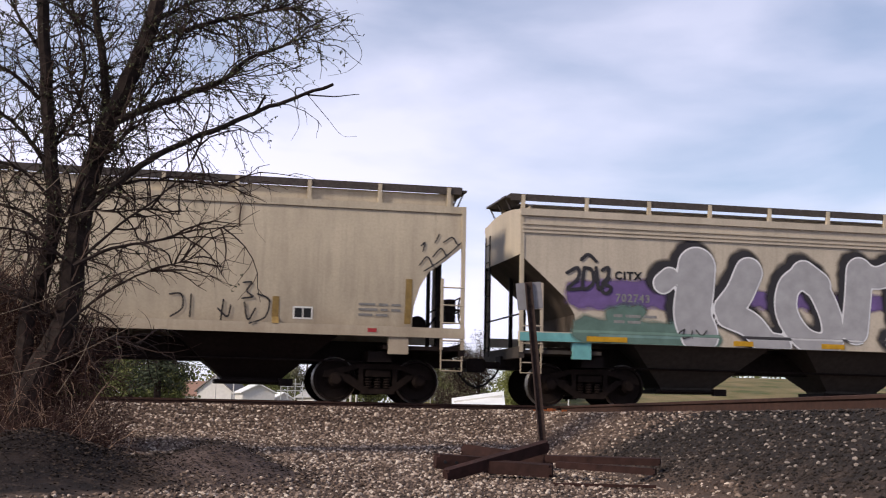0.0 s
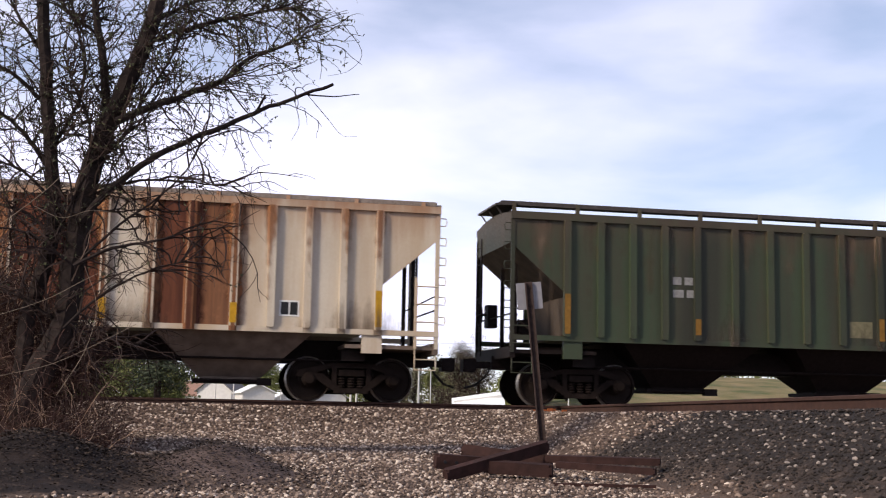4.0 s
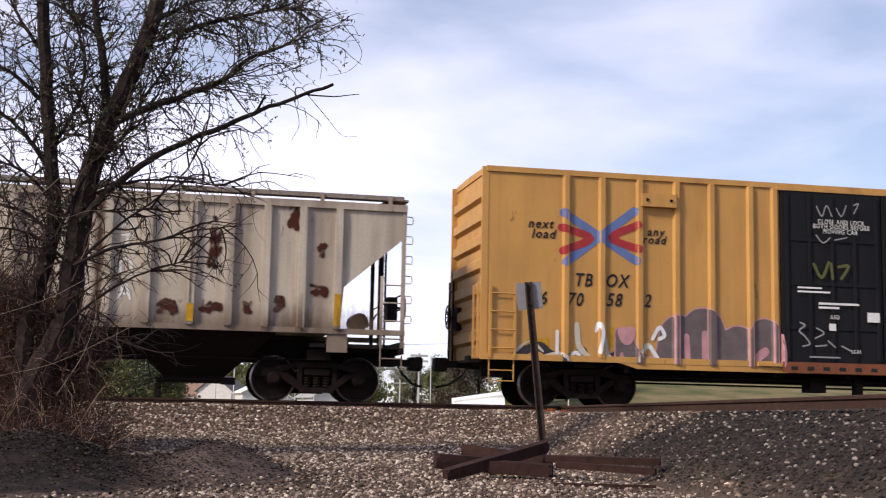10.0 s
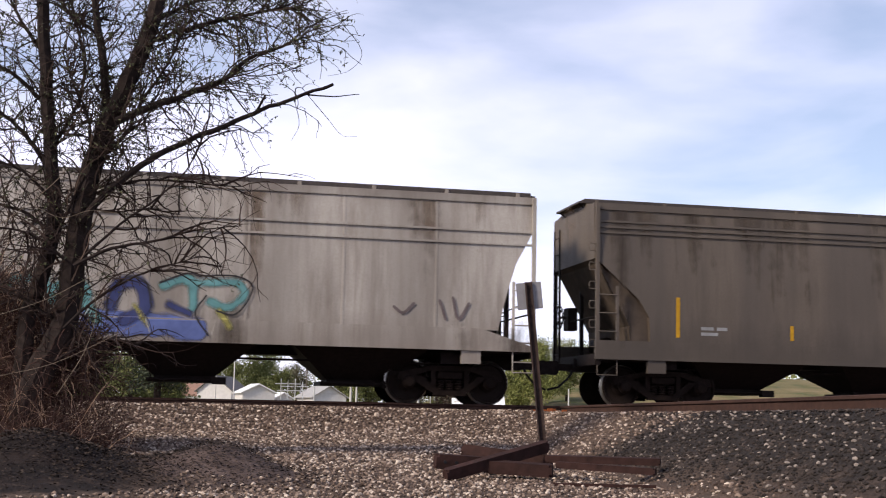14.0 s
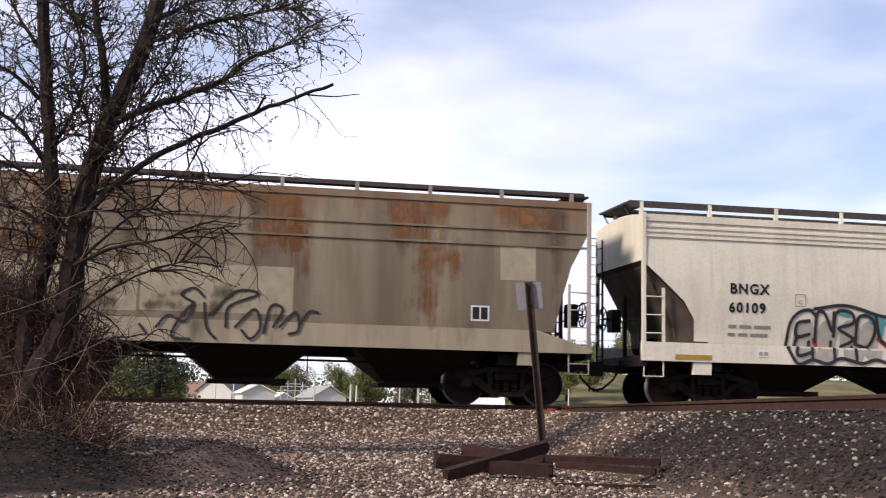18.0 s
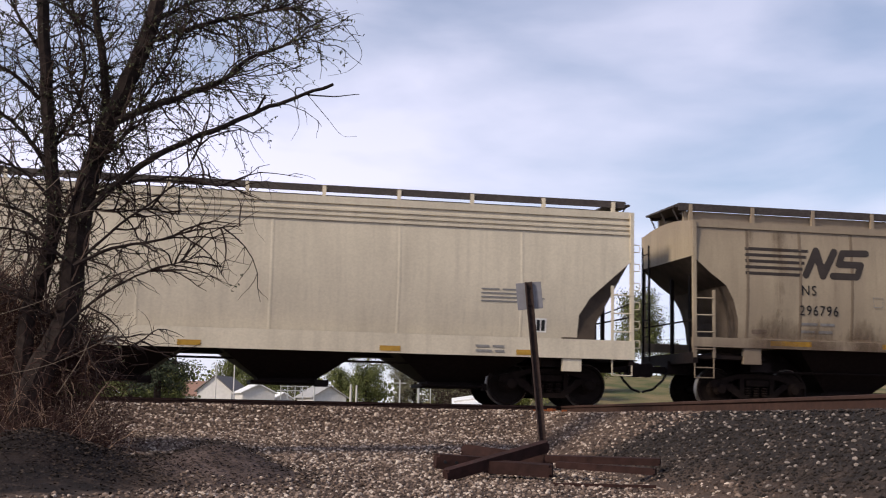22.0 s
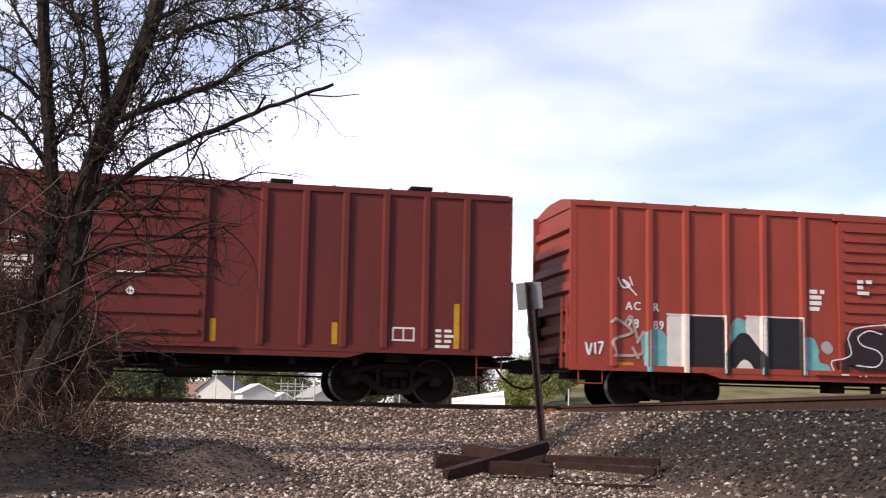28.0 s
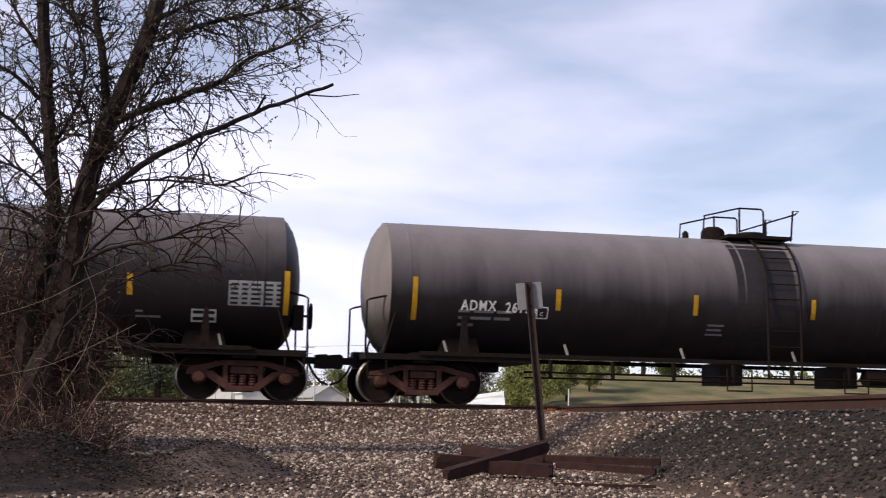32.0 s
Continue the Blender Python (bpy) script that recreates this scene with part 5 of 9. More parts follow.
BOUGHS = [  # control points, radius at the foot and at the tip, shoots per metre, leafiness
    ([(-1.82, -10.40, -0.78), (-1.89, -10.40, -0.07), (-1.88, -10.40, 0.51), (-1.86, -10.40, 0.99), (-1.71, -10.38, 1.55), (-1.61, -10.38, 2.16), (-1.67, -10.38, 2.91), (-1.78, -10.39, 3.81), (-1.86, -10.40, 4.58), (-1.97, -10.41, 5.66)], 0.125, 0.075, 5, 0.5),
    ([(-1.60, -10.58, -1.13), (-1.76, -10.59, -0.67), (-1.80, -10.60, -0.24), (-1.68, -10.58, 0.19), (-1.47, -10.56, 0.63), (-1.35, -10.55, 1.07), (-1.31, -10.55, 1.63), (-1.23, -10.54, 2.45), (-1.14, -10.54, 2.99), (-0.95, -10.53, 3.61), (-0.74, -10.52, 4.17), (-0.52, -10.51, 4.81), (-0.31, -10.50, 5.79)], 0.21, 0.10, 6, 0.7),
    ([(-0.99, -10.43, 3.59), (-1.07, -10.43, 4.24), (-1.18, -10.44, 4.86), (-1.30, -10.45, 5.71)], 0.065, 0.04, 7, 0.6),
    ([(-1.26, -10.75, 2.16), (-0.86, -10.72, 2.65), (-0.43, -10.71, 3.04), (0.05, -10.70, 3.33), (0.56, -10.71, 3.58), (1.02, -10.73, 3.82), (1.45, -10.76, 4.00), (1.97, -10.82, 4.22)], 0.050, 0.021, 1.3, 0.25),
    ([(1.63, -10.78, 4.06), (1.98, -10.82, 4.05), (2.33, -10.86, 4.10)], 0.012, 0.005, 0.0, 0.0),
    ([(0.96, -10.73, 3.80), (1.07, -10.73, 4.03)], 0.020, 0.014, 0, 0.0),
    ([(-0.86, -10.82, 3.51), (-0.46, -10.81, 3.72), (0.02, -10.80, 3.94), (0.49, -10.81, 4.17), (0.82, -10.82, 4.48), (1.26, -10.85, 4.69), (1.60, -10.88, 4.84)], 0.055, 0.012, 10, 1.0),
    ([(-0.58, -10.11, 4.77), (-0.02, -10.10, 5.04), (0.67, -10.11, 5.28), (1.30, -10.15, 5.44), (1.61, -10.17, 5.42)], 0.035, 0.010, 11, 1.0),
    ([(-0.49, -9.91, 5.16), (0.12, -9.90, 5.54), (0.90, -9.92, 5.81), (1.46, -9.96, 5.89)], 0.035, 0.012, 12, 1.0),
    ([(-1.21, -10.64, 2.51), (-0.65, -10.61, 2.76), (-0.15, -10.60, 2.81), (0.45, -10.61, 2.78), (0.82, -10.62, 2.78)], 0.022, 0.006, 6, 0.15),
    ([(-1.28, -10.95, 1.58), (-0.81, -10.92, 1.83), (-0.32, -10.90, 1.94), (0.18, -10.90, 2.11), (0.81, -10.92, 2.20)], 0.028, 0.007, 6, 0.1),
    ([(-1.35, -11.06, 0.78), (-0.98, -11.03, 1.16), (-0.51, -11.01, 1.47), (-0.09, -11.00, 1.63), (0.26, -11.00, 1.76)], 0.022, 0.006, 6, 0.05),
    ([(-1.68, -10.28, 2.85), (-1.92, -10.31, 3.21), (-2.22, -10.34, 3.53), (-2.66, -10.41, 3.75)], 0.038, 0.020, 9, 0.7),
    ([(-1.70, -10.38, 3.21), (-1.44, -10.36, 3.69), (-1.33, -10.35, 4.25), (-1.43, -10.36, 4.78), (-1.61, -10.38, 5.39)], 0.028, 0.014, 9, 0.5),
    ([(-1.55, -10.67, 1.97), (-1.23, -10.65, 2.88), (-1.20, -10.64, 3.49), (-1.44, -10.66, 4.00), (-1.60, -10.68, 4.44)], 0.022, 0.010, 9, 0.3),
    ([(-1.61, -10.48, 2.44), (-1.95, -10.51, 2.79), (-2.23, -10.55, 2.92), (-2.58, -10.60, 3.04)], 0.024, 0.012, 9, 0.3),
    ([(-1.29, -10.85, 1.59), (-0.76, -10.82, 2.14), (-0.28, -10.80, 2.54), (0.07, -10.80, 2.93), (0.27, -10.80, 3.40)], 0.022, 0.007, 5, 0.15),
    ([(-1.80, -10.09, 3.81), (-2.14, -10.13, 4.12), (-2.44, -10.17, 4.30), (-2.79, -10.22, 4.40)], 0.034, 0.020, 9, 0.8),
    ([(-1.87, -10.10, 4.51), (-2.19, -10.14, 4.94), (-2.43, -10.17, 5.38)], 0.03, 0.015, 10, 0.9),
    ([(-1.22, -10.04, 4.89), (-1.62, -10.07, 5.17), (-1.86, -10.10, 5.54)], 0.025, 0.012, 10, 0.9),
    ([(-1.57, -10.27, 2.02), (-1.94, -10.31, 2.30), (-2.30, -10.35, 2.42), (-2.58, -10.39, 2.48)], 0.028, 0.015, 8, 0.3),
    ([(-1.32, -10.65, 1.61), (-1.67, -10.68, 1.89), (-1.95, -10.71, 2.02), (-2.36, -10.77, 2.06)], 0.026, 0.012, 13, 0.1),
    ([(-1.40, -10.56, 0.81), (-1.77, -10.59, 1.09), (-2.05, -10.62, 1.22), (-2.39, -10.67, 1.24)], 0.024, 0.010, 13, 0.1),
    ([(-1.45, -10.96, 0.36), (-1.09, -10.94, 0.59), (-0.75, -10.92, 0.67), (-0.40, -10.90, 0.61)], 0.016, 0.006, 7, 0.0),
    ([(-1.21, -10.74, 2.38), (-0.84, -10.72, 2.33), (-0.42, -10.71, 2.39), (0.02, -10.70, 2.34)], 0.018, 0.006, 6, 0.1),
    ([(-1.13, -10.64, 2.97), (-0.76, -10.62, 3.37), (-0.56, -10.61, 3.85), (-0.22, -10.60, 4.42), (-0.02, -10.60, 4.99)], 0.03, 0.012, 10, 0.8),
]
rnd = random.Random(21)
twigs, leaves = Soup(), Soup()
for ctrl, r0, r1, dens, leafy in BOUGHS:
    pts = smooth_path(ctrl, 4)
    for i, p in enumerate(pts[1:-1], 1):
        pts[i] = p + unit(rnd) * min(0.012, r0 * 0.25)
    bm = bmesh.new()
    rings = max(5, int(8 if r0 > 0.04 else 6))
    tube(bm, pts, r0, rings, r1)
    part("trunk" if r0 > 0.1 else "limb", bm, M_BARK, tree, smooth=True)
    span = sum((b - a).length for a, b in zip(pts, pts[1:]))
    for _ in range(int(span * dens * (2.6 if leafy > 0.2 else 1.6))):
        k = rnd.randrange(len(pts) - 1)
        if r0 > 0.1 and k < len(pts) * 0.35:
            continue
        p = pts[k].lerp(pts[k + 1], rnd.random())
        axis = (pts[k + 1] - pts[k]).normalized()
        d = (unit(rnd) + axis * 0.6 + Vector((0.25, 0, 0.25))).normalized()
        length = rnd.uniform(0.35, 1.25)
        sub = wander(p, d, length, 6, 0.32, 0.03 if leafy > 0.4 else 0.10, rnd)
        twigs.tube(sub, rnd.uniform(0.008, 0.017) * (1.0 if leafy > 0.2 else 1.25), 0.0036)
        for _ in range(rnd.randint(2, 6)):
            j = rnd.randrange(1, len(sub) - 1)
            tw = wander(sub[j], (unit(rnd) + (sub[j + 1] - sub[j]).normalized() * 0.9).normalized(), rnd.uniform(0.15, 0.55), 4, 0.35, 0.10, rnd)
            twigs.tube(tw, 0.0060, 0.0022)
            if rnd.random() < leafy:
                for q in tw[1:]:
                    for _ in range(rnd.randint(0, 3)):
                        leaves.leaf(q, (unit(rnd) + Vector((0, 0, -0.3))).normalized(), unit(rnd), rnd.uniform(0.03, 0.065), rnd.uniform(0.008, 0.016))
# hanging ends of the long boughs
for ctrl in ([(0.56, -10.71, 3.58), (0.72, -10.72, 3.30), (0.89, -10.72, 2.84), (0.99, -10.73, 2.24), (1.14, -10.74, 2.02)], [(1.45, -10.76, 4.00), (1.53, -10.77, 3.65), (1.43, -10.76, 3.41)], [(1.99, -10.82, 5.17), (2.34, -10.86, 4.71), (2.19, -10.84, 4.43), (1.89, -10.81, 4.33)], [(0.82, -10.72, 2.76), (0.93, -10.73, 2.65), (0.99, -10.73, 2.43)],
             [(1.63, -10.78, 4.06), (1.91, -10.81, 3.74), (2.11, -10.83, 3.52), (2.31, -10.86, 3.51)], [(0.05, -10.70, 3.33), (0.29, -10.70, 2.89), (0.45, -10.71, 2.59), (0.44, -10.71, 2.06)], [(-0.43, -10.71, 3.04), (-0.14, -10.70, 2.60), (0.31, -10.70, 2.36), (0.69, -10.71, 2.30)]):
    twigs.tube(smooth_path(ctrl, 5), 0.006, 0.002)
ob = shared("fine_branching", soup("fine_branching", twigs.v, twigs.f, M_TWIG), tree, label="fine dark twigs")
tagged(ob, kind="stuff")
ob = shared("foliage", soup("foliage", leaves.v, leaves.f, M_YOUNG), tree, label="small young olive leaves")
tagged(ob, kind="stuff")

# bare brush round the tree's foot
brush = Soup()
for _ in range(300):
    a = rnd.random()
    d0 = rnd.uniform(15.4, 18.2)
    sx = -0.365 + 0.105 * rnd.random() ** 1.6     # tangent across the view
    f = d0
    p = Vector((f * (sx * 0.978 + 0.208), -27.5 + f * (0.978 - sx * 0.208), 0))
    p.z = ground_z(p.x, p.y) - 0.02
    d = Vector((rnd.uniform(-0.9, 1.0), rnd.uniform(-0.6, 0.4), 1)).normalized()
    stem = wander(p, d, rnd.uniform(0.5, 2.3) * max(0.3, 1.0 - 7.0 * max(0, sx + 0.325)), 9, 0.42, 0.10, rnd)
    brush.tube(stem, rnd.uniform(0.004, 0.009), 0.002)
    for _ in range(rnd.randint(4, 9)):
        j = rnd.randrange(2, len(stem) - 1)
        side = wander(stem[j], (unit(rnd) + Vector((0, 0, 0.2))).normalized(), rnd.uniform(0.25, 0.9), 5, 0.3, 0.08, rnd)
        brush.tube(side, 0.0035, 0.0013)
for _ in range(380):     # low tangle
    f, sx = rnd.uniform(13.4, 16.5), -0.36 + 0.085 * rnd.random() ** 1.3
    p = Vector((f * (sx * 0.978 + 0.208), -27.5 + f * (0.978 - sx * 0.208), 0))
    p.z = ground_z(p.x, p.y) + rnd.uniform(0.0, 0.5) * rnd.random()
    brush.tube(wander(p, (unit(rnd) + Vector((0, 0, 0.35))).normalized(), rnd.uniform(0.25, 0.8), 5, 0.3, 0.05, rnd), 0.0035, 0.0013)
for _ in range(4600):     # thicket of crooked shoots round the trunks
    f, q = rnd.uniform(16.2, 19.2), rnd.random() ** 1.9
    sx = -0.368 + 0.095 * q
    p = Vector((f * (sx * 0.978 + 0.208), -27.5 + f * (0.978 - sx * 0.208), 0))
    g = ground_z(p.x, p.y)
    p.z = g + 0.2 + 0.7 * q + (2.3 - 1.7 * q) * rnd.random()
    brush.tube(wander(p, (unit(rnd) + Vector((0.1, 0, 0.15))).normalized(), rnd.uniform(0.3, 1.0), 6, 0.42, 0.06, rnd), rnd.uniform(0.004, 0.009), 0.002)
tagged(new("brush", soup("brush", brush.v, brush.f, M_BRUSH)), "tangle of bare brown brush round the tree foot", "brush", kind="stuff")
for ctrl, r in (([(-2.16, -12.15, 1.81), (-1.81, -12.11, 2.11), (-1.45, -12.07, 2.47), (-1.15, -12.04, 2.89)], 0.005), ([(-1.68, -12.09, 2.15), (-1.36, -12.06, 2.03), (-1.04, -12.03, 2.14), (-0.71, -12.02, 2.12)], 0.004), ([(-2.03, -12.23, 0.82), (-1.48, -12.17, 1.04), (-0.99, -12.13, 1.33), (-0.48, -12.11, 1.59)], 0.004),
                ([(-1.93, -12.22, 0.14), (-1.38, -12.16, 0.29), (-0.88, -12.13, 0.54), (-0.44, -12.11, 0.79)], 0.004), ([(-1.29, -12.25, -0.07), (-1.00, -12.23, 0.46), (-0.90, -12.23, 0.99), (-1.06, -12.24, 1.45)], 0.004)):
    bm = bmesh.new()
    tube(bm, smooth_path(ctrl, 5), r, 5, 0.003)
    part("pale_shoot", bm, plain("pale_twig", (0.20, 0.155, 0.115), 0.8, 0, 0.3, 30) if "pale_twig" not in bpy.data.materials else bpy.data.materials["pale_twig"], tree, "pale bare shoot")

litter = Soup()
for _ in range(11000):
    if rnd.random() < 0.72:
        x, y = rnd.gauss(-1.0, 0.8), rnd.gauss(-14.8, 1.0)
    else:
        x, y = rnd.gauss(0.5, 0.7), rnd.gauss(-14.6, 0.9)
    if not in_view(x, y, 1.0):
        continue
    n = (Vector((0, 0, 1)) + unit(rnd) * 0.5).normalized()
    litter.leaf(Vector((x, y, ground_z(x, y) + rnd.uniform(0.0, 0.04))), unit(rnd).cross(n).normalized(), n, rnd.uniform(0.02, 0.055), rnd.uniform(0.006, 0.016))
tagged(new("leaf_litter", soup("leaf_litter", litter.v, litter.f, M_LITTER)), "dark brown dead leaves on the soil mound", "leaf litter", kind="stuff")

# sign seen from behind, on a leaning post
M_POST = plain("dark_brown_post", (0.050, 0.032, 0.028), 0.85, 0.0, 0.4, 18, 0.4)
M_SIGNBACK = plain("bare_aluminium", (0.23, 0.22, 0.23), 0.5, 0.35, 0.2, 10)
sign = tagged(new("signpost"), "small square metal sign seen from behind on a leaning dark post", "sign")
foot, head = Vector((4.43, -12.75, -0.77)), Vector((4.22, -12.69, 1.43))
bm = bmesh.new()
lean = head - foot
for a, b in ((-0.045, -0.03), (0.03, 0.045)):
    prism(bm, [(a, -0.25), (b, -0.25), (b, lean.length), (a, lean.length)], -0.02, 0.02)
prism(bm, [(-0.045, -0.25), (0.045, -0.25), (0.045, lean.length), (-0.045, lean.length)], 0.02, 0.028)
post = part("post", bm, M_POST, sign)
turn = Matrix.Translation(foot) @ (Vector((0, 0, 1)).rotation_difference(lean)).to_matrix().to_4x4() @ Matrix.Rotation(radians(-14), 4, "Z")
post.matrix_basis = turn
bm = bmesh.new()
box(bm, -0.155, 0.155, 0.03, 0.034, lean.length - 0.335, lean.length - 0.005)
bmesh.ops.bevel(bm, geom=[e for e in bm.edges if abs(e.verts[0].co.y - e.verts[1].co.y) > 0.002], offset=0.02, segments=2)
plate = part("sign_plate", bm, M_SIGNBACK, sign, "bare grey back of the sign plate")
plate.matrix_basis = turn
for dz in (0.06, 0.28):
    bm = bmesh.new()
    lathe(bm, [(0.012, -0.028), (0.012, 0.04)], 6, "y", (0, 0, lean.length - dz))
    ob = part("bolt", bm, M_STEEL, sign)
    ob.matrix_basis = turn

M_TIMBER = plain("old_red_brown_timber", (0.042, 0.019, 0.016), 0.9, 0.0, 0.5, 10, 0.6, 0.02, 0.3)


def timber(a, b, w, h, roll, holes=0):
    a, b = EYE + (Vector(a) - EYE) * 0.94, EYE + (Vector(b) - EYE) * 0.94
    for p in (a, b):
        p.z = max(p.z, ground_z(p.x, p.y) + h * 0.4)
    d = b - a
    bm = bmesh.new()
    box(bm, 0, d.length, -w / 2, w / 2, -h / 2, h / 2)
    bmesh.ops.bevel(bm, geom=bm.edges[:], offset=min(w, h) * 0.24, segments=2)
    ob = tagged(new("timber"), "dark red-brown weathered timber lying in a heap by the signpost", "timber", "discarded timbers")
    part("beam", bm, M_TIMBER, ob)
    for k in range(holes):
        bm = bmesh.new()
        lathe(bm, [(0.02, -w / 2 - 0.006), (0.02, -w / 2 + 0.01)], 8, "y", (0.10 + 0.13 * k, 0, 0))
        part("bolt_hole", bm, M_BLACK, ob, "dark bolt hole")
    ob.matrix_basis = Matrix.Translation(a) @ d.to_track_quat("X", "Z").to_matrix().to_4x4() @ Matrix.Rotation(radians(roll), 4, "X")
    return ob


timber((3.07, -12.82, -0.74), (3.76, -12.77, -0.78), 0.13, 0.16, 4, 3)
timber((3.95, -14.6, -0.9), (5.0, -14.9, -0.9), 0.03, 0.03, 0)
timber((3.48, -12.50, -0.62), (4.39, -13.16, -0.73), 0.12, 0.12, -12)
timber((3.02, -13.63, -0.87), (4.31, -13.24, -0.54), 0.10, 0.12, 10)
timber((3.52, -13.43, -0.77), (4.23, -13.74, -0.80), 0.14, 0.13, 6)
timber((4.27, -13.33, -0.68), (5.43, -13.95, -0.68), 0.10, 0.075, 5)
timber((4.33, -13.56, -0.74), (5.27, -14.21, -0.78), 0.09, 0.07, 0)


# ---- beyond the tracks ----
M_WHITEWALL = plain("white_siding", (0.60, 0.58, 0.56), 0.7, 0.0, 0.12, 3)
M_GREYROOF = plain("grey_shingle_roof", (0.20, 0.18, 0.17), 0.9, 0.0, 0.3, 6)
M_PALEROOF = plain("white_metal_roof", (0.80, 0.80, 0.79), 0.45, 0.0, 0.08, 2)
M_DULLROOF = plain("dull_sheet_roof", (0.38, 0.37, 0.36), 0.6, 0.0, 0.2, 3)
M_GALV = plain("galvanised_steel", (0.55, 0.55, 0.54), 0.5, 0.4, 0.2, 8)
M_POLE = plain("grey_pole_wood", (0.16, 0.13, 0.11), 0.9, 0.0, 0.4, 10)
M_GLASSDARK = plain("dark_window_pane", (0.02, 0.022, 0.025), 0.15, 0.0, 0.2, 5, 0.0)
M_LEAF = island("spring_leaf", [(0.085, 0.10, 0.030), (0.125, 0.145, 0.044), (0.175, 0.195, 0.065), (0.24, 0.25, 0.10)], bump=0, rough=0.7)
M_LEAF_FRESH = island("fresh_leaf", [(0.12, 0.14, 0.035), (0.17, 0.19, 0.05), (0.22, 0.24, 0.07), (0.28, 0.29, 0.10)], bump=0, rough=0.7)
M_LEAF_DARK = island("dark_needle", [(0.018, 0.028, 0.016), (0.03, 0.045, 0.024), (0.05, 0.065, 0.035), (0.08, 0.095, 0.055)], bump=0, rough=0.7)
M_LEAF_PALE = island("pale_catkin", [(0.12, 0.12, 0.07), (0.17, 0.17, 0.10), (0.24, 0.23, 0.15), (0.32, 0.30, 0.22)], bump=0, rough=0.7)


def spot(px_t, dist):
    """A place on the ground by the tangent across the view and the distance."""
    x, y = dist * (px_t * 0.978 + 0.208), -27.5 + dist * (0.978 - px_t * 0.208)
    return Vector((x, y, ground_z(x, y)))


def broadleaf(px_t, dist, height, wide, label, mat, seed, n=2600, leaf=0.16, bare=0.0, low=0.12):
    n, leaf = int(n * 4.0), leaf * 0.75
    r = random.Random(seed)
    base = spot(px_t, dist)
    ob = tagged(new("background_tree"), label, "tree", "trees beyond the tracks")
    ob.location = base
    bm = bmesh.new()
    tube(bm, [Vector((0, 0, -0.2)), Vector((0.05, 0, height * 0.3)), Vector((0.0, 0.05, height * 0.6)), Vector((0.1, 0, height * 0.85))], height * 0.03, 7, height * 0.008)
    part("trunk", bm, M_BARK, ob)
    s, tw = Soup(), Soup()
    for _ in range(26):
        z0 = height * r.uniform(low, 0.75)
        d = Vector((r.uniform(-1, 1), r.uniform(-1, 1), r.uniform(0.3, 1.2))).normalized()
        w = wander(Vector((0, 0, z0)), d, wide * r.uniform(0.5, 1.0), 5, 0.25, 0.0, r)
        tw.tube(w, height * 0.010, height * 0.002)
        for q in w[2:]:
            for _ in range(int(n / 26 / 4)):
                c = q + unit(r) * wide * 0.26 * r.random() ** 0.5
                if r.random() > bare:
                    s.leaf(c, unit(r), unit(r), leaf * r.uniform(0.7, 1.5), leaf * 0.4)
                elif r.random() < 0.4:
                    tw.tube([c, c + unit(r) * wide * 0.12, c + unit(r) * wide * 0.2], 0.012, 0.004)
    tagged(shared("branching", soup("branching", tw.v, tw.f, M_TWIG), ob), kind="stuff")
    tagged(shared("crown", soup("crown", s.v, s.f, mat), ob), kind="stuff")
    return ob


def px(x):
    return (x - 784) / 2230


for i, (x, dist, h, w, mat, n, leaf, bare) in enumerate((
        (40, 70, 3.6, 2.6, M_LEAF, 2600, 0.16, 0.1), (110, 66, 3.4, 2.4, M_LEAF, 2600, 0.16, 0.1), (170, 64, 3.3, 2.2, M_LEAF, 2600, 0.16, 0.1),
        (232, 62, 3.4, 2.2, M_LEAF, 2600, 0.16, 0.1), (300, 66, 3.2, 2.0, M_LEAF, 2400, 0.16, 0.1),
        (418, 240, 11.0, 4.8, M_LEAF, 2600, 0.36, 0.1), (462, 232, 11.8, 5.4, M_LEAF, 2800, 0.36, 0.05), (496, 250, 10.2, 4.0, M_LEAF, 2200, 0.36, 0.15), (530, 300, 10.5, 5.4, M_LEAF_PALE, 2200, 0.40, 0.5),
        (603, 240, 8.2, 4.4, M_LEAF, 2600, 0.36, 0.1), (652, 232, 9.2, 5.0, M_LEAF, 2800, 0.36, 0.1), (712, 250, 11.2, 3.6, M_LEAF_PALE, 2400, 0.30, 0.55), (738, 240, 10.4, 3.4, M_LEAF_PALE, 2400, 0.30, 0.5),
        (778, 225, 9.6, 4.0, M_LEAF, 2600, 0.34, 0.15), (813, 215, 9.0, 3.8, M_LEAF, 2600, 0.34, 0.15), (815, 80, 5.0, 2.2, M_LEAF_PALE, 2200, 0.12, 0.6), (850, 78, 5.6, 1.9, M_LEAF_PALE, 1600, 0.10, 0.75),
        (915, 76, 3.5, 1.8, M_LEAF_FRESH, 3200, 0.13, 0.03), (960, 74, 3.7, 2.0, M_LEAF_FRESH, 3200, 0.13, 0.03), (1005, 78, 3.3, 1.7, M_LEAF_FRESH, 2800, 0.13, 0.08), (1045, 84, 2.6, 1.6, M_LEAF_FRESH, 2600, 0.14, 0.1),
        (1100, 118, 2.6, 2.4, M_LEAF, 2400, 0.2, 0.1), (1140, 100, 6.6, 3.0, M_LEAF, 3000, 0.2, 0.25), (1190, 122, 2.4, 2.4, M_LEAF, 2400, 0.2, 0.1), (1290, 126, 2.2, 2.6, M_LEAF, 2400, 0.2, 0.1))):
    broadleaf(px(x), dist, h, w, "fresh green broadleaf tree beyond the tracks" if mat is not M_LEAF_PALE else "half-bare tree with pale spring buds beyond the tracks", mat, 40 + i, n, leaf, bare)

# dark evergreen
r = random.Random(77)
base = spot(px(285), 46)
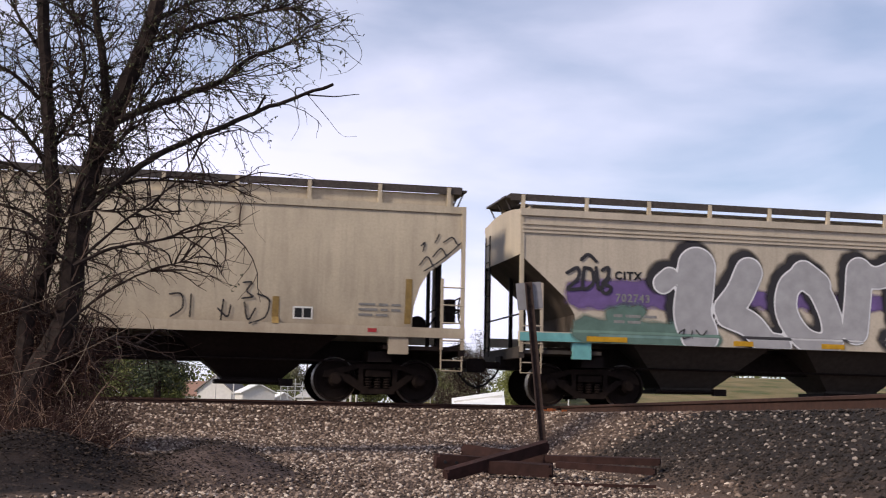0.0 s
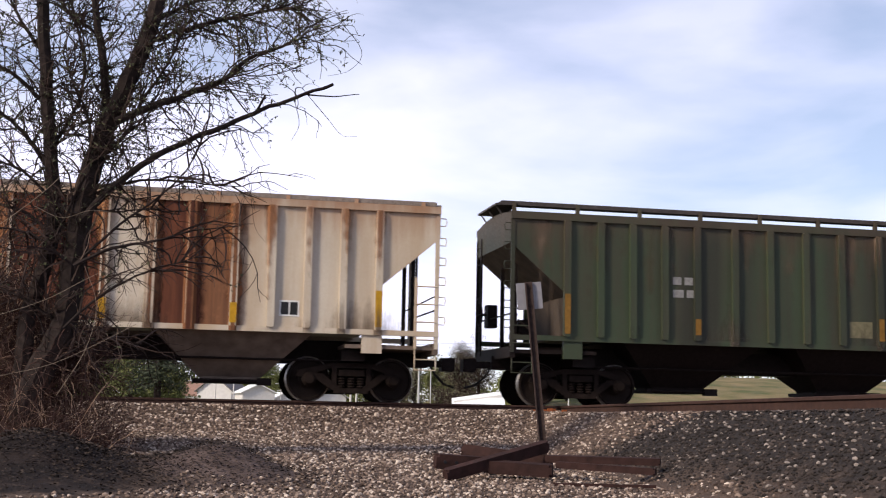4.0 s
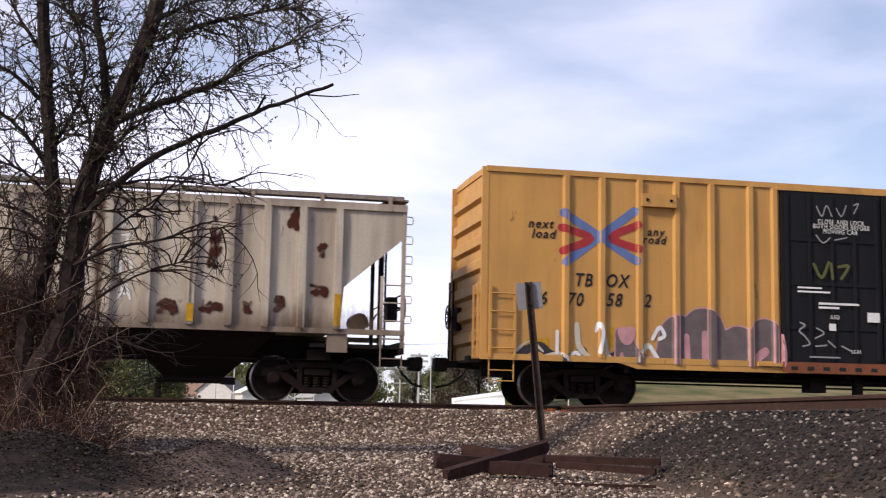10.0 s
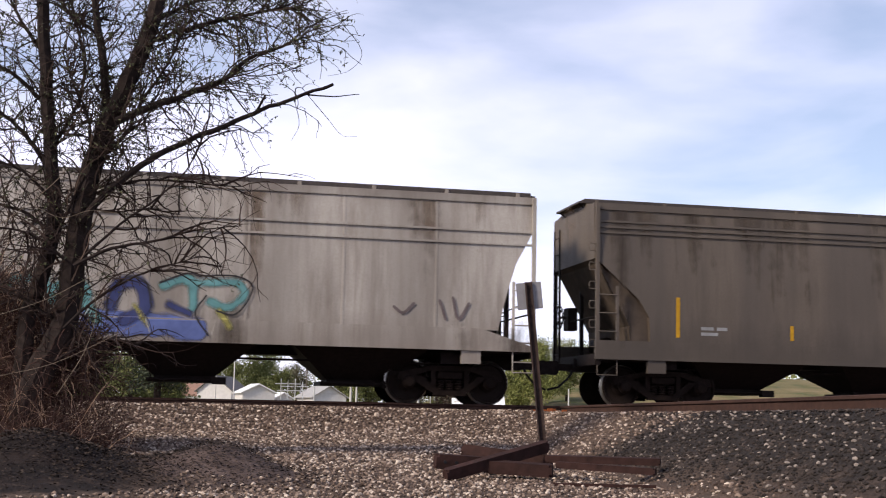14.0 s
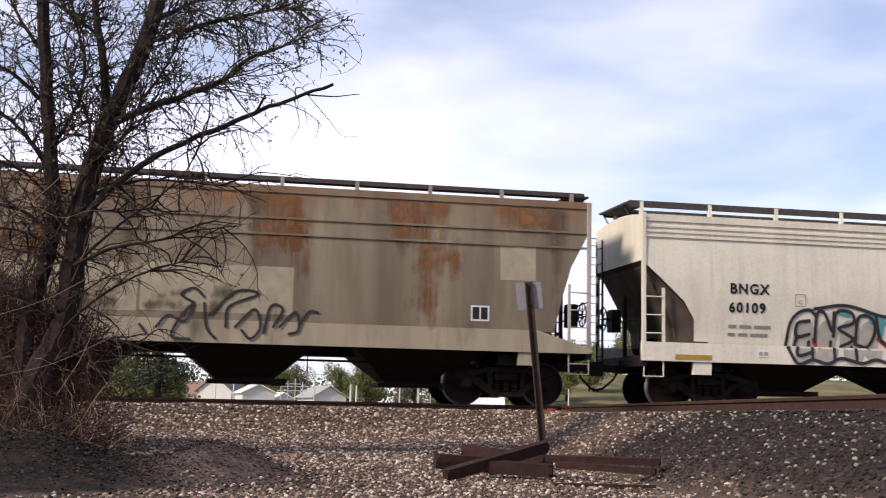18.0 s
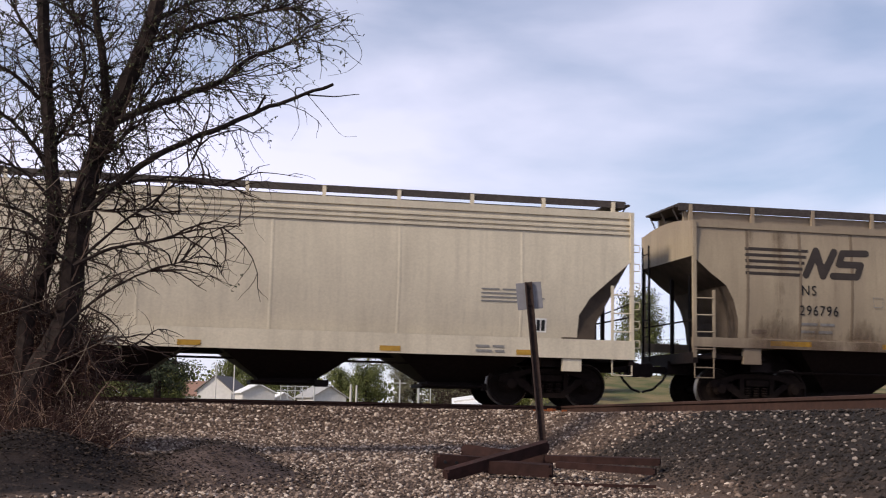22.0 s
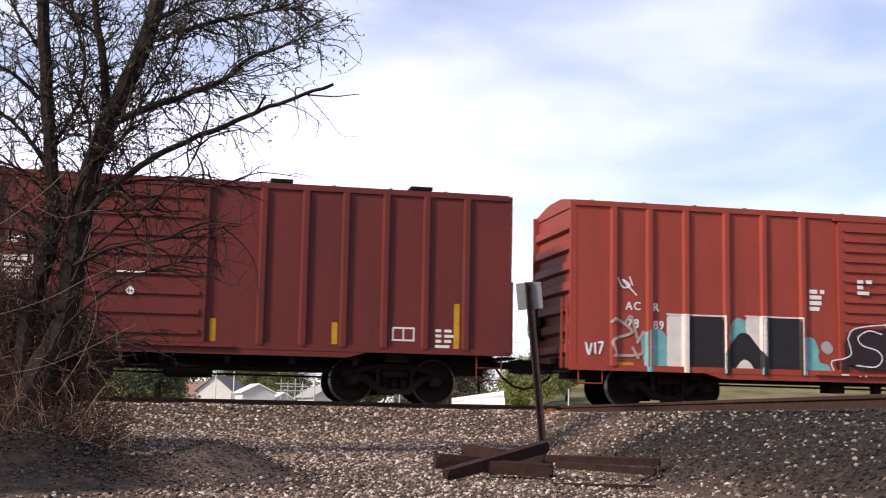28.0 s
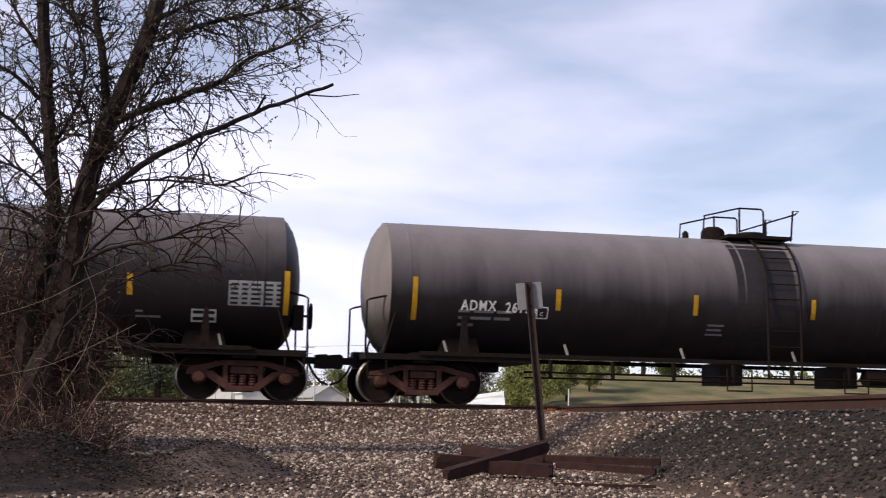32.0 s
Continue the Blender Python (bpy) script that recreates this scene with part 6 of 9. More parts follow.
ever = tagged(new("evergreen_tree"), "tall dark feathery evergreen beyond the tracks", "tree", "trees beyond the tracks")
ever.location = base
bm = bmesh.new()
tube(bm, [Vector((0, 0, -0.2)), Vector((0.05, 0, 3.5)), Vector((0, 0, 7.4))], 0.16, 7, 0.02)
part("trunk", bm, M_BARK, ever)
s, tw = Soup(), Soup()
for k in range(150):
    z0 = r.uniform(1.6, 7.3)
    reach = 1.5 * (1 - (z0 - 1.0) / 7.4) ** 0.7 * r.uniform(0.5, 1.1) + 0.15
    a = r.uniform(0, math.tau)
    w = wander(Vector((0, 0, z0)), Vector((math.cos(a), math.sin(a), 0.15)).normalized(), reach, 5, 0.18, 0.10, r)
    tw.tube(w, 0.02, 0.004)
    for q in w[1:]:
        for _ in range(13):
            s.leaf(q + unit(r) * 0.2 * r.random(), (unit(r) + Vector((0, 0, -0.4))).normalized(), unit(r), r.uniform(0.10, 0.22), 0.025)
tagged(shared("branching", soup("branching", tw.v, tw.f, M_TWIG), ever), kind="stuff")
tagged(shared("foliage", soup("foliage", s.v, s.f, M_LEAF_DARK), ever), kind="stuff")


def house(px_t, dist, w, deep, wall_h, roof_h, label, turn_deg, wall, roof, windows=2):
    ob = tagged(new("house"), label, "building", "buildings beyond the tracks")
    p = spot(px_t, dist)
    ob.matrix_basis = pose(p.x, p.y, p.z, 0, 0, turn_deg)
    bm = bmesh.new()
    prism(bm, [(-w / 2, -0.3), (w / 2, -0.3), (w / 2, wall_h), (0, wall_h + roof_h), (-w / 2, wall_h)], -deep / 2, deep / 2)
    part("wall", bm, wall, ob)
    for s in (-1, 1):
        bm = bmesh.new()
        prism(bm, [(0, wall_h + roof_h + 0.02), (s * (w / 2 + 0.35), wall_h - 0.22), (s * (w / 2 + 0.35), wall_h - 0.08), (0, wall_h + roof_h + 0.18)][::s], -deep / 2 - 0.4, deep / 2 + 0.4)
        part("roof", bm, roof, ob)
    for k in range(windows):
        x = -w / 2 + w * (k + 1) / (windows + 1)
        bm = bmesh.new()
        box(bm, x - 0.45, x + 0.45, -deep / 2 - 0.05, -deep / 2 + 0.02, 1.0, 2.1)
        win = part("window", bm, M_WHITEWALL, ob)
        bm = bmesh.new()
        box(bm, x - 0.37, x + 0.37, -deep / 2 - 0.06, -deep / 2 - 0.045, 1.08, 2.02)
        part("pane", bm, M_GLASSDARK, win)
    return ob


house(px(402), 200, 5.5, 9.0, 3.6, 2.2, "white gabled house beyond the tracks", -20, M_WHITEWALL, M_GREYROOF)
house(px(345), 205, 7.0, 7.0, 3.0, 2.0, "white house with a brownish roof beyond the tracks", 62, M_WHITEWALL, plain("brown_roof", (0.28, 0.17, 0.13), 0.9), 1)
house(px(457), 190, 4.8, 6.0, 3.4, 1.1, "low white building with a pale roof", 8, M_WHITEWALL, M_PALEROOF, 2)
house(px(500), 195, 2.6, 5.0, 2.6, 0.8, "small white shed with a pale roof", 12, M_WHITEWALL, M_PALEROOF, 1)
house(px(574), 190, 5.0, 9.0, 2.9, 1.5, "low white building with a grey roof", 10, M_WHITEWALL, M_DULLROOF, 3)
# white sheet-roofed shed whose roof shows over the rails
shed = tagged(new("shed"), "low shed with a bright white sheet roof", "building", "buildings beyond the tracks")
p = spot(px(851), 62)
shed.matrix_basis = pose(p.x, p.y, 0, 0, 0, -12)
bm = bmesh.new()
prism(bm, [(-1.18, -1.5), (1.18, -1.5), (1.18, 0.70), (-1.18, 0.36)], 0.9, 1.6)
part("wall", bm, M_WHITEWALL, shed)
bm = bmesh.new()       # one sheet roof, low at the front and higher towards one end
low, top = [bm.verts.new(p) for p in ((-1.30, -1.35, -0.45), (1.30, -1.35, -0.40), (1.30, 1.75, 0.86), (-1.30, 1.75, 0.45))], []
top = [bm.verts.new(v.co + Vector((0, 0, 0.05))) for v in low]
bm.faces.new(low[::-1])
bm.faces.new(top)
for i in range(4):
    bm.faces.new((low[i], low[(i + 1) % 4], top[(i + 1) % 4], top[i]))
part("roof", bm, M_PALEROOF, shed)


def mast(px_t, dist, height, r, mat, label, name="pole", arms=()):
    ob = tagged(new(name), label, "pole", "posts beyond the tracks")
    ob.location = spot(px_t, dist)
    bm = bmesh.new()
    tube(bm, [(0, 0, -0.2), (0, 0, height)], r, 8, r * 0.8)
    part("shaft", bm, mat, ob)
    for z, w in arms:
        bm = bmesh.new()
        box(bm, -w, w, -0.05, 0.05, z - 0.05, z + 0.05)
        part("crossarm", bm, mat, ob)
    return ob


mast(px(745), 60, 2.75, 0.055, M_GALV, "pale galvanised mast with brackets", "signal_mast", ((2.62, 0.42), (2.36, 0.42), (2.1, 0.3)))
mast(px(766), 60, 2.62, 0.03, M_GALV, "thin pale galvanised mast", "signal_mast")
mast(px(626), 45, 1.85, 0.05, M_WHITEWALL, "short white painted marker pipe", "marker_post")
mast(px(636), 45, 1.82, 0.04, M_WHITEWALL, "short white painted marker pipe", "marker_post")
mast(px(1009), 52, 2.0, 0.035, M_WHITEWALL, "thin white marker post in the grass", "marker_post")
mast(px(562), 130, 5.0, 0.09, M_GALV, "tall pale pole beyond the tracks", "utility_pole", ((4.6, 0.8),))
mast(px(712), 120, 4.0, 0.09, M_GALV, "tall pale pole beyond the tracks", "utility_pole", ((3.7, 0.6),))
mast(px(388), 100, 4.6, 0.05, M_WHITEWALL, "thin white pole beyond the tracks", "utility_pole")
mast(px(420), 100, 4.8, 0.06, M_WHITEWALL, "thin white pole beyond the tracks", "utility_pole")
mast(px(548), 260, 14.5, 0.16, M_POLE, "far wooden utility pole with crossarms", "utility_pole", ((13.6, 1.3), (12.4, 1.0)))
for k, x in enumerate((503, 515, 528, 541)):
    mast(px(x), 150, 4.6 - 0.3 * (k % 2), 0.06, M_GALV, "pale steel post of a small substation", "substation_post", ((4.0 - 0.3 * (k % 2), 0.7), (3.2, 0.5)))
bm = bmesh.new()
tube(bm, [spot(px(-200), 260) + Vector((0, 0, 15.4)), spot(px(548), 260) + Vector((0, 0, 13.8)), spot(px(1700), 260) + Vector((0, 0, 14.6))], 0.03, 4)
tagged(new("overhead_wire", mesh_of(bm, "overhead_wire", M_STEEL)), "thin dark overhead wire between far poles", "wire")

# far woods along the horizon
woods = Soup()
r = random.Random(31)
for k in range(150):
    t = -0.62 + 1.5 * k / 150
    c = spot(t, r.uniform(260, 420))
    hh = r.uniform(6.5, 11.5)
    for _ in range(95):
        q = c + Vector((r.gauss(0, 2.6), r.gauss(0, 2.6), hh * r.random() ** 0.7))
        woods.leaf(q, unit(r), unit(r), r.uniform(0.7, 1.6), r.uniform(0.3, 0.6))
tagged(new("far_woods", soup("far_woods", woods.v, woods.f, M_LEAF)), "belt of distant green woods on the horizon", "woods", kind="stuff")


# ---- paint on the cars: lettering, reflectors, graffiti ----
def surf_flat(hw, ribs=(), proud=0.085, half_rib=0.075, sill=0.0):
    def f(x, z):
        if z < sill + 0.015:
            return -hw - 0.038
        for r in ribs:
            if abs(x - r) < half_rib + 0.02:
                return -hw - proud
        return -hw
    return f


def surf_box(hw, ribs, doors=()):
    def f(x, z):
        y = hw
        for r in ribs:
            d = abs(x - r)
            if d < 0.09:
                y = hw + 0.075 * min(1.0, (0.09 - d) / 0.04)
        for x0, x1 in doors:
            if x0 < x < x1:
                y = max(y, hw + 0.13)
        return -y
    return f


def surf_hull(shape, eave, hw, sill=0.0):
    return lambda x, z: -hw - 0.038 if z < sill + 0.015 else -widths(shape, z, eave, hw)


def surf_tank(r, zc):
    return lambda x, z: -math.sqrt(max(0.01, r * r - (z - zc) ** 2))


FLOORS = {car.name: z for car, z in ((car_a, 1.36), (car_b, 1.36), (car_c, 1.38), (car_d, 1.38), (car_e, 1.38), (car_f, 1.38), (car_g, 0.95), (car_h, 1.12), (car_i, 1.02), (car_j, 1.12),
                                     (car_k, 1.02), (car_l, 1.02), (car_m, 1.36), (car_n, 1.10), (car_o, 1.02), (car_p, 0.78))}


class Side:
    """The near side of a car, to paint on."""

    def __init__(self, car, surf, ink=0.012):
        self.car, self.surf, self.lift, self.ink, self.slant = car, surf, 0.005, ink, 0.0
        self.floor, self.ceil, self.soft = FLOORS.get(car.name, 1.0), 9.0, 0.16

    def words(self, text, x, z, size, mat, wide=1.0, bold=0.0):
        me = text_mesh(text, size, wide, bold, self.slant).copy()
        me.materials.clear()
        me.materials.append(mat)
        for v in me.vertices:
            v.co = Vector((v.co.x, self.surf(v.co.x + x, v.co.z + z) - self.ink + v.co.y, v.co.z))
        if size < 0.2 or len(text) < 2:
            return shared("lettering", me, self.car, pose(x, 0, z))
        # each letter is a piece of its own
        link = list(range(len(me.vertices)))

        def root(a):
            while link[a] != a:
                link[a] = link[link[a]]
                a = link[a]
            return a

        for e in me.edges:
            link[root(e.vertices[0])] = root(e.vertices[1])
        groups = {}
        for f in me.polygons:
            groups.setdefault(root(f.vertices[0]), []).append(f.index)
        spans = []
        for fs in groups.values():
            ids = {i for f in fs for i in me.polygons[f].vertices}
            a, b = min(me.vertices[i].co.x for i in ids), max(me.vertices[i].co.x for i in ids)
            for sp in spans:
                if a < sp[1] - 0.01 and b > sp[0] + 0.01:
                    sp[0], sp[1], sp[2] = min(a, sp[0]), max(b, sp[1]), sp[2] + fs
                    break
            else:
                spans.append([a, b, fs])
        for a, b, fs in sorted(spans, key=lambda q: q[0]):
            ids = sorted({i for f in fs for i in me.polygons[f].vertices})
            at_ = {i: k for k, i in enumerate(ids)}
            ob = shared("letter", soup("letter", [tuple(me.vertices[i].co) for i in ids], [[at_[i] for i in me.polygons[f].vertices] for f in fs], mat), self.car, pose(x, 0, z))
        return ob

    def patch(self, x0, x1, z0, z1, mat, name="marking", label="", lift=None):
        lift = self.lift if lift is None else lift
        nx, nz = max(1, int((x1 - x0) / 0.04)) if x1 - x0 < 3 else 60, max(1, int((z1 - z0) / 0.12))
        vs = [(x0 + (x1 - x0) * i / nx, self.surf(x0 + (x1 - x0) * i / nx, z0 + (z1 - z0) * j / nz) - lift, z0 + (z1 - z0) * j / nz) for j in range(nz + 1) for i in range(nx + 1)]
        fs = [(j * (nx + 1) + i, j * (nx + 1) + i + 1, (j + 1) * (nx + 1) + i + 1, (j + 1) * (nx + 1) + i) for j in range(nz) for i in range(nx)]
        return shared(name, soup(name, vs, fs, mat), self.car, label=label)

    def print_lines(self, x, z, lines, h, step, mat, lift=0.009):
        """Small print that cannot be read."""
        vs, fs = [], []
        for i, line in enumerate(lines):
            cx = x
            for w in line:
                b, zz = len(vs), z - i * step
                vs += [(cx + a, self.surf(cx + a, zz + c) - lift, zz + c) for a, c in ((0, 0), (w, 0), (w, h), (0, h))]
                fs.append((b, b + 1, b + 2, b + 3))
                cx += w + 0.07
        ob = shared("small_print", soup("small_print", vs, fs, mat), self.car)
        return tagged(ob, kind="stuff")

    def reflector(self, x, z0, z1, w=0.09, mat=None):
        return self.patch(x - w / 2, x + w / 2, z0, z1, mat or M_YELLOW, "reflector", lift=0.008)

    def stencil(self, x0, x1, z0, z1, dark=None):
        """The framed inspection panel: dark blocks in a pale frame."""
        self.patch(x0, x1, z0, z1, M_WHITE, "inspection_panel", lift=0.006)
        m = (x0 + x1) / 2
        for a, b in ((x0 + 0.035, m - 0.015), (m + 0.015, x1 - 0.035)):
            self.patch(a, b, z0 + 0.035, z1 - 0.035, dark or M_BLACK, "inspection_block", lift=0.009)

    def spray(self, strokes, mat, lift, cell=0.045, wobble=0.0, name="graffiti", label=""):
        """Paint along strokes [(points, width), ...]; strokes that touch flow into one piece."""
        if name in ("rust_patch", "stain", "worn_paint"):
            return tagged(self.stroke(strokes, mat, lift, cell, wobble, name, label), kind="stuff")
        lines = [(np.array([(p.x, p.z) for p in smooth_path([(x, 0, z) for x, z in pts], 5)]) if len(pts) > 2 else
                  np.array([[pts[0][0] + (pts[-1][0] - pts[0][0]) * k / 12, pts[0][1] + (pts[-1][1] - pts[0][1]) * k / 12] for k in range(13)]), w) for pts, w in strokes]
        group = list(range(len(lines)))
        for i, (a, wa) in enumerate(lines):
            for j, (b, wb) in enumerate(lines[:i]):
                gap = np.min(np.hypot(a[:, None, 0] - b[None, :, 0], a[:, None, 1] - b[None, :, 1]))
                if gap < (wa + wb) / 2 + cell:
                    old, fresh = group[i], group[j]
                    group = [fresh if g == old else g for g in group]
        ob = None
        for k, g in enumerate(sorted(set(group))):
            ob = self.stroke([st for st, h in zip(strokes, group) if h == g], mat, lift + 0.0002 * (k % 4), cell, wobble, name, label if k == 0 else "")
        return ob

    def stroke(self, strokes, mat, lift, cell, wobble, name, label):
        segs = []
        for pts, w in strokes:
            path = smooth_path([(x, 0, z) for x, z in pts], 5) if len(pts) > 2 else [Vector((x, 0, z)) for x, z in pts]
            if len(path) == 1:
                path = path * 2
            segs += [(a.x, a.z, b.x, b.z, w / 2) for a, b in zip(path, path[1:])]
        s = np.array(segs)
        x0, x1 = min(s[:, 0].min(), s[:, 2].min()) - s[:, 4].max() - 0.1, max(s[:, 0].max(), s[:, 2].max()) + s[:, 4].max() + 0.1
        z0, z1 = min(s[:, 1].min(), s[:, 3].min()) - s[:, 4].max() - 0.1, max(s[:, 1].max(), s[:, 3].max()) + s[:, 4].max() + 0.1
        gx_, gz_ = np.arange(x0, x1, cell), np.arange(z0, z1, cell)
        X, Z = np.meshgrid(gx_, gz_)
        best = np.full(X.shape, 9.0)
        for ax, az, bx, bz, r in s:
            dx, dz = bx - ax, bz - az
            q = np.clip(((X - ax) * dx + (Z - az) * dz) / (dx * dx + dz * dz + 1e-9), 0, 1)
            best = np.minimum(best, np.hypot(X - ax - q * dx, Z - az - q * dz) - r)
        if wobble:
            best += wobble * np.sin(X * 9.1 + 2 * np.sin(Z * 7)) * np.cos(Z * 11.3 + X * 3.7)
        raw = best
        best = np.maximum(best, np.maximum(self.floor - Z, Z - self.ceil))     # no paint past the sill or the eave
        verts, index, faces, fade = [], {}, [], []

        def vid(p, depth):
            key = (round(p[0], 4), round(p[1], 4))
            if key not in index:
                index[key] = len(verts)
                verts.append((p[0], self.surf(*p) - lift, p[1]))
                fade.append(min(1.0, max(0.0, depth / self.soft)))
            return index[key]

        inside = np.argwhere((best[:-1, :-1] < 0) | (best[1:, :-1] < 0) | (best[:-1, 1:] < 0) | (best[1:, 1:] < 0))
        for j, i in inside:
            corner = [(gx_[a], gz_[b], best[b, a], -raw[b, a]) for a, b in ((i, j), (i + 1, j), (i + 1, j + 1), (i, j + 1))]
            poly = []
            for (xa, za, da, ra), (xb, zb_, db, rb) in zip(corner, corner[1:] + corner[:1]):
                if da < 0:
                    poly.append((xa, za, ra))
                if (da < 0) != (db < 0):
                    t = da / (da - db)
                    poly.append((xa + (xb - xa) * t, za + (zb_ - za) * t, ra + (rb - ra) * t))
            ids = []
            for p in poly:
                k = vid(p[:2], p[2])
                if k not in ids:
                    ids.append(k)
            if len(ids) > 2:
                faces.append(ids)
        me = soup(name, verts, faces, mat)
        me.attributes.new("fade", "FLOAT", "POINT").data.foreach_set("value", fade)
        return shared(name, me, self.car, label=label)

    def bubble(self, strokes, fill, edge, shade, rim=0.035, drop=0.16, cell=0.05, lift=0.006, label=""):
        """Bubble letters: a soft dark shadow, a rim, a fill."""
        grow = lambda e, ox=0, oz=0: [([(x + ox, z + oz) for x, z in pts], w + 2 * e) for pts, w in strokes]
        if shade:
            self.spray(grow(drop * 0.7, -drop * 0.45, drop * 0.35), shade, lift, cell * 1.2, 0.03, "graffiti_shadow")
        if edge:
            self.spray(grow(rim), edge, lift + 0.004, cell, 0, "graffiti_outline")
        return self.spray(strokes, fill, lift + 0.008, cell, 0, "graffiti_letter", label)

    def outline(self, strokes, mat, line=0.05, cell=0.022, lift=0.02, label=""):
        """Thin sprayed lines."""
        return self.spray([(p, line) for p in strokes], mat, lift, cell, 0, "graffiti_line", label)


def sprayed(name, c, vary=0.25):
    return plain(name, c, 0.5, 0.0, vary, 4, 0.0)


S_SILVER = sprayed("silver_spray", (0.36, 0.35, 0.36), 0.18)
S_SILVER_EDGE = sprayed("white_spray", (0.72, 0.71, 0.72), 0.1)
S_DARK = sprayed("black_spray", (0.035, 0.032, 0.036))
S_PURPLE = faded("purple_spray", (0.16, 0.10, 0.26), 0.5, 0.25, 4, 0.95, 0.12)
S_TEAL = faded("green_grey_spray", (0.12, 0.19, 0.16), 0.5, 0.25, 4, 0.95, 0.12)
S_AQUA = sprayed("aqua_spray", (0.16, 0.40, 0.40))
S_TEAL_SOLID = sprayed("grey_teal_spray", (0.17, 0.27, 0.25))
S_OLIVE = sprayed("yellow_green_spray", (0.38, 0.36, 0.12))
S_CYAN = sprayed("cyan_spray", (0.10, 0.30, 0.34))
S_RED = sprayed("red_spray", (0.36, 0.035, 0.04))
S_GREEN = sprayed("green_spray", (0.03, 0.13, 0.06))
S_PINK = sprayed("pink_spray", (0.50, 0.26, 0.28))
S_MAUVE = sprayed("mauve_grey_spray", (0.14, 0.11, 0.11))
S_ORANGE = sprayed("orange_spray", (0.48, 0.20, 0.03))
S_RUSTJ = streaked("rust_bloom", (0.15, 0.062, 0.027), (0.25, 0.115, 0.05), 0.8, 1.1, 7)
S_GREYLINE = sprayed("pale_worn_edge", (0.42, 0.40, 0.36))
S_CREAM = sprayed("cream_spray", (0.55, 0.50, 0.42), 0.25)
S_INK = sprayed("blue_black_spray", (0.07, 0.07, 0.09))
S_EMBLEM = sprayed("faded_blue_paint", (0.12, 0.17, 0.36), 0.15)
S_BLISTER = faded("rust_blister", (0.060, 0.017, 0.011), 0.9, 0.4, 20, 1.0, 0.25)
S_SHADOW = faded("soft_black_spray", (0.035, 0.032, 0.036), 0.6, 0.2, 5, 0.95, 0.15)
S_OCHRE = faded("worn_ochre_strip", (0.30, 0.15, 0.03), 0.8, 0.3, 12, 0.7, 0.3)
S_STAIN = plain("brown_stain", (0.20, 0.15, 0.115), 0.8, 0, 0.35, 5, 0.1)

side_a = Side(car_a, surf_hull("flow", 4.16, 1.55, 1.56))
side_a.stencil(5.03, 5.44, 1.67, 1.93)
for x, y0, y1 in ((4.67, 1.56, 2.12), (7.44, 1.64, 2.58)):
    side_a.reflector(x, y0, y1, 0.14, plain("ochre_strip", (0.26, 0.17, 0.06), 0.6) if "ochre_strip" not in bpy.data.materials else bpy.data.materials["ochre_strip"])
side_a.print_lines(6.39, 2.00, [[0.35, 0.2, 0.2], [0.4, 0.15, 0.2], [0.3, 0.25]], 0.05, 0.11, M_GREYMARK)
side_a.outline([[(2.53, 2.08), (2.76, 2.09), (2.79, 1.81), (2.56, 1.63)], [(2.96, 2.10), (2.95, 1.64)], [(3.99, 2.37), (4.16, 2.38), (4.07, 2.20), (4.20, 2.09), (3.98, 2.05)], [(3.50, 1.83), (3.70, 1.67), (3.76, 1.90)], [(4.03, 1.97), (4.12, 1.62), (4.26, 1.86)],
                [(4.29, 2.15), (4.53, 2.04), (4.47, 1.69), (4.14, 1.54)], [(3.61, 2.01), (3.57, 1.60)]], S_DARK, 0.035)
side_a.outline([[(7.65, 2.88), (7.81, 3.07), (7.93, 2.89)], [(7.93, 3.07), (8.11, 3.26), (8.23, 3.09)], [(8.16, 3.39), (8.35, 3.51), (8.45, 3.37)], [(7.98, 3.38), (8.07, 3.56)], [(7.75, 2.76), (8.05, 2.96), (8.35, 3.21), (8.54, 3.40)], [(7.68, 3.30), (7.76, 3.37), (7.72, 3.18)]], S_DARK, 0.03)
side_a.patch(6.58, 6.77, 1.44, 1.52, S_RED, "red_mark", lift=0.006)

side_b = Side(car_b, surf_flat(1.55, sill=1.56))
side_b.spray([([(-7.05, 2.41), (-6.29, 2.42), (-5.29, 2.48), (-4.71, 2.33)], 0.75)], S_PURPLE, 0.005, 0.06, 0.04)
side_b.spray([([(1.71, 2.59), (3.00, 2.52), (4.32, 2.40), (5.64, 2.20), (6.75, 1.95)], 0.75)], S_PURPLE, 0.005, 0.06, 0.05)
side_b.spray([([(-4.71, 2.39), (-1.99, 2.44), (1.09, 2.50)], 0.5)], S_PURPLE, 0.005, 0.07, 0.05)
side_b.spray([([(-6.88, 1.62), (-6.04, 1.59), (-5.12, 1.56), (-4.09, 1.51)], 0.75), ([(-6.27, 1.98), (-5.71, 2.06)], 0.5)], S_TEAL, 0.008, 0.06, 0.04)
side_b.spray([([(4.05, 1.81), (5.11, 1.91), (6.05, 1.82), (7.00, 1.72)], 0.62), ([(4.64, 2.39), (4.98, 2.16)], 0.4)], S_TEAL, 0.008, 0.06, 0.04)
side_b.words("CITX", -6.23, 2.77, 0.24, M_BLACK, 1.0, 0.008)
side_b.words("702743", -6.21, 2.28, 0.24, M_GREYMARK, 0.95, 0.006)
side_b.print_lines(-6.25, 1.94, [[0.2, 0.35, 0.3], [0.25, 0.3]], 0.06, 0.13, M_GREYMARK)
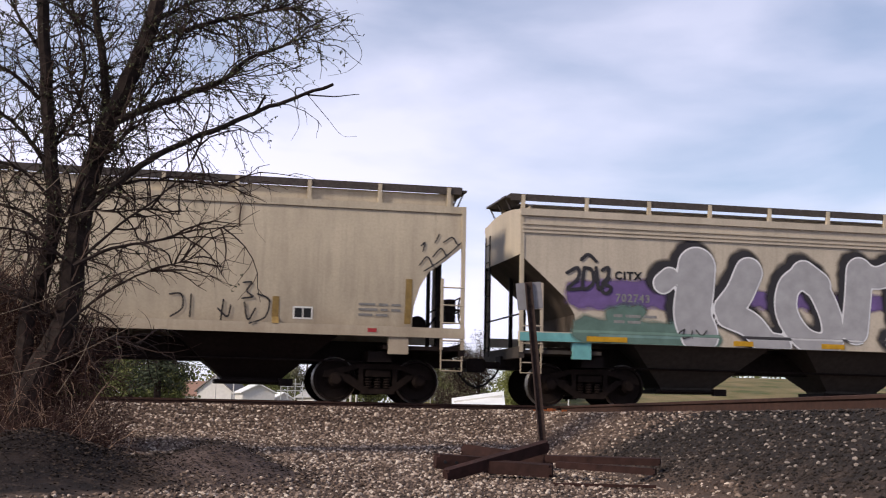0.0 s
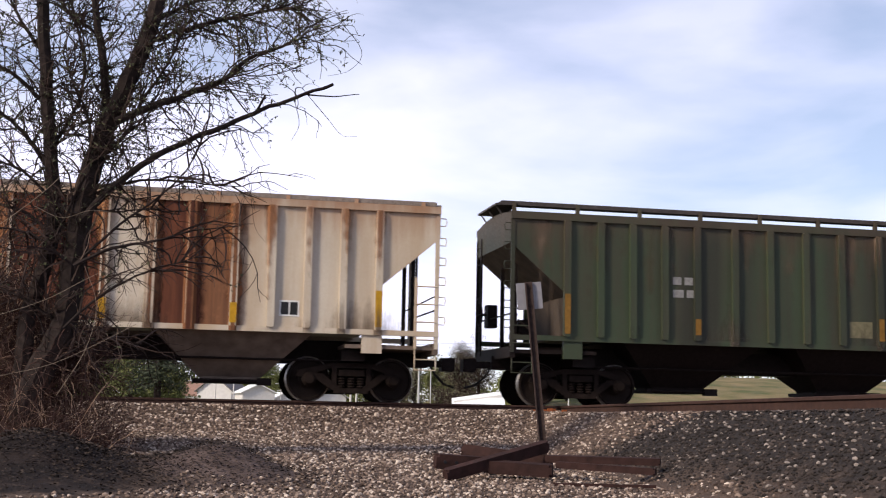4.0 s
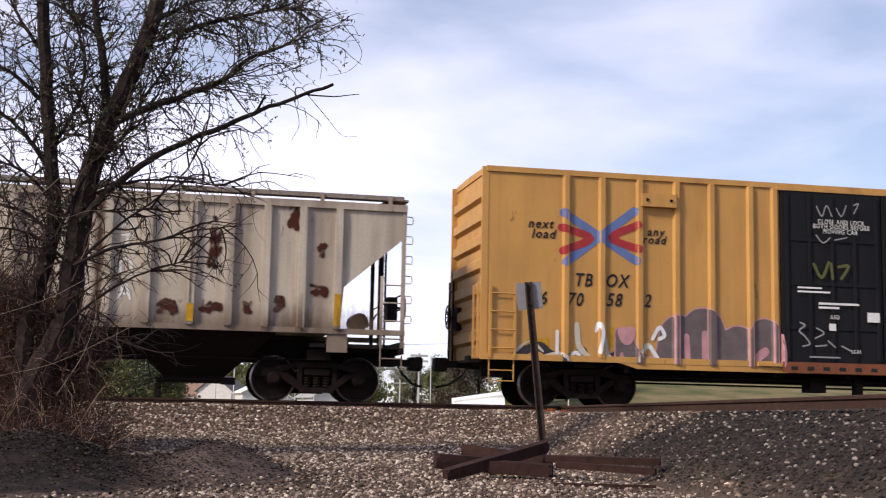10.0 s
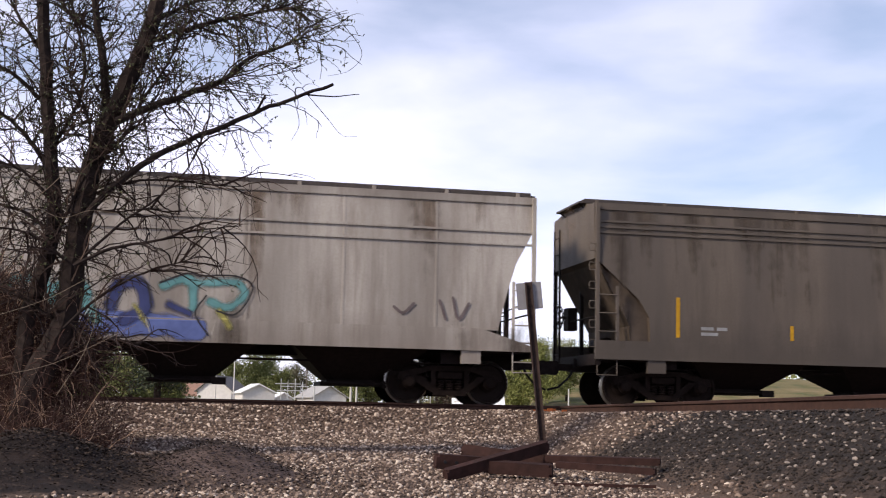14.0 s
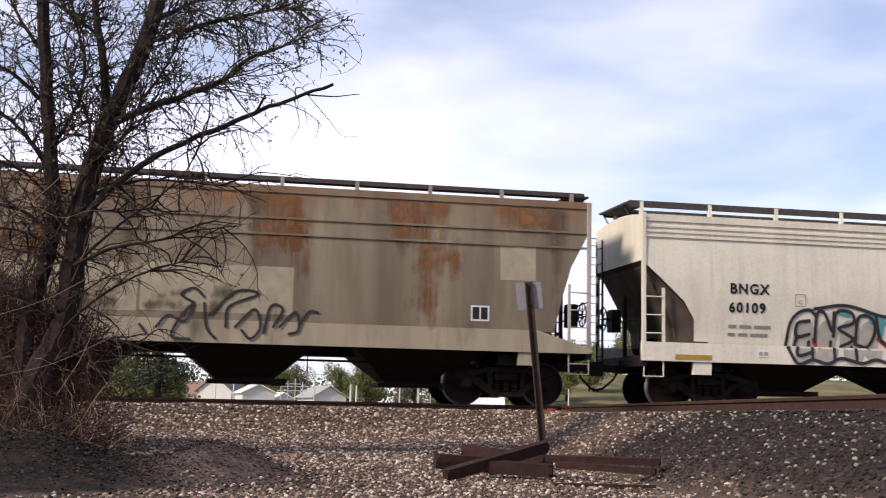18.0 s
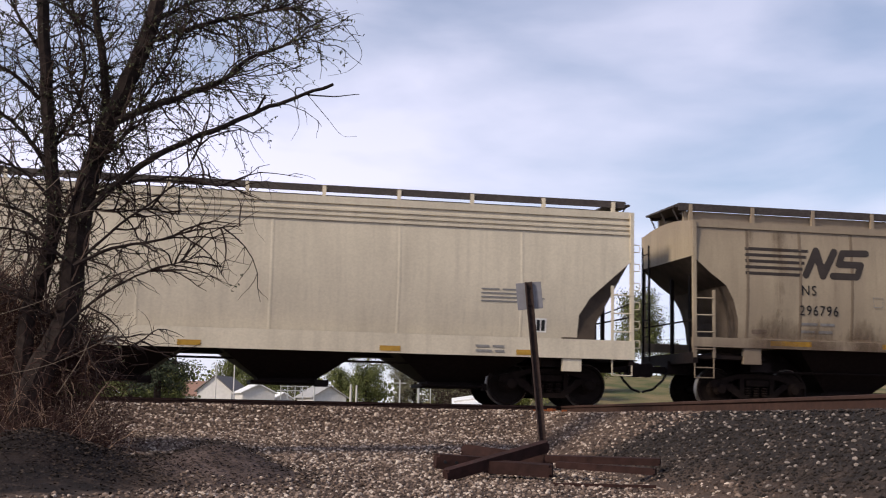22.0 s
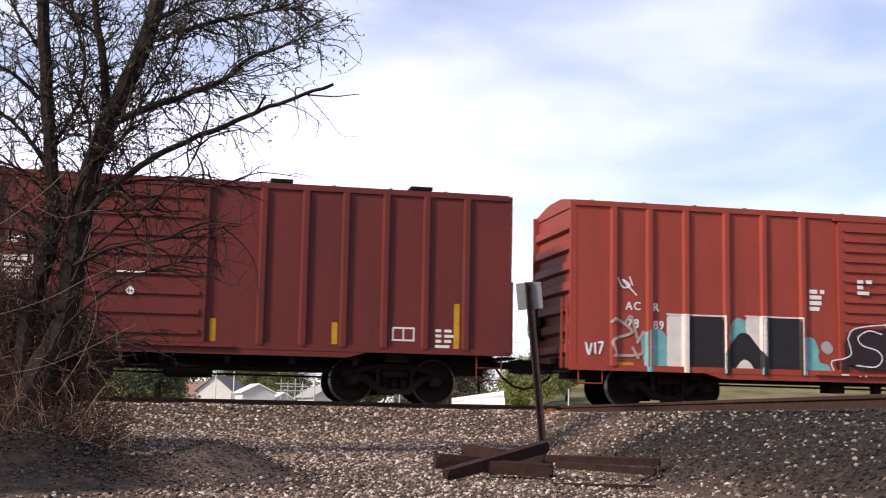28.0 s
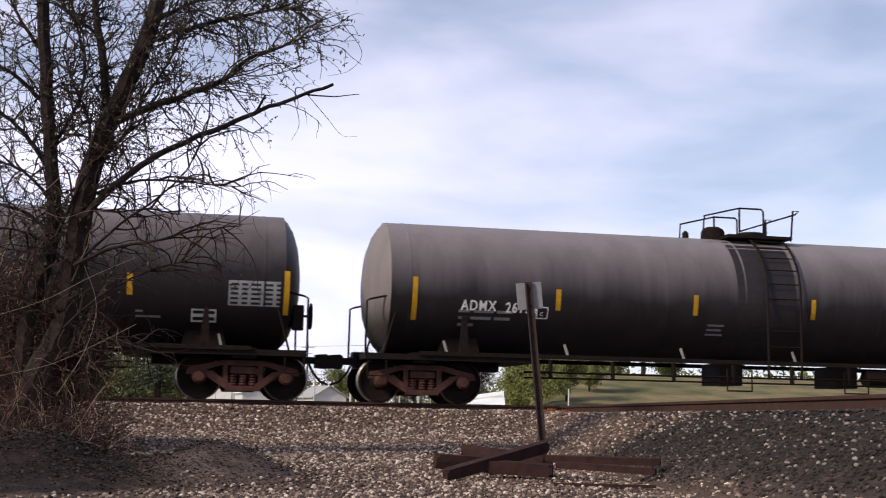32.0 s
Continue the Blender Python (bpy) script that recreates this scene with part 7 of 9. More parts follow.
side_b.bubble([
    ([(-4.96, 2.85), (-5.11, 2.72)], 0.42), ([(-4.32, 3.11), (-4.36, 2.64), (-4.42, 2.05), (-4.27, 1.62)], 0.85), ([(-3.08, 3.05), (-3.31, 2.56), (-3.59, 2.20)], 0.62), ([(-3.58, 2.08), (-3.05, 1.87), (-2.68, 1.47), (-2.38, 1.40)], 0.55),
    ([(-1.74, 3.05), (-2.12, 2.73), (-2.16, 2.14), (-1.73, 1.58), (-1.13, 1.52), (-1.08, 2.06), (-1.40, 2.76), (-1.74, 3.05)], 0.50), ([(-1.74, 3.05), (-1.40, 2.82)], 0.6),
    ([(-0.36, 3.17), (-0.41, 2.56), (-0.50, 1.84)], 0.62), ([(-0.36, 3.17), (0.08, 3.05), (0.57, 3.24)], 0.48), ([(0.60, 3.21), (0.68, 2.49), (0.78, 1.76)], 0.55), ([(0.46, 1.57), (1.41, 1.54)], 0.35), ([(1.21, 2.08), (1.46, 1.67)], 0.42),
    ([(2.10, 3.16), (2.04, 2.42), (2.11, 1.81), (2.48, 1.58)], 0.62), ([(2.10, 3.16), (2.62, 3.06), (3.27, 3.21)], 0.50), ([(2.23, 2.33), (3.14, 2.52)], 0.30), ([(2.48, 1.60), (3.27, 1.91), (3.79, 2.18), (4.18, 2.25)], 0.50), ([(3.91, 2.12), (3.98, 1.75)], 0.5)],
    S_SILVER, S_SILVER_EDGE, S_SHADOW, drop=0.24, label="large silver bubble letters with dark shadows")
side_b.outline([[(-4.76, 1.63), (-4.62, 1.72), (-4.67, 1.52), (-4.50, 1.58)], [(-4.44, 1.70), (-4.46, 1.53)], [(-4.35, 1.71), (-4.21, 1.59), (-4.10, 1.71)]], S_DARK, 0.03, lift=0.03)
side_b.outline([[(-7.32, 2.86), (-7.08, 2.98), (-7.07, 2.75), (-7.30, 2.51), (-6.99, 2.53)], [(-6.93, 2.99), (-6.96, 2.53), (-6.73, 2.65), (-6.76, 2.94), (-6.93, 2.99)], [(-6.66, 3.00), (-6.61, 2.54)], [(-6.52, 2.95), (-6.38, 3.01), (-6.40, 2.78), (-6.51, 2.66), (-6.32, 2.58), (-6.41, 2.44), (-6.54, 2.54), (-6.36, 2.78)],
                [(-7.00, 3.16), (-6.84, 3.28), (-6.66, 3.14)]], S_DARK, 0.075)
side_b.outline([[(4.12, 3.19), (3.79, 3.11), (3.86, 2.74), (4.19, 2.75)], [(3.82, 2.92), (4.07, 2.97)], [(4.32, 3.13), (4.34, 2.69), (4.61, 2.83), (4.55, 3.12), (4.32, 3.13)], [(4.91, 3.06), (4.71, 3.00), (4.85, 2.84), (4.69, 2.65)], [(4.98, 2.97), (5.05, 2.72), (5.14, 2.92)]], S_DARK, 0.075)
side_b.print_lines(5.25, 2.72, [[1.5], [0.9]], 0.03, 0.12, M_GREYMARK)
for x0, x1, y in ((-6.88, -5.96, 1), (-3.48, -3.01, 1), (-1.36, -0.79, 1), (1.12, 1.57, 1), (3.23, 3.79, 1), (6.12, 7.16, 1)):
    side_b.patch(x0, x1, 1.39, 1.50, M_YELLOW, "reflector", lift=0.022)
for s in (-1, 1):
    side_b.patch(*sorted((s * (hb - 0.01), s * (hb - 1.9))), 1.365, 1.55, S_AQUA, "sill_paint", lift=0.006)
side_b.patch(3.0, hb - 1.9, 1.50, 1.555, S_TEAL_SOLID, "sill_paint", lift=0.010)
side_b.patch(-6.6, -4.5, 1.50, 1.555, S_TEAL_SOLID, "sill_paint", lift=0.010)
for ob in [o for o in car_b.children if o.name.startswith("jacking_pad")]:
    ob.data.materials[0] = S_AQUA

side_c = Side(car_c, surf_flat(1.55))
S_SHEET = streaked("rusted_sheet", (0.055, 0.018, 0.012), (0.15, 0.052, 0.026), 0.97, 0.5, 1)
S_BROWN = streaked("brown_rust_wash", (0.13, 0.05, 0.025), (0.27, 0.115, 0.05), 0.8, 0.9, 2)
S_RUN = streaked("orange_rust_run", (0.22, 0.085, 0.035), (0.36, 0.17, 0.075), 0.65, 0.8, 3)
S_SOOT = streaked("soot_run", (0.045, 0.034, 0.028), (0.11, 0.085, 0.065), 0.6, 0.9, 4)
S_GRIME = streaked("brown_grime_run", (0.10, 0.066, 0.045), (0.18, 0.125, 0.085), 0.6, 0.9, 5)
S_CHALK = streaked("chalked_cream_paint", (0.27, 0.22, 0.17), (0.44, 0.385, 0.31), 0.95, 0.8, 6)


def wash(side, runs, mat, lift, soft=0.3, ceil=4.0, name="rust_patch", label="", cell=0.07):
    """Rust, soot or chalked paint in upright runs (x, width, top, bottom), with ragged soft edges."""
    coat = Side(side.car, side.surf)
    coat.ceil, coat.soft = ceil, soft
    return coat.spray([([(x, z1), (x, z0)], w) for x, w, z1, z0 in runs], mat, lift, cell, 0.03, name, label)


def thinning(x, w, z1, z0):
    """One run that narrows towards its lower (or upper) tip."""
    return [(x, w * k, z1 + (z0 - z1) * a, z1 + (z0 - z1) * b) for k, a, b in ((1.0, 0.0, 0.3), (0.82, 0.3, 0.5), (0.62, 0.5, 0.68), (0.44, 0.68, 0.84), (0.28, 0.84, 1.0))]


def runs_down(side, half, count, seed, mat, lift, top=4.1, ceil=4.0, wide=(0.25, 0.8), low=(1.6, 3.4), name="stain", soft=0.5):
    r = random.Random(seed)
    return wash(side, [q for _ in range(count) for q in thinning(r.uniform(-half + 0.6, half - 0.6), r.uniform(*wide), top + 0.3, r.uniform(*low))], mat, lift, soft, ceil, name)


def sill_soot(side, half, count, seed, mat, lift, base, high=0.5):
    """Splashed dirt along the foot of a side."""
    r = random.Random(seed)
    return wash(side, [q for _ in range(count) for q in thinning(r.uniform(-half + 1.0, half - 1.0), r.uniform(0.5, 1.6), base - 0.4, base + r.uniform(0.3, 0.3 + high))], mat, lift, 0.9, 4.0, "stain")


coat_c = Side(car_c, surf_flat(1.55, RIBS_C, half_rib=0.06))
wash(coat_c, [((a + b) / 2, b - a, 5.0, z0) for a, b, z0 in ((-4.05, -1.60, 0.8), (-0.80, 1.67, 0.8), (2.18, 4.36, 0.8), (-1.96, -0.86, 3.2), (-8.05, -6.88, 2.6))], S_BROWN, 0.005, 0.35)
wash(coat_c, [((a + b) / 2, b - a, 5.0, 0.6) for a, b in ((-3.92, -1.84), (-0.42, 0.77), (0.84, 1.41), (2.47, 3.49))], S_SHEET, 0.009, 0.22, label="dark brown rusted panels")
rc = random.Random(12)
wash(coat_c, [q for i, x in enumerate(RIBS_C) if i not in (5, 9, 12) for q in thinning(x + rc.uniform(-0.14, 0.10), rc.uniform(0.2, 0.4), 4.3, rc.uniform(1.8, 3.4))], S_RUN, 0.013, 0.16, cell=0.045)
sill_soot(coat_c, hc, 16, 5, S_GRIME, 0.016, 1.5, 0.4)
for word, x in (("IF", -6.66), ("RX", -6.01), ("800", -5.32), ("679", -4.54)):
    side_c.words(word, x, 2.36, 0.30, M_BLACK, 0.95, 0.008)
side_c.print_lines(-6.00, 1.90, [[0.2, 0.2], [0.4]], 0.05, 0.12, M_GREYMARK)
side_c.print_lines(-5.28, 1.87, [[0.2], [0.4]], 0.05, 0.12, M_GREYMARK)
side_c.stencil(4.98, 5.39, 1.71, 2.04)
for i, z1 in ((0, 2.45), (4, 1.95), (7, 1.95), (10, 1.95), (13, 1.95), (17, 2.3)):
    Side(car_c, surf_flat(1.635)).reflector(RIBS_C[i], 1.54, z1, 0.14)

side_d = Side(car_d, surf_flat(1.55))
for i, z0, z1 in ((0, 1.54, 2.4), (4, 1.6, 1.95), (9, 1.6, 2.1), (15, 1.6, 2.2)):
    Side(car_d, surf_flat(1.635)).reflector(RIBS_D[i], z0, z1, 0.13, plain("dull_ochre_strip", (0.22, 0.11, 0.02), 0.7) if "dull_ochre_strip" not in bpy.data.materials else bpy.data.materials["dull_ochre_strip"])
for x0, x1 in ((4.02, 4.47), (4.84, 5.29)):
    side_d.outline([[(x0, 1.85), (x0, 1.62), (x1, 1.62), (x1, 1.85)]], M_WHITE, 0.03, lift=0.006)
side_d.print_lines(-4.62, 2.70, [[0.2, 0.2], [0.25, 0.2]], 0.17, 0.28, M_GREYMARK)
side_d.print_lines(6.31, 2.09, [[0.25, 0.15], [0.3]], 0.05, 0.11, M_GREYMARK)
side_d.patch(-0.37, 0.20, 1.66, 2.03, plain("tan_patch", (0.16, 0.14, 0.08), 0.7), "paint_patch")

side_e = Side(car_e, surf_flat(1.55))
re_ = random.Random(8)
wash(side_e, [((a + b) / 2 + re_.uniform(-0.05, 0.05), (b - a) * re_.uniform(0.65, 1.0), re_.uniform(3.3, 4.0), re_.uniform(1.6, 2.1)) for a, b in zip(RIBS_E, RIBS_E[1:]) if re_.random() < 0.85], S_CHALK, 0.003, 0.42, 3.9, "worn_paint", "paler chalked paint between the ribs")
for x0, x1 in ((-6.15, -5.59), (-5.41, -4.85)):
    side_e.patch(x0, x1, 1.65, 2.35, M_WHITE, "number_panel", "white patch behind the car number", lift=0.006)
for word, x, z in (("AT", -6.05, 2.06), ("GX", -5.31, 2.06), ("76", -6.05, 1.74), ("372", -5.38, 1.74)):
    Side(car_e, side_e.surf, 0.018).words(word, x, z, 0.30, M_BLACK, 0.78, 0.004)
for x0, x1, y0, y1 in ((-4.69, -4.48, 1.71, 1.99),):
    side_e.patch(x0, x1, y0, y1, M_BLACK, "inspection_block")
side_e.stencil(3.25, 3.69, 1.66, 2.00)
side_e.patch(4.16, 4.53, 1.67, 1.99, S_MAUVE, "inspection_block")
for i, z1 in ((0, 2.35), (4, 2.0), (7, 1.85), (10, 1.85), (13, 1.9), (17, 2.35)):
    Side(car_e, surf_flat(1.635)).reflector(RIBS_E[i], 1.54, z1, 0.14)

side_f = Side(car_f, surf_flat(1.55))
coat_f = Side(car_f, side_f.surf)
coat_f.soft = 0.05
zf = [3.39, 2.97, 2.45, 1.95]
xf = 2.67
W = 0.05
side_f.spray([([(xf - 0.11, zf[0]), (xf + 0.11, zf[0] + 0.3)], W), ([(xf - 0.11, zf[0] + 0.3), (xf + 0.11, zf[0])], W), ([(xf - 0.11, zf[1] + 0.27), (xf + 0.11, zf[1] + 0.27)], W), ([(xf, zf[1] + 0.27), (xf, zf[1])], W),
              ([(xf - 0.1, zf[2]), (xf - 0.1, zf[2] + 0.27), (xf + 0.05, zf[2] + 0.27), (xf + 0.1, zf[2] + 0.2), (xf + 0.1, zf[2])], W), ([(xf - 0.11, zf[3]), (xf, zf[3] + 0.3), (xf + 0.11, zf[3])], W),
              ([(xf - 0.06, zf[3] + 0.1), (xf + 0.06, zf[3] + 0.1)], W)], M_WHITE, 0.012, 0.025, 0, "white_emblem")
for ch, x in (("7", -6.09), ("6", -5.80), ("35", -5.25), ("7", -4.45)):
    side_f.words(ch, x, 1.64, 0.30, M_BLACK, 0.8, 0.004)
side_f.print_lines(-3.72, 1.84, [[0.15, 0.12], [0.12, 0.12]], 0.05, 0.12, M_GREYMARK)
side_f.print_lines(-0.25, 2.06, [[0.35], [0.3], [0.4]], 0.05, 0.11, M_GREYMARK)
side_f.outline([[(-0.94, 2.15), (-0.78, 2.04), (-0.92, 1.89), (-1.08, 2.03), (-0.94, 2.15)]], M_GREYMARK, 0.07, lift=0.006)
rp = random.Random(4)
for cx, cz, rx, rz in ((-1.81, 3.75, 0.22, 0.2), (1.94, 3.61, 0.18, 0.35), (4.42, 3.16, 0.12, 0.55), (5.98, 3.74, 0.08, 0.25), (3.52, 1.83, 0.2, 0.15), (4.36, 1.86, 0.22, 0.14), (6.56, 2.25, 0.15, 0.12),
                       (0.92, 2.04, 0.15, 0.12), (5.09, 1.88, 0.1, 0.12), (5.75, 1.97, 0.08, 0.15), (6.61, 3.13, 0.06, 0.14), (-4.94, 3.57, 0.08, 0.15)):
    coat_f.spray([([(cx + rp.uniform(-rx, rx), cz + rp.uniform(-rz, rz)), (cx + rp.uniform(-rx, rx), cz + rp.uniform(-rz, rz))], rp.uniform(0.06, 0.15)) for _ in range(9)], S_BLISTER, 0.014, 0.025, 0.03, "rust_patch")
for i, z1 in ((0, 2.35), (4, 2.0), (7, 1.95), (10, 1.9), (13, 1.9), (17, 2.2)):
    Side(car_f, surf_flat(1.635)).reflector(RIBS_F[i], 1.54, z1, 0.14)

side_g = Side(car_g, surf_box(1.52, RIBS_G, ((-2.57, 2.44),)))
flat_g = Side(car_g, surf_flat(1.52))
door_g = Side(car_g, surf_flat(1.655))
side_g.slant, flat_g.slant = 0.25, 0.25
flat_g.words("next", -8.47, 3.82, 0.28, M_BLACK, 0.95, 0.004)
flat_g.words("load", -8.39, 3.60, 0.28, M_BLACK, 0.95, 0.004)
flat_g.words("any", -5.74, 3.77, 0.26, M_BLACK, 0.95, 0.004)
flat_g.words("road", -5.85, 3.59, 0.26, M_BLACK, 0.95, 0.004)
side_g.spray([([(-7.66, 4.18), (-6.00, 3.19)], 0.19), ([(-6.04, 4.29), (-7.60, 3.10)], 0.19)], S_EMBLEM, 0.006, 0.04, 0, "emblem_stripe")
side_g.spray([([(-7.71, 3.85), (-7.05, 3.64), (-7.68, 3.34)], 0.17)], S_RED, 0.010, 0.04, 0, "emblem_stripe")
side_g.spray([([(-5.96, 3.99), (-6.56, 3.68), (-5.94, 3.45)], 0.17)], S_RED, 0.010, 0.04, 0, "emblem_stripe")
flat_g.patch(-2.6, 6.9, 0.84, 1.08, P_G_RUST, "rusted_sill", "rusty worn sill under the doors", lift=0.135)
for k in range(24):     # oblong drain slots
    flat_g.patch(-2.4 + 0.39 * k, -2.24 + 0.39 * k, 0.90, 0.98, M_BLACK, "drain_slot", lift=0.141)
for x0, x1, z0, z1 in ((-5.90, -5.10, 4.40, 4.69), (5.22, 6.02, 4.38, 4.66)):
    bm = bmesh.new()
    box(bm, x0, x1, -1.66, -1.50, z0, z1)
    bmesh.ops.bevel(bm, geom=bm.edges[:], offset=0.015, segments=1)
    stop = part("door_stop", bm, P_G, car_g, "ochre steel door stop bracket")
    for x in (x0 + 0.12, x1 - 0.12):
        bm = bmesh.new()
        lathe(bm, [(0.035, -1.685), (0.035, -1.65)], 8, "y", (x, 0, (z0 + z1) / 2))
        part("bolt", bm, M_STEEL, stop)
side_g.spray([([(-8.7, 1.05), (-8.2, 1.25), (-7.7, 0.98), (-7.2, 1.15)], 0.20), ([(-6.6, 1.0), (-6.15, 1.22), (-5.7, 0.95)], 0.24)], S_DARK, 0.008, 0.04, 0.02)
side_g.spray([([(-8.75, 1.12), (-8.4, 1.36), (-8.1, 1.15)], 0.05), ([(-7.35, 1.75), (-7.30, 1.30), (-7.05, 1.02)], 0.12), ([(-6.75, 1.60), (-6.60, 1.05), (-6.2, 0.98)], 0.09), ([(-5.95, 1.02), (-5.72, 1.35), (-5.5, 1.02)], 0.10), ([(-8.2, 1.0), (-7.8, 1.12), (-7.5, 1.0)], 0.07)], S_CREAM, 0.013, 0.03, 0.01)
for word, x, z, in (("TB", -7.42, 2.59), ("OX", -6.71, 2.60), ("6", -8.20, 2.16), ("70", -7.58, 2.16), ("58", -6.69, 2.18), ("2", -5.82, 2.19)):
    flat_g.words(word, x, z, 0.40, M_BLACK, 0.8, 0.006)
side_g.patch(5.80, 8.35, 3.73, 4.33, M_BLACK, "emblem_panel", "black panel with a white emblem", lift=0.006)
z_hi, z_lo = 4.22, 3.84
for k, (xa, xb) in enumerate(((5.93, 6.58), (6.68, 7.34))):
    side_g.spray([([(xa, z_hi), (xb, z_hi)], 0.11), ([((xa + xb) / 2 + 0.04, z_hi - 0.02), ((xa + xb) / 2 - 0.05, z_lo)], 0.16)], M_WHITE, 0.012, 0.035, 0, "emblem")
side_g.spray([([(7.42, 4.27), (8.15, 3.84)], 0.15), ([(8.19, 4.31), (7.41, 3.81)], 0.15)], M_WHITE, 0.012, 0.035, 0, "emblem")
side_g.words("Railcar Pooling", 5.44, 3.23, 0.40, M_BLACK, 1.02, 0.006)
side_g.words("Experts", 6.26, 2.68, 0.38, M_BLACK, 1.06, 0.006)
side_g.print_lines(6.21, 2.10, [[0.45, 0.65, 0.4]], 0.22, 0.2, M_BLACK)
door_g.words("CLOSE AND LOCK", -1.70, 4.22, 0.15, M_WHITE, 0.8)
door_g.words("BOTH DOORS BEFORE", -1.82, 4.11, 0.15, M_WHITE, 0.8)
door_g.words("MOVING CAR", -1.57, 4.00, 0.15, M_WHITE, 0.8)
door_g.print_lines(-2.22, 2.73, [[0.6], [0.8]], 0.04, 0.09, M_WHITE)
door_g.print_lines(0.22, 2.69, [[0.35], [0.3]], 0.04, 0.08, M_WHITE)
door_g.print_lines(1.46, 2.74, [[0.6], [0.65], [0.5]], 0.04, 0.08, M_WHITE)
door_g.print_lines(-1.71, 2.38, [[1.0], [0.5]], 0.05, 0.09, M_WHITE)
door_g.print_lines(1.23, 2.41, [[0.45], [0.3]], 0.05, 0.09, M_WHITE)
door_g.patch(-0.51, -0.20, 2.02, 2.24, M_WHITE, "door_label")
door_g.patch(-1.46, -1.29, 1.80, 1.96, M_WHITE, "door_label")
door_g.words("SEAL", -0.93, 1.30, 0.12, M_WHITE, 0.9)
door_g.words("SEAL", 1.54, 1.29, 0.12, M_WHITE, 0.9)
door_g.words("ASD", -1.44, 2.06, 0.13, M_WHITE, 0.9)
S_GREYTAG = sprayed("faint_grey_spray", (0.30, 0.30, 0.30))
S_YTAG = sprayed("faint_olive_spray", (0.11, 0.12, 0.04))
door_g.outline([[(-1.73, 4.62), (-1.60, 4.39), (-1.48, 4.64), (-1.35, 4.40)], [(-1.24, 4.59), (-1.11, 4.41), (-0.99, 4.66)], [(-0.80, 4.68), (-0.68, 4.72), (-0.80, 4.49)], [(-1.75, 3.95), (-1.58, 3.78), (-1.40, 3.91)], [(-1.28, 3.86), (-0.98, 3.93)], [(0.67, 4.57), (0.81, 4.15), (0.96, 4.47), (1.09, 4.10)],
                [(1.15, 4.54), (1.34, 4.24), (1.53, 4.62), (1.70, 4.01)], [(2.11, 4.59), (2.30, 4.54), (2.17, 4.28)]], S_GREYTAG, 0.03)
door_g.outline([[(-1.82, 3.29), (-1.63, 2.99), (-1.45, 3.34)], [(-1.39, 3.31), (-1.36, 2.98)], [(-1.21, 3.25), (-0.96, 3.27), (-1.14, 2.99)], [(0.72, 3.28), (1.03, 3.38), (0.84, 3.10)], [(1.09, 3.36), (1.22, 3.06), (1.54, 3.20)], [(1.54, 3.07), (1.77, 3.12)]], S_YTAG, 0.07)
door_g.outline([[(-2.18, 1.96), (-2.06, 1.90), (-2.20, 1.78), (-2.08, 1.67)], [(-2.08, 1.67), (-1.95, 1.49), (-2.13, 1.43)], [(-1.78, 1.85), (-1.60, 1.74), (-1.81, 1.62)], [(-1.81, 1.44), (-1.53, 1.47)], [(-1.50, 1.57), (-1.33, 1.43)], [(-1.17, 1.46), (-0.92, 1.35)], [(0.29, 2.23), (0.42, 1.99), (0.48, 2.21)],
                [(0.36, 1.87), (0.49, 1.63), (0.55, 1.88)], [(1.74, 1.55), (2.13, 1.44)], [(-1.95, 1.20), (-1.22, 1.20)]], S_GREYTAG, 0.035)
door_g.reflector(0.29, 1.36, 1.89, 0.10)
side_g.bubble([([(-6.41, 1.63), (-6.42, 1.01)], 0.1), ([(-6.24, 1.47), (-6.05, 1.08), (-5.59, 0.75)], 0.35), ([(-5.00, 1.57), (-5.09, 1.10), (-5.14, 0.76)], 0.9), ([(-4.43, 1.70), (-4.30, 1.24), (-4.28, 0.78)], 1.0), ([(-3.60, 1.38), (-3.59, 1.03)], 0.9), ([(-2.97, 1.64), (-2.90, 1.23), (-2.94, 0.88)], 0.75),
               ([(-5.76, 0.91), (-2.65, 0.77)], 0.35)], S_MAUVE, S_PINK, None, 0.03, label="grey and pink bubble graffiti along the sill")
side_g.spray([([(-6.30, 1.61), (-6.21, 1.47), (-6.13, 1.62)], 0.26)], S_PINK, 0.02, 0.04)
side_g.spray([([(-4.83, 1.57), (-4.80, 1.00)], 0.14), ([(-4.40, 1.65), (-4.40, 0.95)], 0.14), ([(-3.13, 1.16), (-2.96, 1.29)], 0.2)], S_PINK, 0.02, 0.05)
side_g.outline([[(-6.91, 1.62), (-6.86, 1.79), (-6.77, 1.62), (-6.83, 1.16)], [(-7.59, 0.92), (-7.38, 1.15), (-7.21, 0.98)], [(-7.79, 1.59), (-7.79, 1.13)], [(-5.62, 1.49), (-5.46, 1.75), (-5.34, 1.58), (-5.47, 1.49)], [(-5.67, 1.32), (-5.43, 0.98), (-5.25, 0.76)]], S_SILVER_EDGE, 0.08, 0.04)
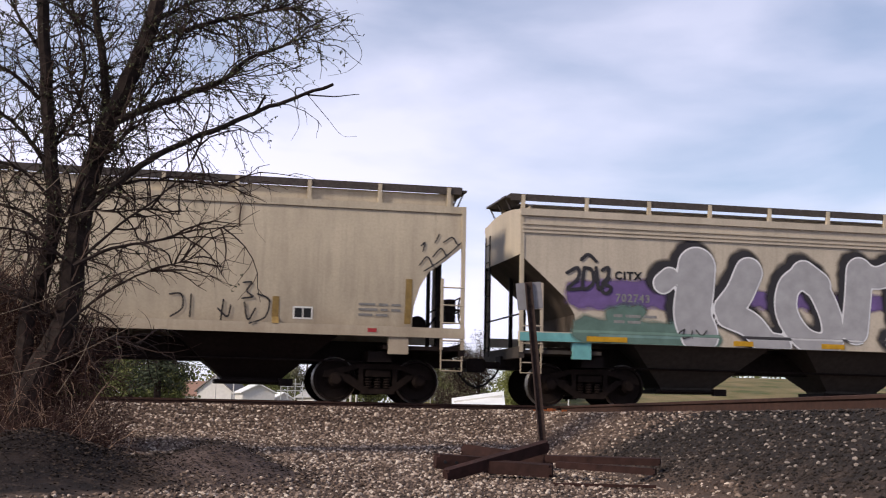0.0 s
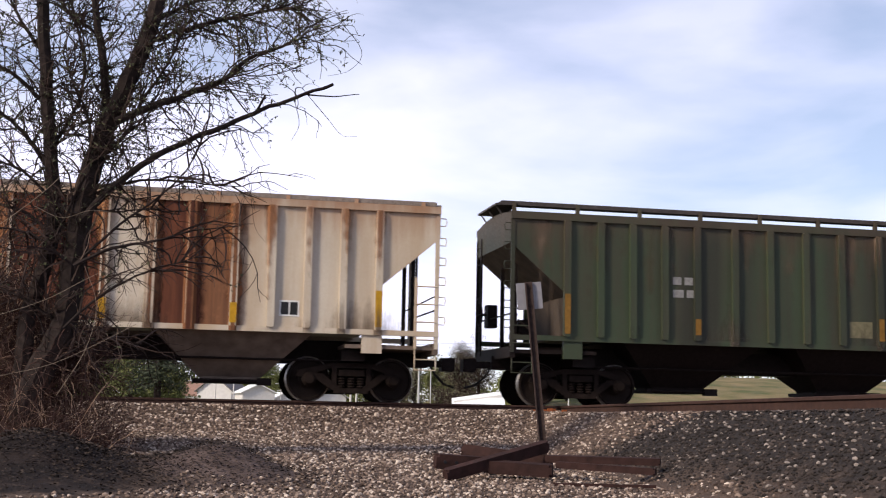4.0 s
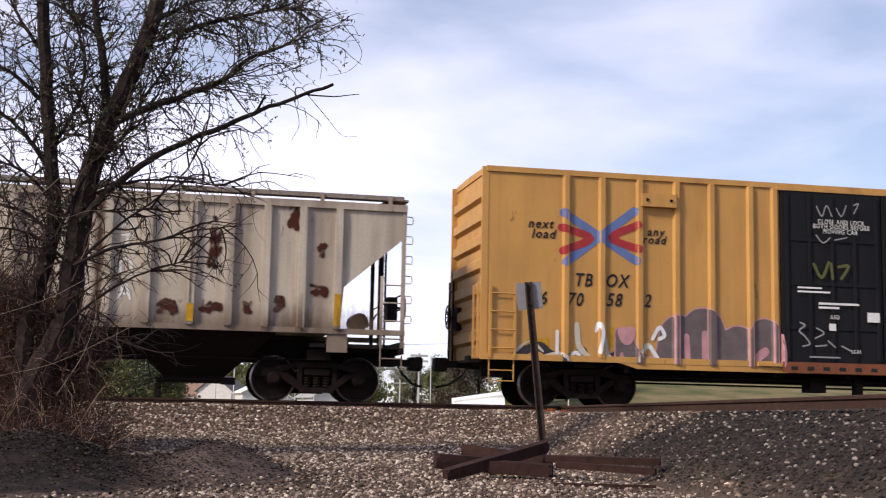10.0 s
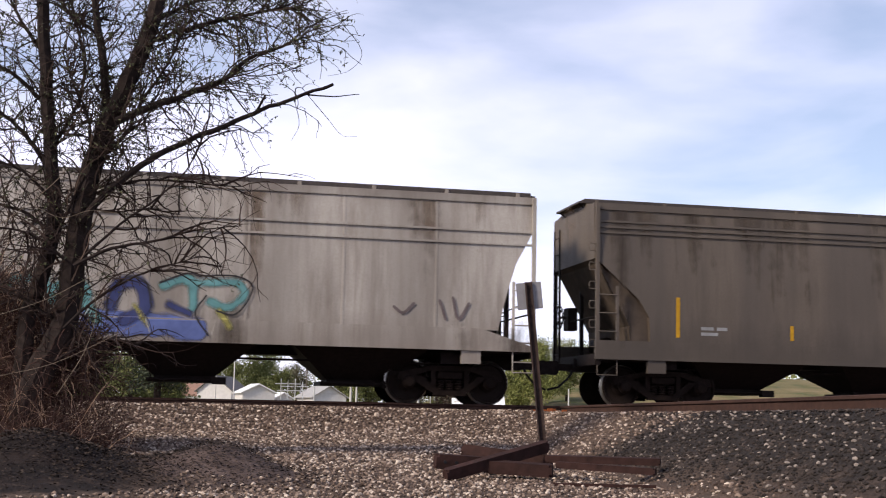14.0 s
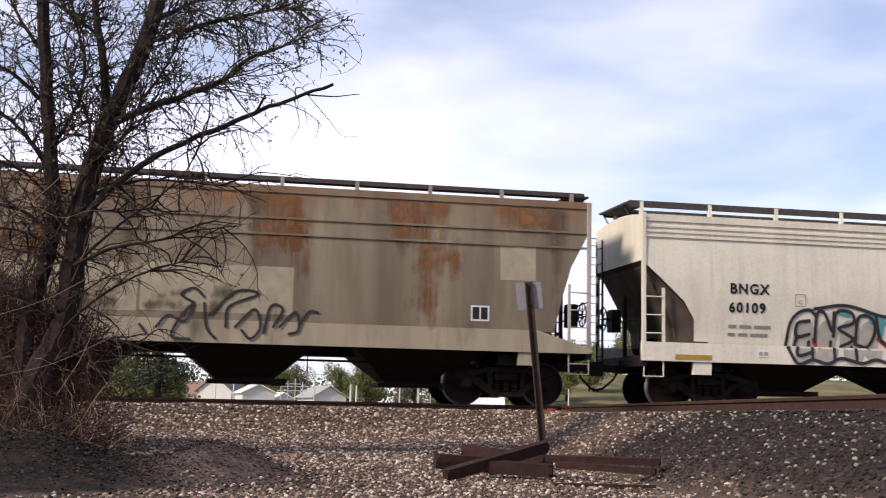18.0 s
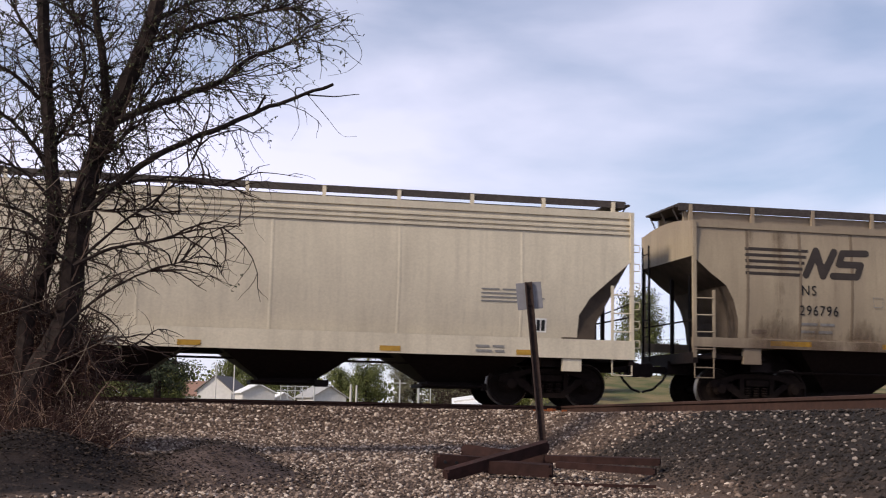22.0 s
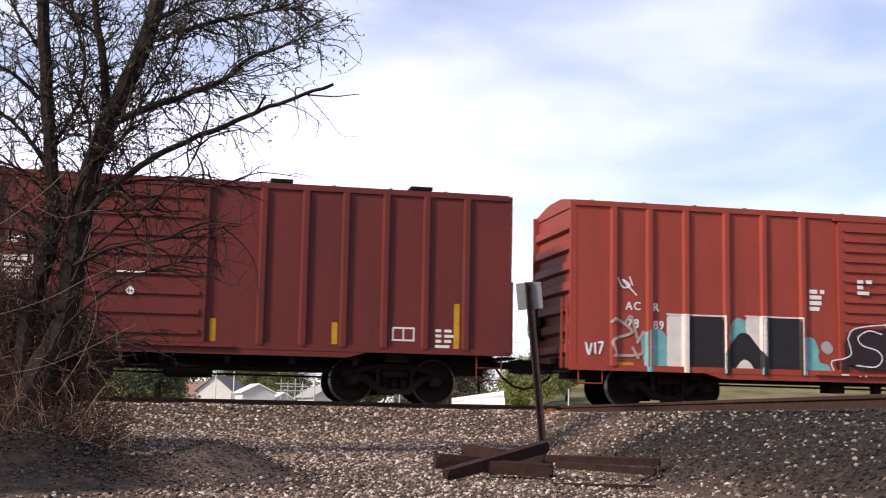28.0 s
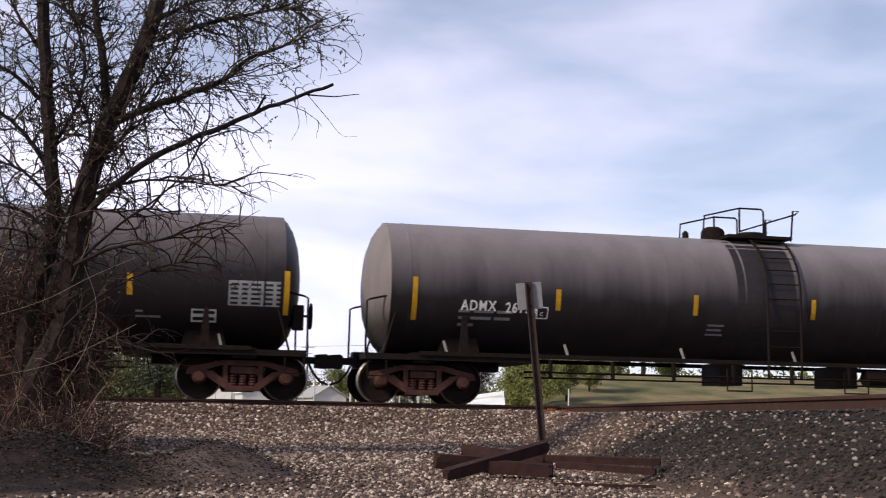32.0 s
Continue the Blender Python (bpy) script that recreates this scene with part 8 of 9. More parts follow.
side_g.bubble([([(2.66, 1.95), (2.74, 1.46), (2.79, 1.07)], 0.15), ([(2.66, 1.95), (3.10, 1.94)], 0.14), ([(2.73, 1.50), (3.06, 1.49)], 0.14), ([(2.81, 1.06), (3.18, 1.06)], 0.14), ([(3.35, 1.05), (3.28, 1.91), (3.67, 1.18), (3.68, 1.99)], 0.15), ([(3.94, 1.93), (4.07, 1.13), (4.33, 1.95)], 0.15),
               ([(5.06, 1.97), (4.66, 1.83), (4.62, 1.21), (5.06, 1.10), (5.10, 1.47)], 0.15), ([(5.40, 1.98), (5.53, 1.61), (5.87, 2.04)], 0.15), ([(5.53, 1.61), (5.52, 0.93)], 0.15), ([(6.07, 1.94), (6.28, 2.08)], 0.1)],
              S_CREAM, S_INK, S_CREAM, 0.022, 0.13, 0.035, label="cream block graffiti letters with dark edges")
flat_g.stencil(7.96, 8.43, 1.31, 1.58)
for a, b, c, d in ((7.08, 1.17, 7.60, 1.41), (-8.46, 1.18, -7.96, 1.43)):
    flat_g.patch(a, c, b, d, M_YELLOW, "reflector_patch")
for x, z0, z1 in ((3.15, 1.29, 1.75), (-6.55, 1.29, 1.71), (-3.17, 1.40, 1.72), (5.73, 1.21, 1.66), (9.04, 1.15, 1.79)):
    flat_g.reflector(x, z0, z1, 0.11)

side_h = Side(car_h, surf_hull("swell", 4.46, 1.55, 1.59))
side_h.words("AEX", -7.19, 2.50, 0.24, S_MAUVE, 0.95, 0.004)
side_h.words("12875", -7.46, 2.20, 0.24, S_MAUVE, 1.15, 0.004)
side_h.patch(-7.64, -6.16, 1.62, 1.95, plain("dull_white_marking", (0.44, 0.42, 0.39), 0.7), "weight_panel", "dull white panel with small print", lift=0.020)
side_h.print_lines(-7.53, 1.82, [[0.3], [0.28]], 0.06, 0.16, M_GREYMARK, 0.026)
side_h.print_lines(-6.86, 1.82, [[0.3], [0.32]], 0.06, 0.16, M_GREYMARK, 0.026)
side_h.patch(-7.85, -7.68, 1.90, 2.12, M_WHITE, "paint_patch", lift=0.012)
soft_paint = lambda name, c, full=0.9: faded(name, c, 0.5, 0.3, 4, full, 0.2)
H_LIME, H_OLIVE, H_AQUA, H_BLUE, H_NAVY, H_BROWN, H_ORANGE = [soft_paint("soft_%s_spray" % k, c, f) for k, c, f in (
    ("lime", (0.17, 0.34, 0.04), 0.97), ("olive", (0.34, 0.31, 0.10), 0.9), ("aqua", (0.14, 0.32, 0.33), 0.95), ("blue", (0.13, 0.17, 0.40), 0.9), ("navy", (0.05, 0.06, 0.16), 0.95), ("brown", (0.12, 0.085, 0.06), 0.85), ("orange", (0.42, 0.17, 0.03), 0.95))]
coat_h = Side(car_h, side_h.surf)
coat_h.soft = 0.12
coat_h.spray([([(-8.02, 2.25), (-7.98, 1.73)], 0.16), ([(-8.22, 1.89), (-7.73, 1.91)], 0.12)], H_ORANGE, 0.012, 0.04)
coat_h.spray([([(-8.44, 1.54), (-7.85, 1.38), (-7.15, 1.46)], 0.42)], H_BROWN, 0.010, 0.05, 0.04, label="brown and mauve sprayed scribbles")
coat_h.spray([([(-6.91, 1.29), (-5.48, 1.28), (-4.01, 1.35), (-2.51, 1.41)], 0.52), ([(-2.70, 1.91), (-2.13, 1.69)], 0.5)], H_OLIVE, 0.011, 0.06, 0.04, label="faded yellow-green graffiti ground")
coat_h.spray([([(-2.51, 1.37), (-1.23, 1.32), (0.08, 1.39), (1.81, 1.38)], 0.42), ([(-0.18, 1.50), (1.41, 1.43), (1.95, 1.38)], 0.55)], H_BLUE, 0.0115, 0.06, 0.04, label="faded blue graffiti ground")
coat_h.spray([([(-6.98, 1.42), (-6.62, 1.98), (-6.40, 1.45)], 0.26), ([(-5.28, 1.42), (-4.98, 2.20), (-4.72, 1.45)], 0.28), ([(-5.15, 1.66), (-4.80, 1.66)], 0.2), ([(-4.40, 2.1), (-4.15, 1.5)], 0.3), ([(-3.70, 2.1), (-3.45, 1.5)], 0.3), ([(-6.13, 1.58), (-6.07, 1.97), (-5.68, 2.14), (-5.34, 2.00), (-5.42, 1.67), (-5.75, 1.57)], 0.34), ([(-5.79, 1.80), (-5.63, 1.51), (-5.38, 1.20)], 0.24), ([(-4.93, 2.07), (-5.04, 1.61)], 0.22),
              ([(-4.57, 1.67), (-4.37, 2.12), (-4.16, 1.74), (-3.86, 2.16), (-3.66, 1.70)], 0.36), ([(-4.39, 1.85), (-3.77, 1.85)], 0.4)], H_LIME, 0.016, 0.04, 0.02, "graffiti_letter", "lime green graffiti letters with dark edges")
coat_h.spray([([(-4.74, 2.14), (-4.75, 1.48)], 0.20)], H_ORANGE, 0.018, 0.04, 0.01, "graffiti_letter")
coat_h.spray([([(-5.67, 1.85), (-5.63, 1.74)], 0.14), ([(-2.83, 2.09), (-2.70, 1.73)], 0.2), ([(-2.38, 2.04), (-2.25, 1.62)], 0.2)], H_BROWN, 0.019, 0.04, 0.02)
coat_h.spray([([(-1.68, 1.76), (-1.72, 2.09), (-1.49, 2.27), (-0.97, 2.22), (-0.84, 1.85)], 0.26), ([(-1.55, 1.46), (-1.16, 1.60)], 0.2), ([(-0.77, 2.16), (-0.38, 2.24), (-0.18, 2.00), (-0.58, 1.80)], 0.26), ([(1.28, 2.24), (1.83, 2.38), (1.89, 1.82)], 0.26),
              ([(1.76, 2.32), (2.71, 2.35), (2.92, 2.11), (2.57, 1.84), (2.23, 1.96)], 0.24), ([(-0.18, 1.81), (0.01, 1.51)], 0.3)], H_AQUA, 0.016, 0.04, 0.02, "graffiti_letter", "blue and teal graffiti letters with dark edges")
coat_h.spray([([(0.28, 1.83), (0.41, 2.21), (0.81, 2.28), (0.94, 1.79), (0.54, 1.53)], 0.36), ([(1.41, 1.87), (1.82, 1.69)], 0.24)], H_NAVY, 0.018, 0.04, 0.02, "graffiti_letter")
coat_h.spray([([(-1.29, 1.96), (-1.36, 1.77)], 0.22), ([(0.74, 1.84), (1.01, 1.42)], 0.16), ([(2.43, 1.77), (2.63, 1.47)], 0.2)], H_OLIVE, 0.020, 0.04, 0.02)
coat_h.outline([[(-6.20, 1.58), (-6.14, 2.03), (-5.74, 2.23), (-5.27, 2.12), (-5.24, 1.76), (-5.58, 1.55)], [(-6.92, 1.76), (-6.81, 2.06), (-6.60, 2.13)], [(-5.01, 2.13), (-5.12, 1.59)], [(-4.63, 1.63), (-4.39, 2.21), (-4.16, 1.86), (-3.83, 2.29), (-3.58, 1.66)], [(-5.58, 1.55), (-5.29, 1.17)],
                [(-1.84, 1.76), (-1.85, 2.19), (-1.49, 2.40), (-0.90, 2.34)], [(-1.55, 2.01), (-1.23, 2.06), (-1.03, 1.85), (-1.48, 1.56)], [(-0.84, 2.28), (-0.38, 2.39), (-0.05, 2.19)], [(1.22, 2.30), (1.76, 2.51), (2.03, 2.45)],
                [(2.03, 2.48), (2.79, 2.48), (3.08, 2.24), (2.77, 1.72), (2.36, 1.77)], [(2.16, 2.08), (1.95, 1.70), (2.22, 1.26)], [(0.21, 1.52), (0.24, 2.01), (0.55, 2.37), (0.95, 2.29), (1.08, 1.79)]], S_DARK, 0.035, 0.03, 0.024)
coat_h.outline([[(-6.30, 1.61), (-6.76, 1.12)], [(-6.80, 1.56), (-7.08, 1.17)], [(-5.70, 1.51), (-5.35, 1.13)], [(-5.91, 1.50), (-5.98, 1.18)], [(-4.28, 1.62), (-4.44, 1.23)], [(-3.83, 1.63), (-3.76, 1.25)], [(-4.19, 1.30), (-3.95, 1.33)], [(-1.03, 1.66), (-1.61, 1.48)], [(-0.31, 1.44), (-0.12, 1.75)],
                [(0.98, 1.54), (1.07, 1.29)], [(2.36, 1.58), (2.29, 1.27)], [(-4.17, 2.22), (-4.11, 1.86)], [(-4.91, 2.31), (-4.86, 2.01)]], S_GREYLINE, 0.02, 0.02, 0.026)
coat_h.outline([[(-6.20, 1.46), (-3.26, 1.50)], [(-1.87, 1.60), (2.77, 1.60)]], S_GREYLINE, 0.02, 0.02, 0.027)
side_h.outline([[(-3.22, 2.33), (-3.09, 2.15), (-2.98, 2.40)], [(-2.79, 2.29), (-2.76, 2.11)], [(-2.61, 2.35), (-2.48, 2.18), (-2.31, 2.36)], [(6.02, 1.99), (6.22, 1.87), (6.44, 2.07)], [(7.00, 2.15), (7.13, 1.77)], [(7.28, 2.22), (7.41, 1.78), (7.63, 2.11)]], S_MAUVE, 0.06)

side_i = Side(car_i, surf_hull("swell", 4.44, 1.55, 1.42))
for x, z0, z1 in ((-7.28, 1.54, 2.42), (-4.56, 1.55, 1.88), (-1.71, 1.48, 1.91), (1.81, 1.52, 1.93)):
    side_i.reflector(x, z0, z1, 0.09)
side_i.print_lines(-6.74, 1.72, [[0.3, 0.25], [0.4]], 0.07, 0.12, S_GREYTAG)
side_i.spray([([(-0.94, 1.94), (-0.88, 1.56)], 0.06), ([(-0.60, 1.89), (-0.54, 1.45)], 0.05)], S_RED, 0.006, 0.03)
side_i.spray([([(-0.85, 4.23), (-0.02, 4.23)], 0.08)], S_ORANGE, 0.05, 0.04, 0.02, "rust_patch")

side_j = Side(car_j, surf_hull("swell", 4.42, 1.55, 1.59))
S_MOULD = faded("dark_mould", (0.10, 0.072, 0.046), 0.9, 0.5, 14, 0.6, 0.8)
S_PALE = plain("pale_repaint", (0.35, 0.30, 0.215), 0.6, 0, 0.2, 4)
side_j.patch(-7.65, -6.06, 1.88, 3.03, plain("grey_repaint", (0.34, 0.31, 0.29), 0.6, 0, 0.2, 4), "repainted_panel", lift=0.004)
side_j.words("AEX", -7.27, 2.85, 0.26, S_MAUVE, 0.95, 0.004)
side_j.words("12973", -7.55, 2.58, 0.27, S_MAUVE, 1.12, 0.004)
for a, b, c, d in ((-5.95, 1.72, -0.46, 2.68), (-0.40, 1.74, 2.67, 2.72), (7.07, 2.65, 7.86, 3.39), (-7.95, 1.80, -7.72, 2.95)):
    side_j.patch(a, c, b, d, S_PALE, "repainted_patch", lift=0.004)
rj = random.Random(15)
mould = Side(car_j, side_j.surf)
mould.soft = 0.2
mould.spray([([(x, z), (x + rj.uniform(-0.25, 0.25), z + rj.uniform(-0.06, 0.06))], rj.uniform(0.14, 0.40)) for x, z in [(rj.choice((-6.6, -5.3, -4.4, -2.2, -1.2, 0.6)) + rj.gauss(0, 0.55), 1.80 + 0.40 * rj.random() ** 2) for _ in range(95)]], S_MOULD, 0.008, 0.035, 0.03, "stain")
mould.spray([([(x, 1.98), (x, 2.55)], 0.07) for x in (-7.86, 5.45)], S_OCHRE, 0.009, 0.03, 0, "reflector")
side_j.stencil(6.44, 6.84, 1.75, 2.08)
rp = random.Random(9)
coat_j = Side(car_j, side_j.surf)
coat_j.soft, coat_j.ceil = 0.75, 4.25
for cx, cz, rx, rz, n in ((-5.49, 3.80, 1.2, 0.15, 12), (-2.15, 3.73, 0.25, 0.5, 10), (-2.68, 3.10, 0.4, 0.2, 6), (2.34, 3.71, 0.5, 0.45, 14), (5.22, 3.85, 0.4, 0.5, 14), (5.76, 2.98, 0.3, 0.15, 8), (5.47, 2.08, 0.06, 0.25, 4),
                           (2.80, 2.98, 0.1, 0.4, 5), (7.73, 4.10, 0.5, 0.12, 6), (-7.21, 3.83, 0.4, 0.2, 6)):
    coat_j.spray([([(cx + rp.uniform(-rx, rx), cz + rp.uniform(-rz, rz)), (cx + rp.uniform(-rx, rx), cz + rp.uniform(-rz, rz))], rp.uniform(0.5, 0.9)) for _ in range(n + 2)], S_RUSTJ, 0.006, 0.06, 0.05, "rust_patch")
side_j.outline([[(0.69, 1.91), (0.42, 2.08), (0.67, 2.22), (0.88, 2.04)], [(-0.06, 1.40), (0.17, 1.65), (0.50, 1.54), (0.69, 1.91), (0.44, 1.66), (0.25, 1.23), (0.62, 1.18)], [(0.88, 1.92), (0.94, 1.43), (1.13, 1.20)], [(1.00, 1.68), (1.50, 2.18), (1.97, 2.14), (1.38, 1.87), (1.32, 1.45)],
                [(1.51, 1.45), (1.89, 1.83), (2.02, 1.47), (1.83, 1.22), (1.64, 1.39)], [(2.09, 1.35), (2.22, 1.90), (2.47, 1.85), (2.28, 1.48)], [(2.41, 1.48), (2.73, 1.80), (2.80, 1.43), (2.60, 1.34)], [(2.80, 1.49), (3.00, 1.81), (3.19, 1.81)], [(-0.38, 1.45), (-0.25, 1.28)]], S_DARK, 0.055)
side_j.outline([[(-4.39, 1.48), (-4.12, 1.53)], [(-4.25, 1.51), (-4.22, 1.30), (-4.33, 1.27)], [(-4.00, 1.51), (-4.03, 1.28), (-3.87, 1.34), (-3.95, 1.42), (-3.84, 1.52)], [(-3.78, 1.50), (-3.75, 1.29)]], S_RED, 0.03)

side_k = Side(car_k, surf_hull("flow", 4.24, 1.55, 1.42))
sill_k = Side(car_k, surf_flat(1.59))
side_k.words("BNGX", -7.25, 2.57, 0.31, M_BLACK, 0.98, 0.010)
side_k.words("60109", -7.27, 2.15, 0.31, M_BLACK, 0.98, 0.010)
side_k.print_lines(-7.27, 1.80, [[0.2, 0.28, 0.4], [0.18, 0.22, 0.42]], 0.07, 0.18, M_GREYMARK)
side_k.outline([[(-5.67, 2.59), (-5.43, 2.60)], [(-5.43, 2.60), (-5.42, 2.34)], [(-5.42, 2.34), (-5.66, 2.33)], [(-5.66, 2.33), (-5.67, 2.59)]], M_GREYMARK, 0.02)
side_k.words("C", -5.59, 2.38, 0.13, M_GREYMARK, 1.0)
S_GREYFILL = sprayed("thin_grey_spray", (0.40, 0.37, 0.32))
side_k.spray([([(-5.43, 1.78), (-5.48, 1.19)], 0.5), ([(-4.83, 1.80), (-4.94, 1.21)], 0.5), ([(-4.29, 1.82), (-4.28, 1.29)], 0.5), ([(-3.80, 1.84), (-3.79, 1.36)], 0.45)], S_GREYFILL, 0.006, 0.05)
side_k.outline([[(-5.87, 1.41), (-5.79, 1.94), (-5.59, 2.19), (-5.32, 2.26), (-5.18, 2.14)], [(-5.32, 2.02), (-5.61, 1.95), (-5.61, 1.66), (-5.31, 1.72)], [(-5.61, 1.66), (-5.66, 1.24), (-5.30, 1.31)], [(-5.16, 1.55), (-5.14, 2.15), (-4.96, 2.21), (-4.74, 1.80), (-4.72, 2.22)], [(-4.71, 1.69), (-4.66, 2.22), (-4.30, 2.24), (-4.23, 2.00), (-4.59, 1.87), (-4.22, 1.64), (-4.52, 1.46)],
                [(-4.16, 1.53), (-4.11, 2.12), (-3.80, 2.14), (-3.68, 1.84), (-3.85, 1.48), (-4.16, 1.53)], [(-5.90, 1.39), (-5.65, 1.04), (-5.30, 1.14), (-4.93, 1.06), (-4.58, 1.19), (-4.09, 1.09), (-3.73, 1.18), (-3.36, 1.11), (-2.93, 1.27)], [(-3.68, 2.20), (-3.49, 1.61), (-2.93, 1.51)], [(-5.31, 1.55), (-5.30, 1.14)], [(-4.77, 1.57), (-4.76, 1.12)], [(-4.24, 1.46), (-4.21, 1.17)],
                [(-5.20, 2.29), (-4.42, 2.39), (-3.62, 2.20), (-3.27, 2.16)]], S_DARK, 0.075, label="black outlined graffiti letters")
side_k.spray([([(-3.74, 2.08), (-3.37, 2.09)], 0.22), ([(-3.50, 2.03), (-3.55, 1.73)], 0.14), ([(-4.54, 2.23), (-4.36, 2.18)], 0.12)], S_CYAN, 0.012, 0.04)
side_k.spray([([(-3.24, 1.32), (-2.93, 1.39)], 0.14), ([(-5.19, 1.61), (-5.12, 1.44)], 0.1), ([(-3.61, 1.66), (-3.36, 1.49)], 0.06)], S_RED, 0.012, 0.04)
side_k.outline([[(-2.68, 1.69), (-2.50, 1.88), (-2.31, 1.65)], [(-2.25, 1.71), (-2.19, 1.95), (-1.93, 1.90), (-2.00, 1.66), (-2.25, 1.71)], [(-1.81, 1.66), (-1.68, 1.91)], [(-1.49, 1.98), (-0.98, 2.03), (-1.36, 1.68), (-0.96, 1.75)], [(-1.74, 1.76), (-1.59, 1.65)]], S_GREEN, 0.085)
side_k.outline([[(-2.68, 1.63), (-2.56, 1.76), (-2.37, 1.89)], [(-2.31, 1.59), (-2.06, 1.96), (-1.87, 1.66)]], S_DARK, 0.06)
sill_k.outline([[(-2.37, 1.34), (-2.18, 1.43), (-2.30, 1.23), (-2.43, 1.10)], [(-2.12, 1.41), (-2.14, 1.05)], [(-1.99, 1.36), (-1.80, 1.42), (-1.93, 1.12)], [(-1.72, 1.36), (-1.69, 1.09)]], S_RED, 0.07)
sill_k.outline([[(-1.49, 1.37), (-1.30, 1.41), (-1.42, 1.13)], [(-1.23, 1.44), (-1.26, 1.07), (-1.08, 1.14)], [(-0.98, 1.39), (-0.70, 1.43), (-0.91, 1.06), (-0.67, 1.09)]], S_GREEN, 0.08)
side_k.outline([[(1.56, 1.65), (1.60, 1.38), (1.76, 1.66), (1.92, 1.39), (1.92, 1.66)], [(2.00, 1.42), (2.09, 1.69), (2.23, 1.42)], [(2.29, 1.40), (2.30, 1.67), (2.45, 1.43), (2.48, 1.71)], [(2.63, 1.68), (2.59, 1.41), (2.81, 1.46)], [(2.90, 1.44), (2.94, 1.69), (3.13, 1.63), (2.97, 1.55), (3.13, 1.42)],
                [(3.24, 1.68), (3.21, 1.43)], [(3.38, 1.46), (3.49, 1.84), (3.44, 1.40)], [(1.40, 1.72), (1.56, 1.40)], [(3.50, 1.62), (3.72, 1.72), (3.66, 1.42)]], S_RED, 0.05, label="red tag letters")
sill_k.outline([[(2.09, 1.27), (2.29, 1.32), (2.22, 1.07), (2.05, 1.09), (2.09, 1.27)], [(2.40, 1.12), (2.43, 1.33), (2.59, 1.11), (2.63, 1.33)], [(2.70, 1.31), (2.72, 1.09), (2.90, 1.12)], [(3.40, 1.31), (3.58, 1.34), (3.44, 1.11)], [(3.67, 1.28), (3.85, 1.35), (3.89, 1.09)]], S_RED, 0.042)
side_k.outline([[(4.21, 1.86), (4.34, 1.61)], [(4.48, 1.68), (4.54, 1.24), (4.82, 1.37), (4.79, 1.69), (4.48, 1.68)], [(4.97, 1.63), (4.91, 1.25), (5.17, 1.32), (5.20, 1.64), (4.97, 1.63)], [(5.31, 1.26), (5.39, 1.71), (5.60, 1.72), (5.66, 1.27)], [(4.34, 1.74), (5.18, 1.83)]], S_DARK, 0.07)
side_k.print_lines(-0.43, 1.95, [[0.35], [0.9], [1.0], [1.0], [0.6]], 0.03, 0.075, S_RED)
for x0, x1 in ((-8.57, -7.71), (-2.92, -2.51), (-0.23, 0.25), (5.23, 5.72)):
    sill_k.patch(x0, x1, 1.06, 1.17, plain("ochre_reflector", (0.42, 0.24, 0.04), 0.5) if "ochre_reflector" not in bpy.data.materials else bpy.data.materials["ochre_reflector"], "reflector")
sill_k.stencil(-6.63, -6.34, 1.16, 1.32, S_GREYFILL)
sill_k.print_lines(1.10, 1.19, [[0.2, 0.55, 0.3]], 0.06, 0.1, M_GREYMARK)

side_k.print_lines(5.95, 2.68, [[0.4, 0.25, 0.6], [0.3, 0.5, 0.4], [0.55, 0.3, 0.4], [0.35, 0.2, 0.6], [0.45, 0.7], [0.3, 0.5, 0.35], [0.5, 0.4]], 0.05, 0.085, S_MAUVE)
side_k.stencil(6.51, 7.02, 1.61, 1.92)
side_k.outline([[(6.13, 1.98), (6.48, 1.98)], [(6.48, 1.98), (6.48, 1.58)], [(6.48, 1.58), (6.13, 1.58)], [(6.13, 1.58), (6.13, 1.98)]], M_GREYMARK, 0.03)
side_k.patch(7.12, 7.55, 1.52, 1.95, S_GREYFILL, "paint_patch", "thin grey painted-out patch")

side_l = Side(car_l, surf_hull("flow", 4.24, 1.55, 1.42))
sill_l = Side(car_l, surf_flat(1.59))
side_l.words("SHPX", -7.38, 2.40, 0.30, M_BLACK, 1.05, 0.010)
side_l.words("458358", -7.41, 2.04, 0.30, M_BLACK, 1.05, 0.010)
side_l.print_lines(-7.41, 1.73, [[0.15, 0.3, 0.7], [0.12, 0.2, 0.6]], 0.06, 0.17, M_GREYMARK)
side_l.outline([[(-5.68, 2.50), (-5.43, 2.51)], [(-5.43, 2.51), (-5.41, 2.27)], [(-5.41, 2.27), (-5.66, 2.26)], [(-5.66, 2.26), (-5.68, 2.50)]], M_GREYMARK, 0.02)
side_l.words("C", -5.59, 2.31, 0.13, M_GREYMARK, 1.0)
sill_l.print_lines(-6.40, 1.14, [[0.35, 0.8, 0.6]], 0.10, 0.1, S_MAUVE)
sill_l.print_lines(-3.46, 1.16, [[0.9, 0.8], [1.0, 0.7]], 0.05, 0.10, M_GREYMARK)
side_l.print_lines(5.79, 2.43, [[0.4, 0.5], [1.3], [1.4], [1.35]], 0.035, 0.085, M_GREYMARK)
side_l.stencil(7.00, 7.26, 1.56, 1.86)
sill_l.print_lines(5.67, 1.20, [[0.3, 0.25], [0.35, 0.2]], 0.05, 0.1, M_GREYMARK)
for x0, x1 in ((-8.74, -8.30), (-7.31, -6.86), (-4.28, -3.84), (-0.50, -0.03), (3.62, 4.06), (6.56, 6.97)):
    sill_l.patch(x0, x1, 1.06, 1.17, bpy.data.materials["ochre_reflector"], "reflector")

